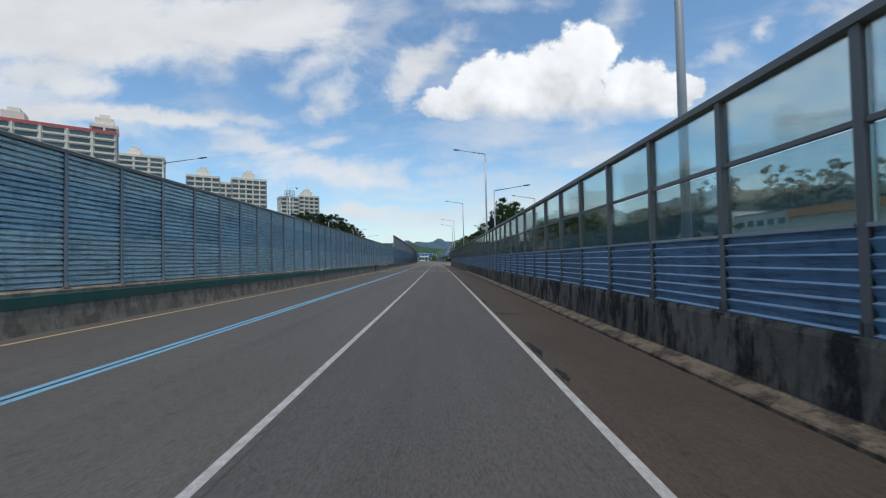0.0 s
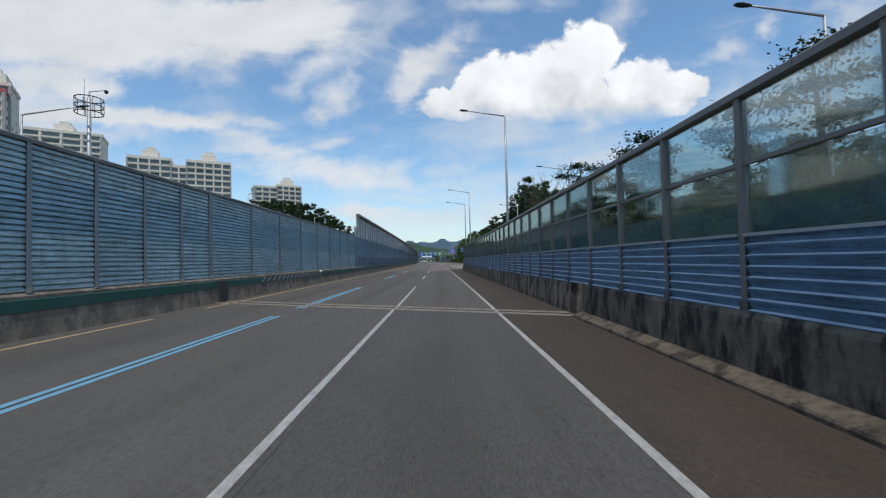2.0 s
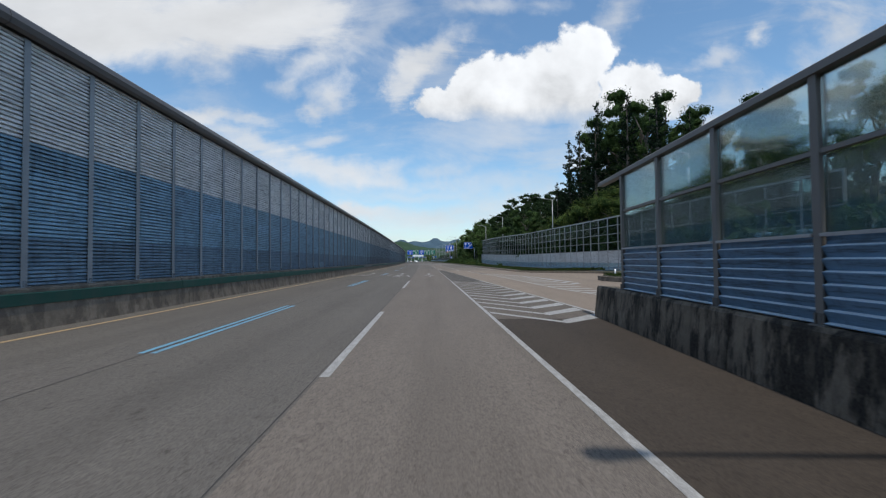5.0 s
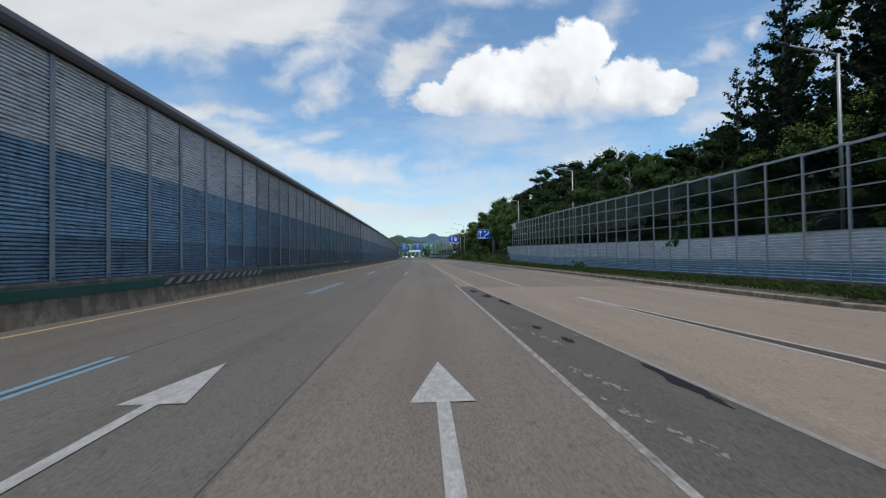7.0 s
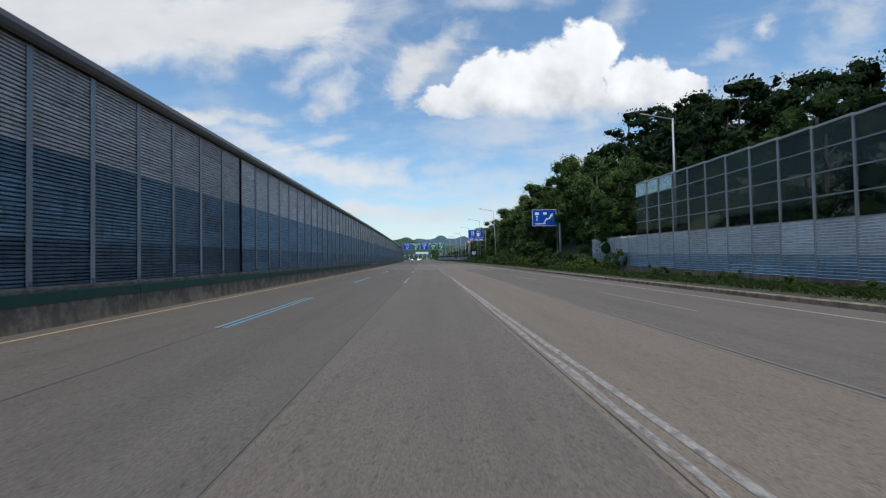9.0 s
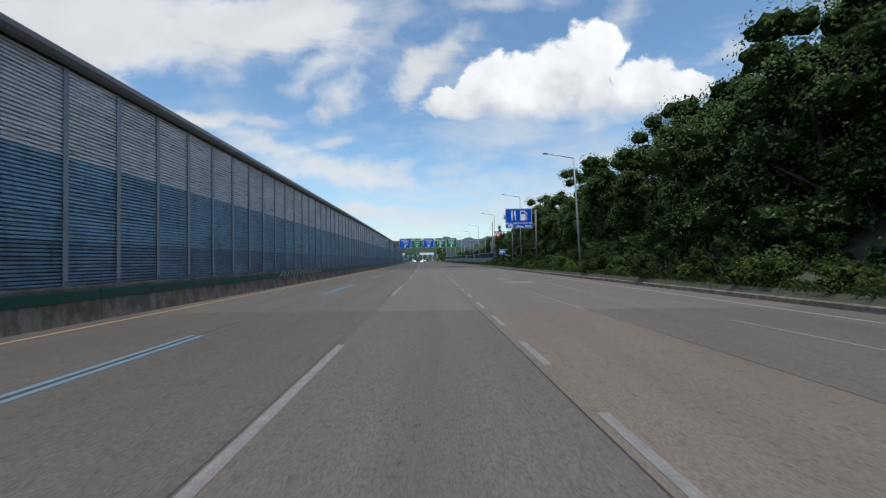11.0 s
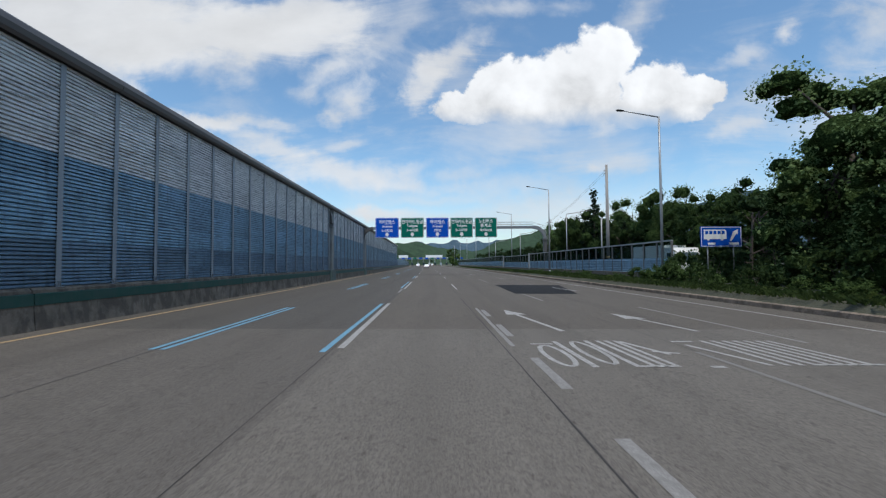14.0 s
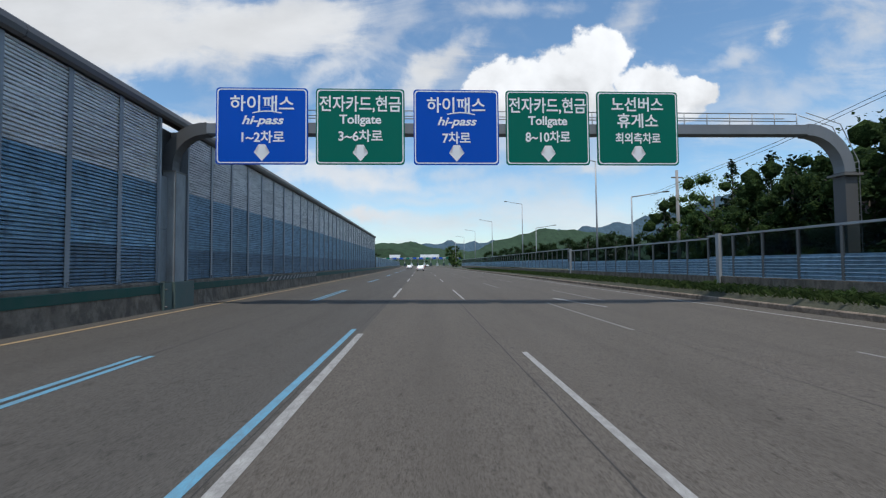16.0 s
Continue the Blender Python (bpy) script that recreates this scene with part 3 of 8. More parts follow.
def strip(name, s0, s1, ua, ub, material, lift=0.0, step=4.0, across=1, label="", category="", kind="structure", parent=None, thick=0.0):
    """A band of paving or paint between the lines ua and ub (numbers or rows of s, u)."""
    bm = bmesh.new()
    fa = ua if isinstance(ua, list) else [(s0, ua)]
    fb = ub if isinstance(ub, list) else [(s0, ub)]
    rows = []
    for s in steps(s0, s1, step):
        a, b = lerp(fa, s), lerp(fb, s)
        us = [a + (b - a) * i / across for i in range(across + 1)]
        rows.append([spot(s, u, ground_z(s, u) + lift) for u in us])
    sheet(bm, [r[::-1] for r in rows])
    layer = bm.loops.layers.uv.new("along")
    for k, f in enumerate(bm.faces):
        i, j = divmod(k, across)
        s = s0 + (s1 - s0) * (i + 0.5) / max(1, len(rows) - 1)
        a, b = lerp(fa, s), lerp(fb, s)
        for q, lp in enumerate(f.loops):
            m = across - j - (1 if q in (1, 2) else 0)
            lp[layer].uv = (a + (b - a) * m / across, s)
    ob = mesh_object(name, bm, material, parent)
    if parent is None:
        tagged(ob, label=label, category=category, kind=kind)
    return ob

# ---- ground and road ----
S0, S1 = -60.0, 900.0
RIGHT_EDGE = [(-60, 4.05), (128, 4.05), (134, 4.7), (136.5, 5.2), (137, 30), (140, 30), (163, 30), (176, 17), (186, 13.75), (700, 13.75), (760, 22), (900, 22)]

bm = bmesh.new()
half = [-2600, -1200, -500, -200, -90, -40, -12]
us = half + [-10.6, 3, 14] + [30, 60, 120, 250, 600, 1300, 2600]
rows = []
for s in [-1500, -700, -300, -120, -60] + list(range(-40, 920, 20)) + [1000, 1200, 1500, 2000, 2800, 4000]:
    p = spot(min(max(s, -60), 900), 0)
    q = spot(min(max(s, -60), 900) + 1, 0) - p
    side = Vector((q.y, -q.x, 0))
    rows.append([p + q * (s - min(max(s, -60), 900)) + side * u + Vector((0, 0, -0.75)) for u in us][::-1])
ground = mesh_object("ground", sheet(bm, rows), SOIL)
tagged(ground, "dark earth and grass ground around the expressway", "ground", kind="structure")

strip("road", S0, 65.6, -10.6, -1.8, LANE_GREY, across=4, label="worn grey two-lane pavement beside the median barrier", category="road")
strip("road", S0, 64.4, -1.8, 1.8, ASPHALT, across=2, label="dark asphalt driving lane with fine grain", category="road")
strip("road", S0, 62.6, 1.8, [(-60, 4.4), (64, 4.4)], SHOULDER, across=2, label="brown dusty concrete shoulder beside the stained wall", category="road")
for a, b, stuff, words in ((64.4, 118.0, DARK_SLAB, "dark worn bridge pavement"), (118.0, 204.0, SLAB, "grey-brown concrete pavement"), (204.0, 286.0, GREY_SLAB, "worn grey concrete pavement"), (286.0, 345.0, PALE_SLAB, "pale grey-brown concrete pavement"), (345.0, 357.0, MIDDLE_SLAB, "greying concrete pavement"), (357.0, S1, OLD_SLAB, "old grey concrete pavement")):
    strip("road", a if a > 70 else 65.6, b, -10.6, -1.8, MIDDLE_SLAB if 280 < a < 340 else LEFT_SLAB if 100 < a < 350 else DULL_SLAB if a > 350 else stuff, across=4, label=words + " of the lanes beside the noise barrier", category="road")
    strip("road", a, b, -1.8, 1.8, stuff, across=2, label=words + " of the driving lane", category="road")
GORE_LINE = [(136, 5.5), (140.8, 5.33), (150.9, 4.84), (164.3, 4.24), (176, 3.64), (189.3, 3.08), (193.7, 2.8), (212, 2.2), (235, 1.95), (260, 1.9)]
strip("road", 62.6, 136.0, 1.8, [(60, 4.4), (126, 4.4), (134, 5.0), (136, 5.5)], SHOULDER, across=2, label="dark dusty shoulder beside the low barrier wall", category="road")
strip("road", 136.0, 158.0, 1.8, GORE_LINE, GORE_WARM, across=2, label="brown asphalt wedge between the merging lanes", category="road")
strip("road", 158.0, 196.0, 1.8, GORE_LINE, GORE, across=2, label="patched dark asphalt wedge between the merging lanes", category="road")
strip("road", 136.0, 196.0, GORE_LINE, RIGHT_EDGE, SLAB_WARM, across=28, step=1.5, label="pale warm concrete of the merging ramp lanes", category="road")
strip("road", 196.0, 286.0, 1.8, 5.5, BEIGE_SLAB, across=2, label="pale warm concrete lane beside the worn merge line", category="road")
for a, b, stuff in ((196.0, 221.0, BEIGE_SLAB), (221.0, 286.0, GREY_SLAB)):
    strip("road", a, b, 5.5, RIGHT_EDGE, stuff, across=4, label="grey concrete outer lanes beside the verge", category="road")
for a, b, stuff in ((286.0, 345.0, PALE_SLAB), (345.0, 357.0, MIDDLE_SLAB)):
    strip("road", a, b, 1.8, RIGHT_EDGE, stuff, across=6, label="grey concrete merging lanes beside the verge", category="road")
strip("road", 357.0, S1, 1.8, RIGHT_EDGE, OLD_SLAB, across=6, label="grey concrete lanes with faint wheel marks", category="road")

# steel expansion joint, slanting across the road
def joint_band(a, b, lift):
    rows = []
    for u in steps(-10.0, 4.1, 0.7):
        s = 64.98 - 0.40 * (u + 1.8)
        rows.append([spot(s + b, u, ground_z(s, u) + lift), spot(s + a, u, ground_z(s, u) + lift)])
    return sheet(bmesh.new(), rows)


joint = tagged(mesh_object("expansion_joint", joint_band(-0.62, -0.13, 0.008), STEEL_JOINT), "pale worn expansion joint with a dark rubber gap", "expansion joint", kind="structure")
part("joint_band", joint_band(0.13, 0.57, 0.008), STEEL_JOINT, joint)
part("gap", joint_band(-0.14, 0.14, 0.0045), TAR, joint, "dark rubber gap")


# ---- road markings ----
def marking(name, s0, s1, ua, ub, material, label, lift=0.005, step=4.0):
    return strip(name, s0, s1, ua, ub, material, lift, step, label=label, category="road marking", kind="structure")


def dashes(first, last, u, width, material, label, period=20.0, length=8.0, group="lane dashes"):
    s = first
    while s < last:
        ob = marking("lane_dash", s, s + length, u - width / 2, u + width / 2, material, label)
        tagged(ob, group=group)
        s += period


WL = "worn white lane line on the pavement"
marking("lane_line", S0, 64.6, -1.857, -1.743, WHITE, WL)
marking("lane_line", 64.6, 77.8, -1.815, -1.705, WHITE, WL)
for first, length, worn in ((89.8, 8, 0), (109.8, 8, 0), (129.8, 8, 0), (150.0, 8.6, 0), (211, 8.4, 1), (251.5, 8, 1), (272.2, 8, 1), (292.3, 8.3, 1), (312.2, 9.2, 1), (333.0, 8.2, 0), (354.4, 10, 0), (375.2, 12.0, 0), (396.6, 9, 0), (417, 8, 0), (437, 8, 0), (457, 8, 0), (477, 8, 0), (497, 8, 0), (537, 8, 0), (577, 8, 0)):
    mid = -1.74 if first < 260 else -1.80
    tagged(marking("lane_dash", first, first + length, mid - 0.075, mid + 0.075, WORN if worn else WHITE, "faded white lane dash beside a dark joint" if worn else "worn white lane dash beside a dark joint"), group="lane dashes")
tagged(marking("lane_dash", 371.5, 375.2, -1.99, -1.87, WORN, "nearly worn away white lane dash"), group="lane dashes")
marking("lane_line", S0, 62.8, 1.743, 1.857, WHITE, WL)
marking("lane_line", 62.8, 158.0, 1.74, 1.86, WHITE, WL)
marking("lane_line", 158.0, 198.0, 1.75, 1.85, BROKEN, "faded white lane line at the edge of patched asphalt")
RAG = [196 + 0.7 * k for k in range(95)]
rag_a = [(s, lerp([(196, 2.66), (212, 2.40), (235, 2.16), (262, 2.02)], s) + 0.035 * noise.noise(Vector((s * 1.9, 1, 0)))) for s in RAG]
rag_b = [(s, lerp([(196, 2.80), (212, 2.53), (235, 2.30), (262, 2.16)], s) + 0.045 * noise.noise(Vector((s * 1.7, 9, 0)))) for s in RAG]
marking("lane_line", 196.0, 262.0, rag_a, rag_b, BROKEN, "smeared worn white line beside a dark joint", 0.006, 0.7)
smear = [(s, 2.05 + 0.22 * max(0, noise.noise(Vector((s * 0.55, 4, 0))) + 0.25)) for s in RAG]
marking("lane_line", 212.0, 256.0, [(s, 1.99) for s in RAG], smear, BROKEN, "ragged traces of white paint along the joint", 0.0045, 0.7)
for k in range(8):
    s = 197.4 + 1.9 * k
    a, b = 2.02, lerp([(196, 2.66), (212, 2.40), (235, 2.16)], s) - 0.02
    bm = bmesh.new()
    w = 0.20 + 0.12 * random.random()
    sheet(bm, [[spot(s + 0.25, a, ground_z(s, a) + 0.006), spot(s + 0.25 + w, a, ground_z(s, a) + 0.006)][::-1], [spot(s - 0.15, b, ground_z(s, b) + 0.006), spot(s - 0.1 + w, b, ground_z(s, b) + 0.006)][::-1]])
    tagged(mesh_object("ladder_mark", bm, WHITE), "short white bar between joint and worn line", "road marking", "ladder marks", "structure")
for k, d in enumerate([262 + 4.08 * i for i in range(12)] + [311.27, 315.31, 319.6, 324, 328.5, 333.07, 337.23, 341.43, 345.0, 349.2, 353.0]):
    s = mark(d)
    tagged(marking("lane_dash", s, s + 2.0, 2.0 - (0.07 if k < 14 else 0.085), 2.0 + (0.07 if k < 14 else 0.085), WORN, "faded short white dash beside a dark joint"), group="short merge dashes")
dashes(354.6, 370, 1.82, 0.10, WORN, "worn white lane dash beside a dark joint", 20.4, 7.8)
dashes(375.0, 620, 1.80, 0.115, WHITE, "worn white lane dash beside a dark joint", 20.4, 7.8)
dashes(266, 620, 5.42, 0.12, FAINT, "faint white lane dash")
dashes(195, 620, 8.6, 0.11, WORN, "faint thin white lane dash")
marking("edge_line", S0, 62.6, -9.27, -9.13, YELLOW, "faded yellow edge line beside the median barrier")
marking("edge_line", 65.6, S1, -9.27, -9.13, YELLOW, "faded yellow edge line beside the median barrier")
EDGE = [(176, 15.6), (190, 12.3), (230, 11.9), (250, 12.0), (300, 12.1), (370, 12.1), (410, 12.5), (900, 12.5)]
marking("edge_line", 176, S1, [(s, u - 0.07) for s, u in EDGE], [(s, u + 0.07) for s, u in EDGE], WHITE, "thin white edge line along the verge")
# blue bus-lane line: two bands with the joint between
BLUE_LABEL = "pale blue painted line on both sides of a joint"
marking("bus_lane_line", S0, 63.0, -5.63, -5.50, BLUE, BLUE_LABEL)
marking("bus_lane_line", S0, 63.0, -5.42, -5.29, BLUE, BLUE_LABEL)
marking("bus_lane_line", 65.2, 77.8, -5.63, -5.50, BLUE, BLUE_LABEL)
marking("bus_lane_line", 65.2, 77.8, -5.42, -5.29, BLUE, BLUE_LABEL)
for k in range(26):
    s = 91.0 + 20.25 * k
    for a in (-5.63, -5.40):
        tagged(marking("bus_lane_dash", s, s + 8.3, a, a + 0.12, FAINT_BLUE if 160 < s < 345 else BLUE, "pale blue painted dash beside a joint"), group="bus lane dashes")
for u in (5.40, 5.56):
    marking("lane_line", 196, 226, u - 0.04, u + 0.04, WHITE, "thin white line beside a dark joint")
    marking("lane_line", 226, 266, u - 0.03, u + 0.03, FAINT, "faint thin white line beside a joint")
for a, b in ((164.5, 171.2), (171.7, 175.6)):
    tagged(marking("lane_dash", a, b, 10.62, 10.72, WORN, "thin white dash on the ramp lane"), group="lane dashes")
for k in range(3):
    s = (354.0, 376.0, 396.0)[k]
    tagged(marking("bus_lane_dash", s, s + (10.2, 11.0, 10.4)[k], -2.15, -2.02, BLUE, "pale blue painted dash beside a white dash"), group="bus lane dashes")
# dark joints between the slabs
LEFT_JOINT = [(64, -1.86), (250, -1.83), (285, -1.95), (900, -1.97)]
RIGHT_JOINT = [(198, 1.92), (262, 1.90), (290, 1.69), (345, 1.66), (375, 1.50), (412, 1.42), (900, 1.42)]
for a, b, line, w in ((64.9, S1, LEFT_JOINT, 0.028), (64.9, S1, [(0, -5.46)], 0.05), (198, S1, RIGHT_JOINT, 0.045), (186, S1, [(0, 5.48)], 0.03), (S0, 63, [(0, -5.46)], 0.10), (S0, 63, [(0, -1.66)], 0.03)):
    w *= 0.75
    ss = steps(a, min(b, 460), 0.9)
    mid = [(s, lerp(line, s) + 0.018 * noise.noise(Vector((s * 0.9, w * 40, 0)))) for s in ss] + [(b, lerp(line, b))]
    wide = [w * (0.75 + 0.6 * noise.noise(Vector((s * 2.3, 5, w * 40)))) for s, _ in mid]
    strip("pavement_joint", a, b, [(s, u - q / 2) for (s, u), q in zip(mid, wide)], [(s, u + q / 2) for (s, u), q in zip(mid, wide)], JOINT, 0.003, 1.0, label="dark tar-filled joint between pavement slabs", category="pavement joint")
# transverse joint where the bridge pavement ends
bm = bmesh.new()
sheet(bm, [[spot(117.85, u, ground_z(118, u) + 0.004), spot(118.15, u, ground_z(118, u) + 0.004)] for u in steps(-10.0, 4.3, 1.5)])
tagged(mesh_object("pavement_joint", bm, JOINT), "dark tar-filled joint across the lanes", "pavement joint", kind="structure")
# chevrons in the wedge
for k in range(13):
    s = 137.2 + 1.75 * k
    right = lerp(GORE_LINE, s) - 0.12
    fade = k > 5
    if right < 2.9 or (k > 12 and k % 2):
        continue
    bm = bmesh.new()
    mid = 1.9 + (right - 1.9) * 0.54
    w = 0.42
    for (sa, a), (sb, b), wa in (((s + 0.1, 1.9), (s - 2.15, mid), w), ((s - 2.15, mid), (s - 0.85, right), 0.8)):
        p, q = spot(sa, a, ground_z(sa, a) + 0.006), spot(sb, b, ground_z(sb, b) + 0.006)
        if sa > sb:
            sheet(bm, [[p, spot(sa + wa, a, p.z)], [q, spot(sb + wa, b, q.z)]])
        else:
            q2 = spot(sb + wa, b, q.z)
            sheet(bm, [[spot(sa + 0.0, a, p.z), spot(sa + 0.62, a, p.z)], [q, q2]])
    tagged(mesh_object("chevron", bm, BROKEN if k > 6 else (WORN if fade else WHITE)), "worn white chevron painted in the merge wedge", "road marking", "merge chevrons", "structure")
marking("gore_line", 136.5, 160, [(s, u - 0.07) for s, u in GORE_LINE], [(s, u + 0.07) for s, u in GORE_LINE], WHITE, "white line along the merge wedge")
marking("gore_line", 160, 196, [(s, u - 0.05) for s, u in GORE_LINE], [(s, u + 0.05) for s, u in GORE_LINE], WORN, "faded white line along the merge wedge")
# chipped remains of the last chevrons
for k in range(9, 27):
    s = 137.2 + 1.75 * k
    right = lerp(GORE_LINE, s) - 0.15
    bm = bmesh.new()
    for i in range(90):
        f = random.random()
        u = 1.95 + (right - 1.95) * f
        if noise.noise(Vector((k * 3.1, u * 2.3, 2))) < 0.08:
            continue
        c = s + (0.1 - 4.1 * f if f < 0.54 else -2.1 + 2.2 * (f - 0.54)) + random.uniform(0, 0.5)
        r = random.uniform(0.012, 0.05)
        turn = random.uniform(0, 6.28)
        z = ground_z(c, u) + 0.004
        ring = [bm.verts.new(spot(c + 1.5 * r * math.sin(turn + j * 1.047) * random.uniform(0.5, 1.1), u + r * math.cos(turn + j * 1.047) * random.uniform(0.4, 1.1), z + 0.00004 * i)) for j in range(6)]
        bm.faces.new(ring)
    bmesh.ops.recalc_face_normals(bm, faces=bm.faces)
    tagged(mesh_object("chevron", bm, FAINT), "chipped remains of a white chevron on dark asphalt", "road marking", "merge chevrons", "structure")
# second wedge beside the kerb island
RAMP_LOW = [(136, 8.2), (142.8, 7.81), (148, 7.4), (162, 7.24), (169.4, 7.20), (172, 7.02), (177, 6.85), (183, 6.60), (190, 6.35)]
RAMP_HIGH = [(140, 9.2), (150, 9.5), (160, 9.3), (168.4, 8.95), (172, 8.62), (175.6, 8.05), (178.5, 7.32), (184, 6.93), (190, 6.5)]
for k in range(20):
    s = 142.3 + 1.79 * k
    a, b = lerp(RAMP_LOW, s), lerp(RAMP_HIGH, s - 1.5)
    c = a + (b - a) * 0.72
    if s < 151:
        c = min(c, 8.7)
    bm = bmesh.new()
    g = lambda q, v: spot(q, v, ground_z(q, v) + 0.007)
    sheet(bm, [[g(s - 2.1 * i / 4, a + (c - a) * i / 4), g(s - 2.1 * i / 4 + 0.45, a + (c - a) * i / 4)] for i in range(5)])
    if s > 151:
        sheet(bm, [[g(s - 2.1, c), g(s - 1.3, c)], [g(s - 1.75, b), g(s - 0.95, b)]])
    tagged(mesh_object("chevron", bm, WHITE), "worn white chevron beside the kerbed island", "road marking", "ramp chevrons", "structure")
for line, a in ((RAMP_LOW, 137), (RAMP_HIGH, 151)):
    marking("ramp_line", a, 190, [(s, u - 0.06) for s, u in line], [(s, u + 0.06) for s, u in line], WHITE, "thin white line on the ramp", 0.005, 2.0)
RAGGED = [177.4 + 0.5 * i for i in range(20)]
strip("asphalt_patch", 177.4, 186.6, [(s, lerp(RAMP_LOW, s) + 0.09 + 0.05 * noise.noise(Vector((s * 1.3, 3, 0)))) for s in RAGGED], [(s, lerp(RAMP_HIGH, s) - 0.10 + 0.07 * noise.noise(Vector((s * 1.1, 7, 0)))) for s in RAGGED], BARE, 0.009, 0.5, label="dark brown bare asphalt at the tip of the ramp wedge", category="asphalt patch")


def arrow(s, u, length, lean=0.0, material=WHITE, width=0.16, head=1.9, wing=0.40):
    """Painted straight arrow, its tail at s."""
    bm = bmesh.new()
    z = lambda a, b: ground_z(a, b) + 0.011
    P = lambda a, b: spot(s + a, u + lean * a + b, z(s + a, u))
    sheet(bm, [[P(0, width / 2), P(0, -width / 2)], [P(length - head, width / 2), P(length - head, -width / 2)]])
    vs = [bm.verts.new(P(a, b)) for a, b in ((length - head, wing), (length, 0), (length - head, -wing), (length - head + 0.15, 0))]
    bm.faces.new(vs[:3])
    ob = mesh_object("arrow_marking", bm, material)
    return tagged(ob, "white arrow painted on the pavement", "road marking", "painted arrows", "structure")


arrow(174.7, 0.06, 4.95)
arrow(174.8, -3.35, 4.95, -0.01)
arrow(174.2, -7.2, 5.4)
arrow(356.6, 3.5, 5.2, -0.13, WHITE, 0.14, 1.5, 0.35)
arrow(356.6, 7.1, 4.1, -0.15, WHITE, 0.14, 1.5, 0.35)
arrow(305.8, 6.9, 4.4, -0.10, WHITE, 0.14, 1.5, 0.35)
arrow(373.5, 9.6, 5.5, -0.12, WHITE, 0.14, 1.5, 0.35)
arrow(412, 7.4, 5.0, -0.2, WHITE, 0.14, 1.5, 0.35)


def road_bars(s, u, strokes, label, material=WHITE):
    """Painted lettering as plain strokes: each (s from, u from, s to, u to, width)."""
    bm = bmesh.new()
    for a, b, c, d, w in strokes:
        p, q = (s + a, u + b), (s + c, u + d)
        L = math.hypot(q[0] - p[0], q[1] - p[1])
        n = (-(q[1] - p[1]) / L * w / 2, (q[0] - p[0]) / L * w / 2)
        g = lambda k, m: spot(k, m, ground_z(k, m) + 0.006)
        sheet(bm, [[g(p[0] - n[0], p[1] - n[1]), g(q[0] - n[0], q[1] - n[1])], [g(p[0] + n[0], p[1] + n[1]), g(q[0] + n[0], q[1] + n[1])]])
    bmesh.ops.recalc_face_normals(bm, faces=bm.faces)
    return tagged(mesh_object("road_lettering", bm, material), label, "road marking", "road lettering", "structure")


def loop(s, u, rs, ru, w, n=14):
    return [(s + rs * math.sin(i * math.tau / n), u + ru * math.cos(i * math.tau / n), s + rs * math.sin((i + 1) * math.tau / n), u + ru * math.cos((i + 1) * math.tau / n), w) for i in range(n)]


road_bars(172.2, 0.1, [(-0.2, -0.5, -0.2, 0.5, 0.18), (0.35, -0.5, 0.35, 0.5, 0.16), (0.6, -0.5, 0.6, 0.5, 0.14), (0.95, -0.45, 0.95, 0.45, 0.14), (1.35, -0.45, 1.35, 0.45, 0.15), (1.95, -0.45, 1.95, 0.45, 0.15), (1.35, -0.42, 1.95, -0.42, 0.1), (1.35, 0.42, 1.95, 0.42, 0.1), (-0.2, -0.45, 0.2, -0.45, 0.1), (0.6, 0.0, 0.95, 0.0, 0.1), (-3.8, 0.0, -1.4, 0.15, 0.15), (-2.6, -0.2, -2.6, 0.05, 0.14)], "worn white lettering in strokes on the lane")
road_bars(168.3, -3.6, loop(0.0, 0.1, 0.75, 0.33, 0.13) + [(0.7, 0.1, 1.3, -0.3, 0.13), (1.0, -0.1, 1.2, 0.4, 0.12)] + loop(2.2, 0.35, 0.7, 0.3, 0.13) + [(-0.2, 1.5, 3.0, 1.2, 0.15), (1.0, 1.1, 1.1, 1.45, 0.12)], "worn white round lettering on the concrete lane")
road_bars(171.6, -3.8, [(0, -0.9, 2.6, -0.7, 0.14), (0, 0.0, 2.6, 0.15, 0.13), (0, 0.3, 2.6, 0.4, 0.13), (0, 0.55, 2.6, 0.7, 0.13), (0.05, -0.05, 0.05, 0.75, 0.15), (0.0, 1.1, 0.0, 1.6, 0.15), (1.3, 1.35, 2.3, 1.3, 0.16), (2.5, -1.0, 2.6, -0.5, 0.14)], "worn white lettering in long strokes on the lane")
road_bars(171.3, -8.0, [(0, -0.9, 2.6, -0.7, 0.12), (0, -0.6, 2.6, -0.45, 0.12), (0, 0.05, 2.6, 0.15, 0.13), (0, 0.3, 2.6, 0.4, 0.13), (0, 0.6, 2.6, 0.7, 0.13), (0.05, 0.9, 0.05, 1.6, 0.12), (2.5, -0.9, 2.6, 0.6, 0.1)], "worn white lettering in long strokes on the bus lane")
long_text = loop(1.0, 0.35, 0.95, 0.22, 0.10) + [(0.0, 0.75, 2.4, 0.7, 0.12), (2.1, 0.1, 2.1, 0.6, 0.10)] + loop(1.3, 1.15, 1.1, 0.2, 0.10) + [(0, 1.5, 2.5, 1.45, 0.11), (0, 1.8, 2.5, 1.72, 0.10), (0, 2.0, 2.5, 1.92, 0.10), (0, 2.2, 2.5, 2.12, 0.10), (0.05, 1.5, 0.05, 2.2, 0.12), (1.0, 2.6, 2.4, 2.2, 0.12), (1.3, 2.4, 1.1, 2.85, 0.12), (0.0, 2.75, 0.0, 3.0, 0.14)]
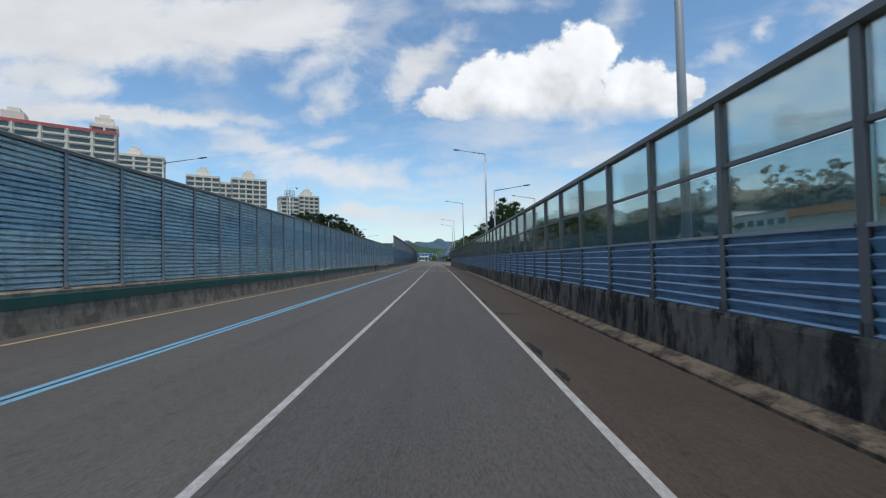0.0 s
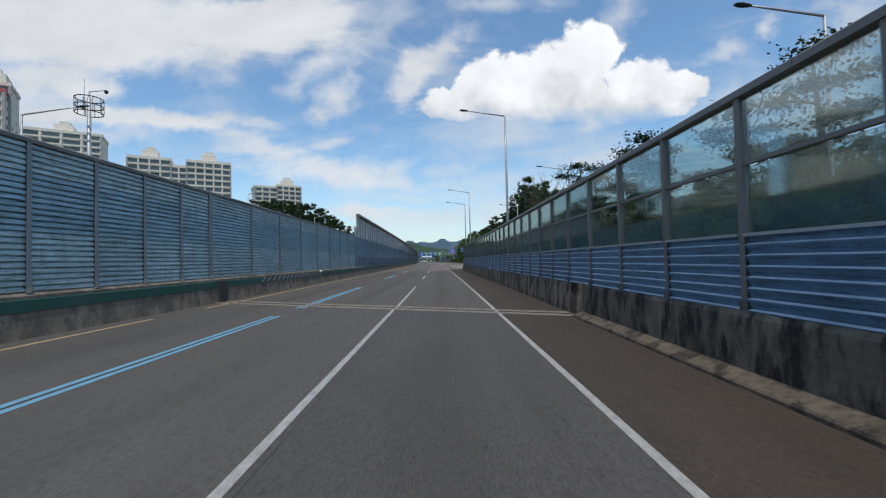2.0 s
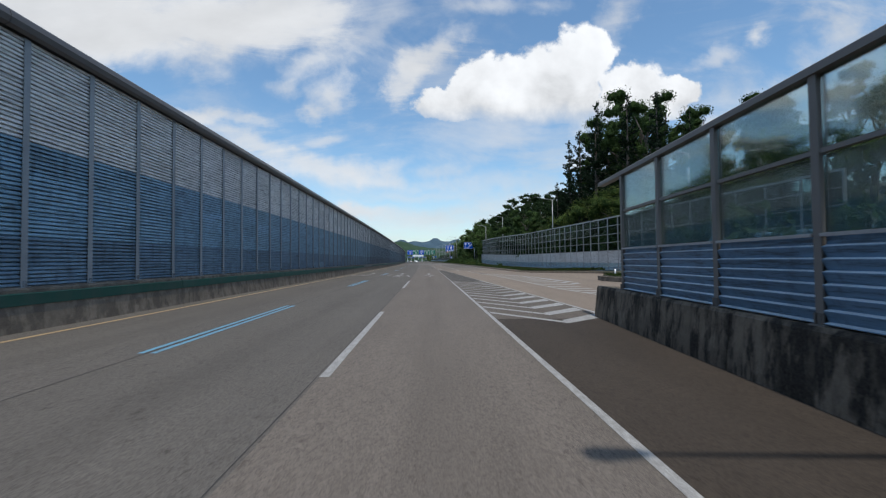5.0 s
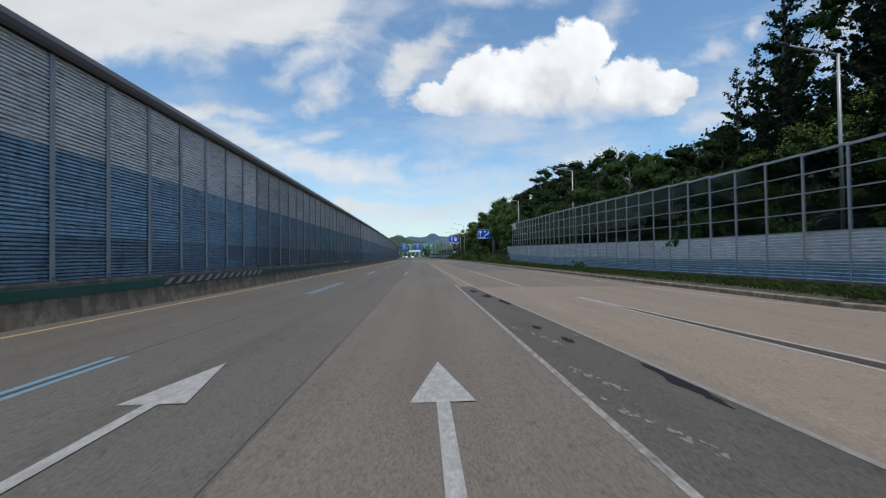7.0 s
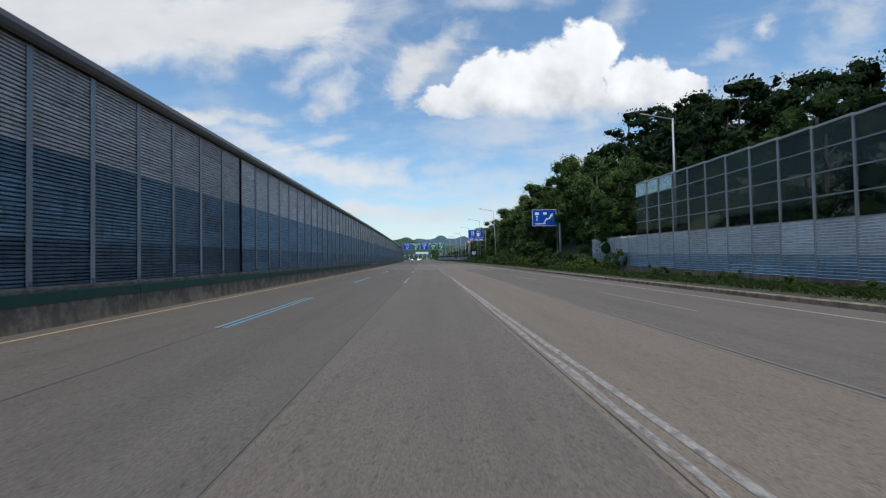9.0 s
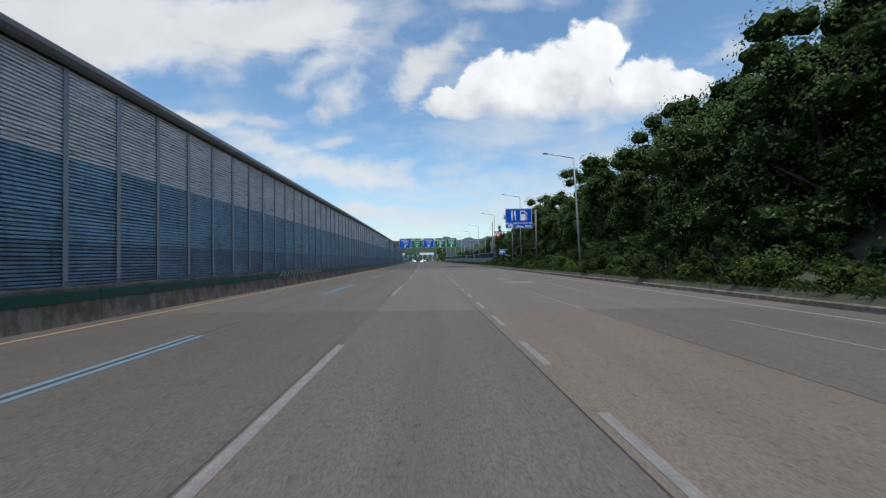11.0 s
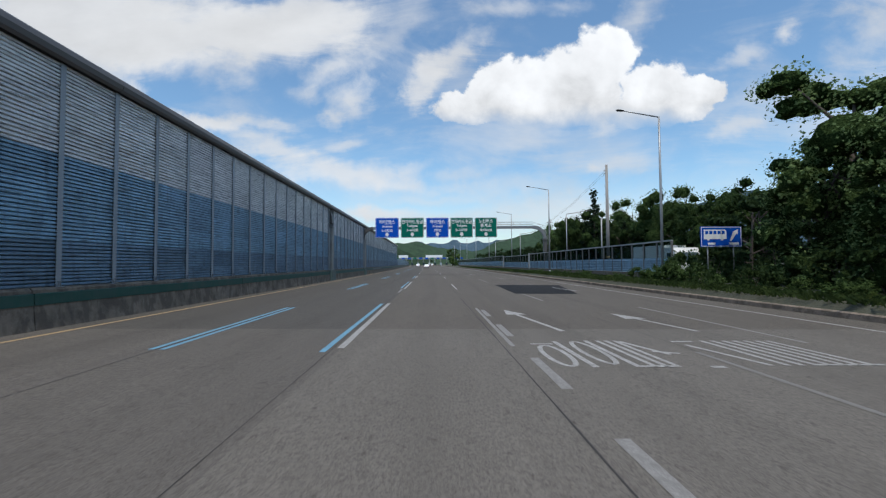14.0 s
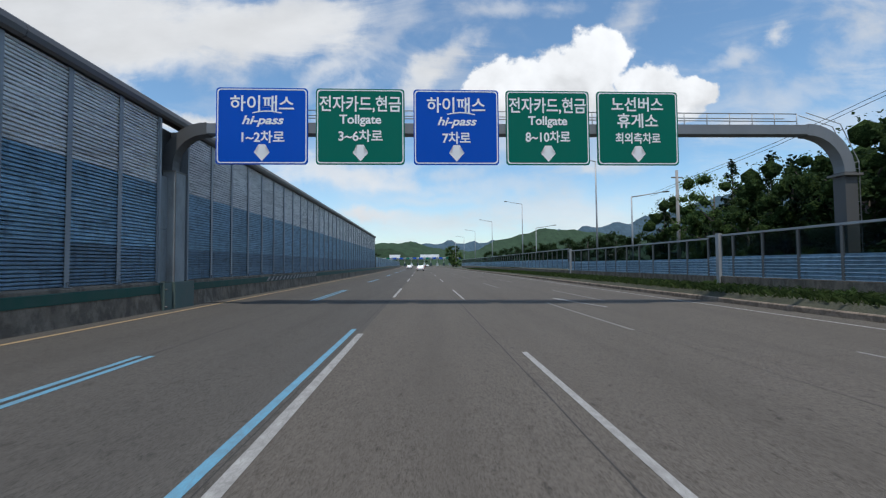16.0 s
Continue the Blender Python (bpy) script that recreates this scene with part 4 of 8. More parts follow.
road_bars(352.75, 2.15, long_text, "white stretched lettering painted across the lane")
text_two = [(0, 0.6 + 0.26 * k, 2.4, 0.55 + 0.26 * k, 0.11) for k in range(7)] + [(0.05, 1.1, 0.05, 2.4, 0.12), (2.3, -0.2, 2.3, 0.3, 0.12), (0.0, 0.3, 1.9, -0.1, 0.11)]
road_bars(352.85, 5.75, text_two, "white stretched lettering painted across the lane")
road_bars(302.4, 5.75, text_two, "white stretched lettering painted across the lane")
# dark patch of new asphalt
strip("asphalt_patch", 370.7, 381.3, [(370, 5.0), (381.3, 5.35)], [(370, 8.6), (381.3, 10.8)], PATCH, 0.006, label="dark rectangle of new asphalt let into the lanes", category="asphalt patch")
for s, u, a, b in ((7.5, 1.96, 0.7, 0.10), (17.4, 1.97, 1.0, 0.10), (27.2, 1.96, 1.9, 0.10), (31.2, 1.98, 0.6, 0.11), (5.6, 1.97, 0.4, 0.08), (188.4, 2.93, 0.95, 0.17), (190.6, 2.60, 0.55, 0.27), (191.3, 2.75, 0.28, 0.14), (193.2, 2.33, 0.75, 0.27), (178.4, 3.38, 1.0, 0.15), (181.3, 2.83, 0.35, 0.13), (182.8, 2.6, 0.3, 0.12), (346.9, -1.2, 0.35, 0.3)):
    bm = bmesh.new()
    vs = [bm.verts.new(spot(s + a * math.sin(i * math.tau / 30) * (0.75 + 0.35 * random.random()), u + b * math.cos(i * math.tau / 30) * (0.35 + 0.75 * random.random()), ground_z(s, u) + 0.007)) for i in range(30)]
    bm.faces.new(vs[::-1])
    bmesh.ops.recalc_face_normals(bm, faces=bm.faces)
    tagged(mesh_object("tar_patch", bm, TAR if s < 100 else PATCH), "black ragged tar patch beside the lane line", "asphalt patch", kind="structure")


# ---- noise barriers ----
def along(anchors):
    """Marks of posts, evenly spread between anchors (true distance, number of bays to the next)."""
    out = []
    for (a, n), (b, _) in zip(anchors, anchors[1:]):
        out += [mark(a + (b - a) * i / n) for i in range(n)]
    return out + [mark(anchors[-1][0])]


def ribbed(height, pitch, depth, length=1.9, lip=0.14, thin=False):
    """A sheet panel with horizontal louvres, its face to +x; y along the wall from -length/2."""
    bm = bmesh.new()
    n = round(height / pitch)
    prof = [(0.0, 0.0)]
    for i in range(n):
        p = height / n
        z = i * p
        if thin:
            prof += [(depth, z + p * 0.03), (depth, z + p * 0.10), (0.0, z + p * 0.24)]
        else:
            prof += [(-0.03, z), (-0.03, z + p * 0.16), (depth * 0.8, z + p * 0.16), (depth, z + p * 0.24), (depth * 0.9, z + p * 0.78), (0.0, z + p * 0.93)]
    prof.append((0.0, height))
    prof += [(-0.07, height), (-0.07, 0.0)]
    sheet(bm, [[(x, y, z) for x, z in prof + prof[:1]] for y in (-length / 2, length / 2)])
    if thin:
        # ledge tops take the second material, whose pale colour stands for sunlight
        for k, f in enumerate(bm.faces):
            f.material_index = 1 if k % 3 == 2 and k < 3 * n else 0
    return bm


def post_mesh(height, width=0.13, deep=0.14):
    """An H-shaped steel post with a base plate."""
    bm = bmesh.new()
    t, d, w = 0.014, deep / 2, width / 2
    prof = [(d, -w), (d, w), (d - t, w), (d - t, t / 2), (-d + t, t / 2), (-d + t, w), (-d, w), (-d, -w), (-d + t, -w), (-d + t, -t / 2), (d - t, -t / 2), (d - t, -w)]
    lo, hi = [bm.verts.new((x, y, 0)) for x, y in prof], [bm.verts.new((x, y, height)) for x, y in prof]
    for i in range(len(prof)):
        j = (i + 1) % len(prof)
        bm.faces.new((lo[i], lo[j], hi[j], hi[i]))
    bm.faces.new(hi), bm.faces.new(lo[::-1])
    box(bm, (-d - 0.04, -w - 0.05, 0), (d + 0.05, w + 0.05, 0.018))
    for y in (-0.03, 0.03):
        box(bm, (d, y - 0.006, 0.0), (d + 0.045, y + 0.006, 0.16))
    return bm


def keep_mesh(name, bm, material):
    me = bpy.data.meshes.new(name)
    bm.to_mesh(me)
    bm.free()
    me.materials.append(material)
    return me


def run(bm, s0, s1, profile, step=4.0, u0=0.0):
    """A profile of (u, z) drawn along the road."""
    rows = [[spot(s, u0 + u, z) for u, z in profile] for s in steps(s0, s1, step)]
    vs = [[bm.verts.new(p) for p in r] for r in rows]
    for a, b in zip(vs, vs[1:]):
        for i in range(len(a) - 1):
            bm.faces.new((a[i], b[i], b[i + 1], a[i + 1]))
    bm.faces.new(vs[0]), bm.faces.new(vs[-1][::-1])
    bmesh.ops.recalc_face_normals(bm, faces=bm.faces)
    return bm


WALL_L = -10.2
# median concrete with the painted band, in lengths
median = holder("median_wall", at(0, WALL_L), label="stained grey concrete median wall with a dark green band", category="concrete wall", kind="structure")
median.matrix_basis = Matrix.Identity(4)
GATE, GANTRY_BAY = mark(381.35), mark(402.7)
cuts = [S0, 22.0, 66.5] + [68.6 + 12 * k for k in range(26)] + [mark(380.4), mark(382.3), mark(401.75), mark(403.65), 450, 500, 560, 640, 720]
for a, b in zip(cuts, cuts[1:]):
    part("concrete_block", run(bmesh.new(), a, b - 0.03, [(0.30, -0.1), (0.24, 0.35), (0.20, 0.78), (0.12, 0.80), (-0.5, 0.80), (-0.5, -0.1)], 4, WALL_L), BARRIER_L, median)
    if abs((a + b) / 2 - GATE) < 0.3 or abs((a + b) / 2 - GANTRY_BAY) < 0.3:
        continue
    part("green_band", run(bmesh.new(), a, b - 0.03, [(0.225, 0.76), (0.215, 1.04), (0.20, 1.06), (-0.45, 1.06), (-0.45, 0.805), (0.205, 0.805)], 4, WALL_L), GREEN_BAND, median, "dark green painted band")
    part("ledge", run(bmesh.new(), a, b - 0.03, [(0.16, 1.062), (0.16, 1.14), (0.09, 1.2), (-0.4, 1.2), (-0.4, 1.062)], 4, WALL_L), BARRIER_L, median)
# hazard stripes on the band
for s0, n in ((72.6, 16), (189.0, 13), (300.0, 15), (421.3, 16)):
    stripe = holder("hazard_panel", label="black and white slanted hazard stripes on the barrier band", category="hazard marking", kind="structure")
    for k in range(n):
        s = s0 + k * 0.75
        bm = bmesh.new()
        sheet(bm, [[spot(s, WALL_L + 0.235, 0.80), spot(s + 0.45, WALL_L + 0.23, 1.05)], [spot(s + 0.33, WALL_L + 0.235, 0.80), spot(s + 0.78, WALL_L + 0.23, 1.05)]])
        part("stripe", bm, WHITE, stripe)
        bm = bmesh.new()
        sheet(bm, [[spot(s + 0.33, WALL_L + 0.235, 0.80), spot(s + 0.78, WALL_L + 0.23, 1.05)], [spot(s + 0.75, WALL_L + 0.235, 0.80), spot(s + 1.20, WALL_L + 0.23, 1.05)]])
        part("stripe", bm, LAMP_DARK, stripe)


def barrier(name, label, places, u, z0, bands, post_h, post_mat, pitch=0.118, depth=0.06, face=1, length=1.9):
    """A panelled barrier: posts every two metres and stacked louvred panels between them."""
    top = holder(name, label=label, category="noise barrier")
    post = keep_mesh("post", post_mesh(post_h, 0.17 if post_h > 5 else 0.12), post_mat)
    panels = []
    z = z0
    for h, mat in bands:
        panels.append((keep_mesh("panel", ribbed(h, pitch, depth, length), mat), z))
        z += h
    turn = 0 if face > 0 else 180
    for s, e in zip(places, places[1:] + [None]):
        v = u(s) if callable(u) else u
        share("post", post, top, at(s, v + 0.02 * face, z0 - 0.02, turn))
        if e is not None:
            w = u(e) if callable(u) else u
            for me, pz in panels:
                share("panel", me, top, at((s + e) / 2, (v + w) / 2, pz, turn + math.degrees(math.atan2(-(w - v), e - s))))
    return top


def coping(parent, s0, s1, u, profile, material, name="coping", length=8.0):
    for a in steps(s0, s1, length)[:-1]:
        n = (s1 - s0) / (len(steps(s0, s1, length)) - 1)
        part(name, run(bmesh.new(), a + 0.01, a + n - 0.01, profile, 4, u), material, parent)


POST_BLUE = coated("weathered_post", (0.25, 0.27, 0.285), 0.55, 0.1, 0.08, 0.35)
low = barrier("noise_barrier", "weathered light blue louvred metal noise barrier on a concrete median", along([(-39.7, 54), (67.49, 0)]), WALL_L, 1.21,
              [(0.74, SKY_PANEL), (0.74, SKY_PANEL), (0.74, MIST_PANEL), (0.74, MIST_PANEL), (0.74, SKY_PANEL)], 3.72, POST_BLUE, 0.148, 0.045)
low2 = barrier("noise_barrier", "weathered light blue louvred noise barrier in long bays", along([(67.62, 1), (71.5, 7), (98.95, 0)]), WALL_L, 1.21,
               [(0.74, SKY_PANEL), (0.74, SKY_PANEL), (0.74, MIST_PANEL), (0.74, MIST_PANEL), (0.74, SKY_PANEL)], 3.72, POST_BLUE, 0.148, 0.045, 1, 3.9)
coping(low2, mark(67.6), mark(98.9), WALL_L, [(0.10, 4.9), (0.11, 5.0), (0.03, 5.04), (-0.10, 5.0), (-0.10, 4.9)], POST)
coping(low, mark(-39.7), mark(67.57), WALL_L, [(0.10, 4.9), (0.11, 5.0), (0.03, 5.04), (-0.10, 5.0), (-0.10, 4.9)], POST)
POST_TALL = coated("blue_grey_post", (0.30, 0.325, 0.345), 0.5, 0.1, 0.06, 0.3)
TALL = [(0.5, NAVY_PANEL), (0.75, NAVY_PANEL), (0.75, BLUE_PANEL), (0.8, BLUE_PANEL), (0.85, BLUE_PANEL), (0.9, GREY_PANEL), (0.8, GREY_PANEL), (0.85, GREY_PANEL)]
POSTS = along([(100.45, 22), (144.15, 19), (181.95, 24), (229.75, 37), (303.1, 24), (350.75, 15), (380.4, 0)])
# the same bands in darker colours, for marks 198 to 246
TALL_DARKER = [(h, {NAVY_PANEL: DARKER_NAVY, BLUE_PANEL: DARKER_BLUE, GREY_PANEL: DARKER_GREY}[mat]) for h, mat in TALL]
first, last = min(k for k, s in enumerate(POSTS) if s > 198), max(k for k, s in enumerate(POSTS) if s < 246)
tall = barrier("noise_barrier", "tall louvred noise barrier, grey above, dark blue below, rounded cap", POSTS[:first + 1], WALL_L - 0.02, 1.21, TALL, 6.2, POST_TALL, 0.107, 0.05)
barrier("noise_barrier", "darker stretch of tall louvred noise barrier, grey above, navy below", POSTS[first:last + 1], WALL_L - 0.02, 1.21, TALL_DARKER, 6.2, POST_TALL, 0.107, 0.05)
barrier("noise_barrier", "tall weathered louvred noise barrier, grey above and blue below", POSTS[last:], WALL_L - 0.02, 1.21, TALL, 6.2, POST_TALL, 0.107, 0.05)
# the first bay steps up to the full height
barrier("noise_barrier", "short bay of grey panels where the barrier steps up", along([(99.0, 1), (100.4, 0)]), WALL_L - 0.02, 1.21, TALL[:6] + [(0.3, GREY_PANEL)], 4.9, POST_TALL, 0.107, 0.05, 1, 1.32)
coping(tall, mark(101.1), mark(382.3), WALL_L, [(0.16, 7.40), (0.27, 7.46), (0.31, 7.60), (0.27, 7.76), (0.14, 7.86), (-0.02, 7.88), (-0.2, 7.8), (-0.25, 7.5), (-0.2, 7.4)], CAP, "cap")
tall2 = barrier("noise_barrier", "tall louvred noise barrier, grey above and blue below", along([(382.3, 10), (401.75, 0)]), WALL_L, 1.21, TALL, 6.2, POST_TALL, 0.107, 0.05)
coping(tall2, mark(382.3), mark(403.65), WALL_L, [(0.16, 7.40), (0.27, 7.46), (0.31, 7.60), (0.27, 7.76), (0.14, 7.86), (-0.02, 7.88), (-0.2, 7.8), (-0.25, 7.5), (-0.2, 7.4)], CAP, "cap")
tall3 = barrier("noise_barrier", "tall louvred metal noise barrier running on behind the sign gantry", along([(403.65, 35), (474.2, 0)]), WALL_L, 1.21, TALL, 6.2, POST_TALL, 0.107, 0.05)
coping(tall3, mark(403.65), mark(474.2), WALL_L, [(0.16, 7.40), (0.27, 7.46), (0.31, 7.60), (0.27, 7.76), (0.14, 7.86), (-0.02, 7.88), (-0.2, 7.8), (-0.25, 7.5), (-0.2, 7.4)], CAP, "cap")
barrier("noise_barrier", "low blue-grey louvred noise barrier far along the median", along([(476, 26), (632, 0)]), WALL_L, 1.21, [(1.0, BLUE_PANEL), (1.2, MIST_PANEL)], 2.3, POST, 0.2, 0.06, 1, 5.9)

# right glazed barrier on the stained wall
WALL_R = 4.38
RU = lambda s: WALL_R if s < 124 else WALL_R + (s - 124) * 0.075
wall_right = holder("roadside_wall", label="black-streaked concrete wall with a worn kerb along its foot", category="concrete wall", kind="structure")
cuts = [-40 + 8 * k for k in range(13)]
cuts = [c for c in cuts if c < 62] + [62.0]
for a, b in zip(cuts, cuts[1:]):
    part("concrete_block", run(bmesh.new(), a, b - 0.015, [(-0.16, -0.1), (-0.14, 0.84), (-0.10, 0.92), (0.35, 0.92), (0.35, -0.5), (-0.16, -0.5)], 4, WALL_R), BARRIER_R, wall_right)
    part("kerb", run(bmesh.new(), a, b - 0.03, [(-0.50, -0.2), (-0.48, 0.0), (-0.45, 0.03), (-0.20, 0.10), (-0.165, 0.11), (-0.165, -0.2)], 4, WALL_R), KERB_DIRTY, wall_right, "worn pale concrete kerb")
cuts = [63.2] + [72 + 8 * k for k in range(7)] + [124, 130, 136.5]
for a, b in zip(cuts, cuts[1:]):
    n = steps(a, b - 0.02, 4)
    bm = bmesh.new()
    prof = [(-0.26, -0.5), (-0.24, 0.1), (-0.16, 0.84), (-0.12, 0.90), (0.35, 0.90), (0.35, -0.5)]
    vs = [[bm.verts.new(spot(s, RU(s) + u, z)) for u, z in prof] for s in n]
    for p, q in zip(vs, vs[1:]):
        for i in range(len(prof) - 1):
            bm.faces.new((p[i], q[i], q[i + 1], p[i + 1]))
    bm.faces.new(vs[0]), bm.faces.new(vs[-1][::-1])
    bmesh.ops.recalc_face_normals(bm, faces=bm.faces)
    part("concrete_block", bm, BARRIER_R, wall_right)

glazed = holder("noise_barrier", label="noise barrier of deep blue panels under clear framed glass", category="noise barrier")
post = keep_mesh("post", post_mesh(3.12, 0.105, 0.13), POST)
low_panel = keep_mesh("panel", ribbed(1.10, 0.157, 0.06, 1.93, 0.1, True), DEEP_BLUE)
low_panel.materials.append(LIT_LEDGE)
bm = bmesh.new()
box(bm, (-0.012, -0.95, 0), (0.012, 0.95, 0.95))
glass_pane = keep_mesh("pane", bm, GLASS)
bm = bmesh.new()
box(bm, (-0.04, -0.955, -0.03), (0.04, 0.955, 0.03))
rail = keep_mesh("rail", bm, POST)
bm = bmesh.new()
box(bm, (-0.03, -0.955, -0.022), (0.03, 0.955, 0.022))
rail_pale = keep_mesh("rail", bm, POST_LIGHT)
right_posts = [mark(6.56 + 2.035 * k) for k in range(-20, 63)]
for s, e in zip(right_posts, right_posts[1:] + [None]):
    share("post", post, glazed, at(s, RU(s), 0.90, 180))
    if e is None:
        break
    m = (s + e) / 2
    turn = 180 - math.degrees(math.atan2(RU(e) - RU(s), 2.035))
    share("panel", low_panel, glazed, at(m, RU(m), 0.92, turn))
    share("rail", rail_pale, glazed, at(m, RU(m) - 0.06, 2.02, turn))
    for z in (2.05, 3.10):
        ob = share("pane", glass_pane, glazed, at(m, RU(m), z, turn))
        ob.visible_shadow = False
    share("rail", rail, glazed, at(m, RU(m), 3.055, turn))
for a in range(-34, 136, 8):
    bm = bmesh.new()
    b = min(a + 8, 136.4)
    rows = [[spot(k, RU(k) + u, z) for u, z in ((-0.10, 4.02), (-0.10, 4.12), (-0.04, 4.16), (0.10, 4.16), (0.10, 4.02), (-0.10, 4.02))] for k in steps(a + 0.005, b - 0.005, 2)]
    part("top_rail", sheet(bm, rows), POST, glazed)

# framed fence along the ramp
FU = [(140, 17.6), (164, 17.0), (205, 17.0), (227, 17.4), (258, 18.7), (272, 20.3)]
FB = [(140, 0.55), (164, 0.55), (230, 0.40), (258, 0.75), (272, 1.0)]
FM = [(140, 2.45), (164, 2.5), (200, 2.6), (227, 3.0), (245, 3.3), (272, 3.7)]
FT = [(140, 5.45), (164, 5.6), (195, 6.15), (220, 7.0), (258, 8.0)]
rail_mid = keep_mesh("rail", box(bmesh.new(), (-0.03, -0.96, -0.025), (0.03, 0.96, 0.025)), POST_MID)
ASH_PANEL = louvre("ash_grey_panel", (0.60, 0.62, 0.63), (0.20, 0.20, 0.195), 0.5, 0.06, 0.2)
fence = holder("noise_barrier", label="barrier of pale louvred panels under dark glass in steel grid", category="noise barrier")
plinth = holder("verge_wall", label="low grey concrete plinth under the framed barrier", category="concrete wall", kind="structure")
s = 140.5
while s < 271.5:
    e = s + 2.0
    m = s + 1
    turn = math.degrees(math.atan2(-(lerp(FU, e) - lerp(FU, s)), 2.0)) + 180
    zb, zm, zt = lerp(FB, m), lerp(FM, m), lerp(FT, m)
    full = m < 259
    bm = box(bmesh.new(), (-0.05, -0.05, 0), (0.05, 0.05, (zt if full else zm + 0.1) - zb))
    ob = part("post", bm, POST_MID, fence)
    ob.matrix_local = at(s, lerp(FU, s), zb, turn)
    h = zm - zb
    for k, (f0, f1, mat) in enumerate(((0.0, 0.22, BLUE_PANEL), (0.22, 0.40, MIST_PANEL), (0.40, 1.0, ASH_PANEL))):
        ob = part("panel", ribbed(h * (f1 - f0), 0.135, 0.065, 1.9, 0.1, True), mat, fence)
        # paler ledge tops, painted as if the sun caught them
        ob.data.materials.append(LIT_FENCE_LEDGE)
        ob.matrix_local = at(m, lerp(FU, m), zb + h * f0, turn)
    if full:
        n = 4
        g = (zt - zm) / n
        for k in range(n):
            ob = part("pane", box(bmesh.new(), (-0.01, -0.95, 0), (0.01, 0.95, g - 0.07)), GLASS if (m > 253 and k == 3) else GLASS_DARK, fence)
            ob.matrix_local = at(m, lerp(FU, m), zm + k * g + 0.04, turn)
            ob.visible_shadow = False
            share("rail", rail_mid, fence, at(m, lerp(FU, m) - 0.03, zm + k * g, turn))
        ob = part("top_rail", box(bmesh.new(), (-0.06, -1.0, -0.05), (0.06, 1.0, 0.06)), POST_LIGHT, fence)
        ob.matrix_local = at(m, lerp(FU, m), zt, turn)
    part("concrete_block", run(bmesh.new(), s, e - 0.01, [(-0.15, -0.8), (-0.15, zb), (0.2, zb), (0.2, -0.8)], 4, lerp(FU, m)), BARRIER_L, plinth)
    s = e

# low glazed barrier by the rest-area lanes
CU = 17.15
glazed2 = holder("noise_barrier", label="low barrier of blue louvred panels with glass row above", category="noise barrier")
wall_c = holder("verge_wall", label="weathered concrete plinth behind the grassy verge", category="concrete wall", kind="structure")
post = keep_mesh("post", box(bmesh.new(), (-0.06, -0.06, 0), (0.06, 0.06, 2.3)), POST)
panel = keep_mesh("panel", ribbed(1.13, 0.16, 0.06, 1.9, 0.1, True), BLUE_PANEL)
panel.materials.append(LIT_LEDGE)
bm = box(bmesh.new(), (-0.01, -0.93, 0), (0.01, 0.93, 1.15))
glass2 = keep_mesh("pane", bm, GLASS_DARK)
bm = box(bmesh.new(), (-0.06, -1.0, -0.05), (0.06, 1.0, 0.05))
rail2 = keep_mesh("top_rail", bm, POST_LIGHT)
s = 375.4
while s < 560:
    dz = 0.0 if s < 418 else (-0.12 if s < 442 else 0.15)
    share("post", post, glazed2, at(s, CU, 0.95 + dz, 180))
    share("panel", panel, glazed2, at(s + 1, CU, 0.92 + dz, 180))
    ob = share("pane", glass2, glazed2, at(s + 1, CU, 2.05 + dz, 180))
    ob.visible_shadow = False
    share("top_rail", rail2, glazed2, at(s + 1, CU, 3.28 + dz, 180))
    s += 2.0
for a in range(375, 560, 6):
    part("concrete_block", run(bmesh.new(), a, a + 5.97, [(-0.15, -0.8), (-0.14, 0.9), (0.2, 0.9), (0.2, -0.8)], 4, CU), BARRIER_L, wall_c)
for s in (418.4, 442.4):
    ob = part("end_post", box(bmesh.new(), (-0.12, -0.12, 0), (0.12, 0.12, 3.4)), POST_LIGHT, glazed2)
    ob.matrix_local = at(s, CU - 0.1, 0.0)


# ---- verges, kerbs, slopes ----
HILL = [(60, 2.0), (137, 3.0), (160, 8.0), (190, 10.0), (232, 9.5), (262, 12.5), (296, 19.0), (325, 12.0), (345, 5.0), (372, 1.2), (900, 0.6)]


def slope_z(s, u):
    """Height of the planted slope right of the road."""
    foot = lerp([(137, 17.8), (205, 17.6), (258, 19.4), (275, 15.5), (375, 15.0), (900, 18)], s)
    base = ground_z(s, 13) + lerp([(137, 0.35), (260, 0.35), (290, 0.5), (900, 0.25)], s)
    return base + lerp(HILL, s) * (ease((u - foot) / 26) + max(0, u - foot - 26) * 0.012)


bm = bmesh.new()
rows = []
for s in steps(137, 760, 5):
    e = lerp([(137, 11.5), (150, 11.5), (151, 13.75), (900, 13.95)], s) if s > 186 else max(13.95, lerp([(137, 15.5), (150, 16.2), (163, 16.8), (176, 16.2), (186, 13.95)], s))
    us = [e, e + 0.4, e + 1.2, e + 2.5] + [e + 2.5 + d for d in (1.5, 3, 5, 8, 12, 17, 23, 30, 45, 70, 110)]
    rows.append([spot(s, u, slope_z(s, u) if u > e + 0.3 else ground_z(s, e) + 0.12) for u in us][::-1])
verge = tagged(mesh_object("verge", sheet(bm, rows), SOIL), "grassy earth verge rising into the planted slope", "verge", kind="structure")

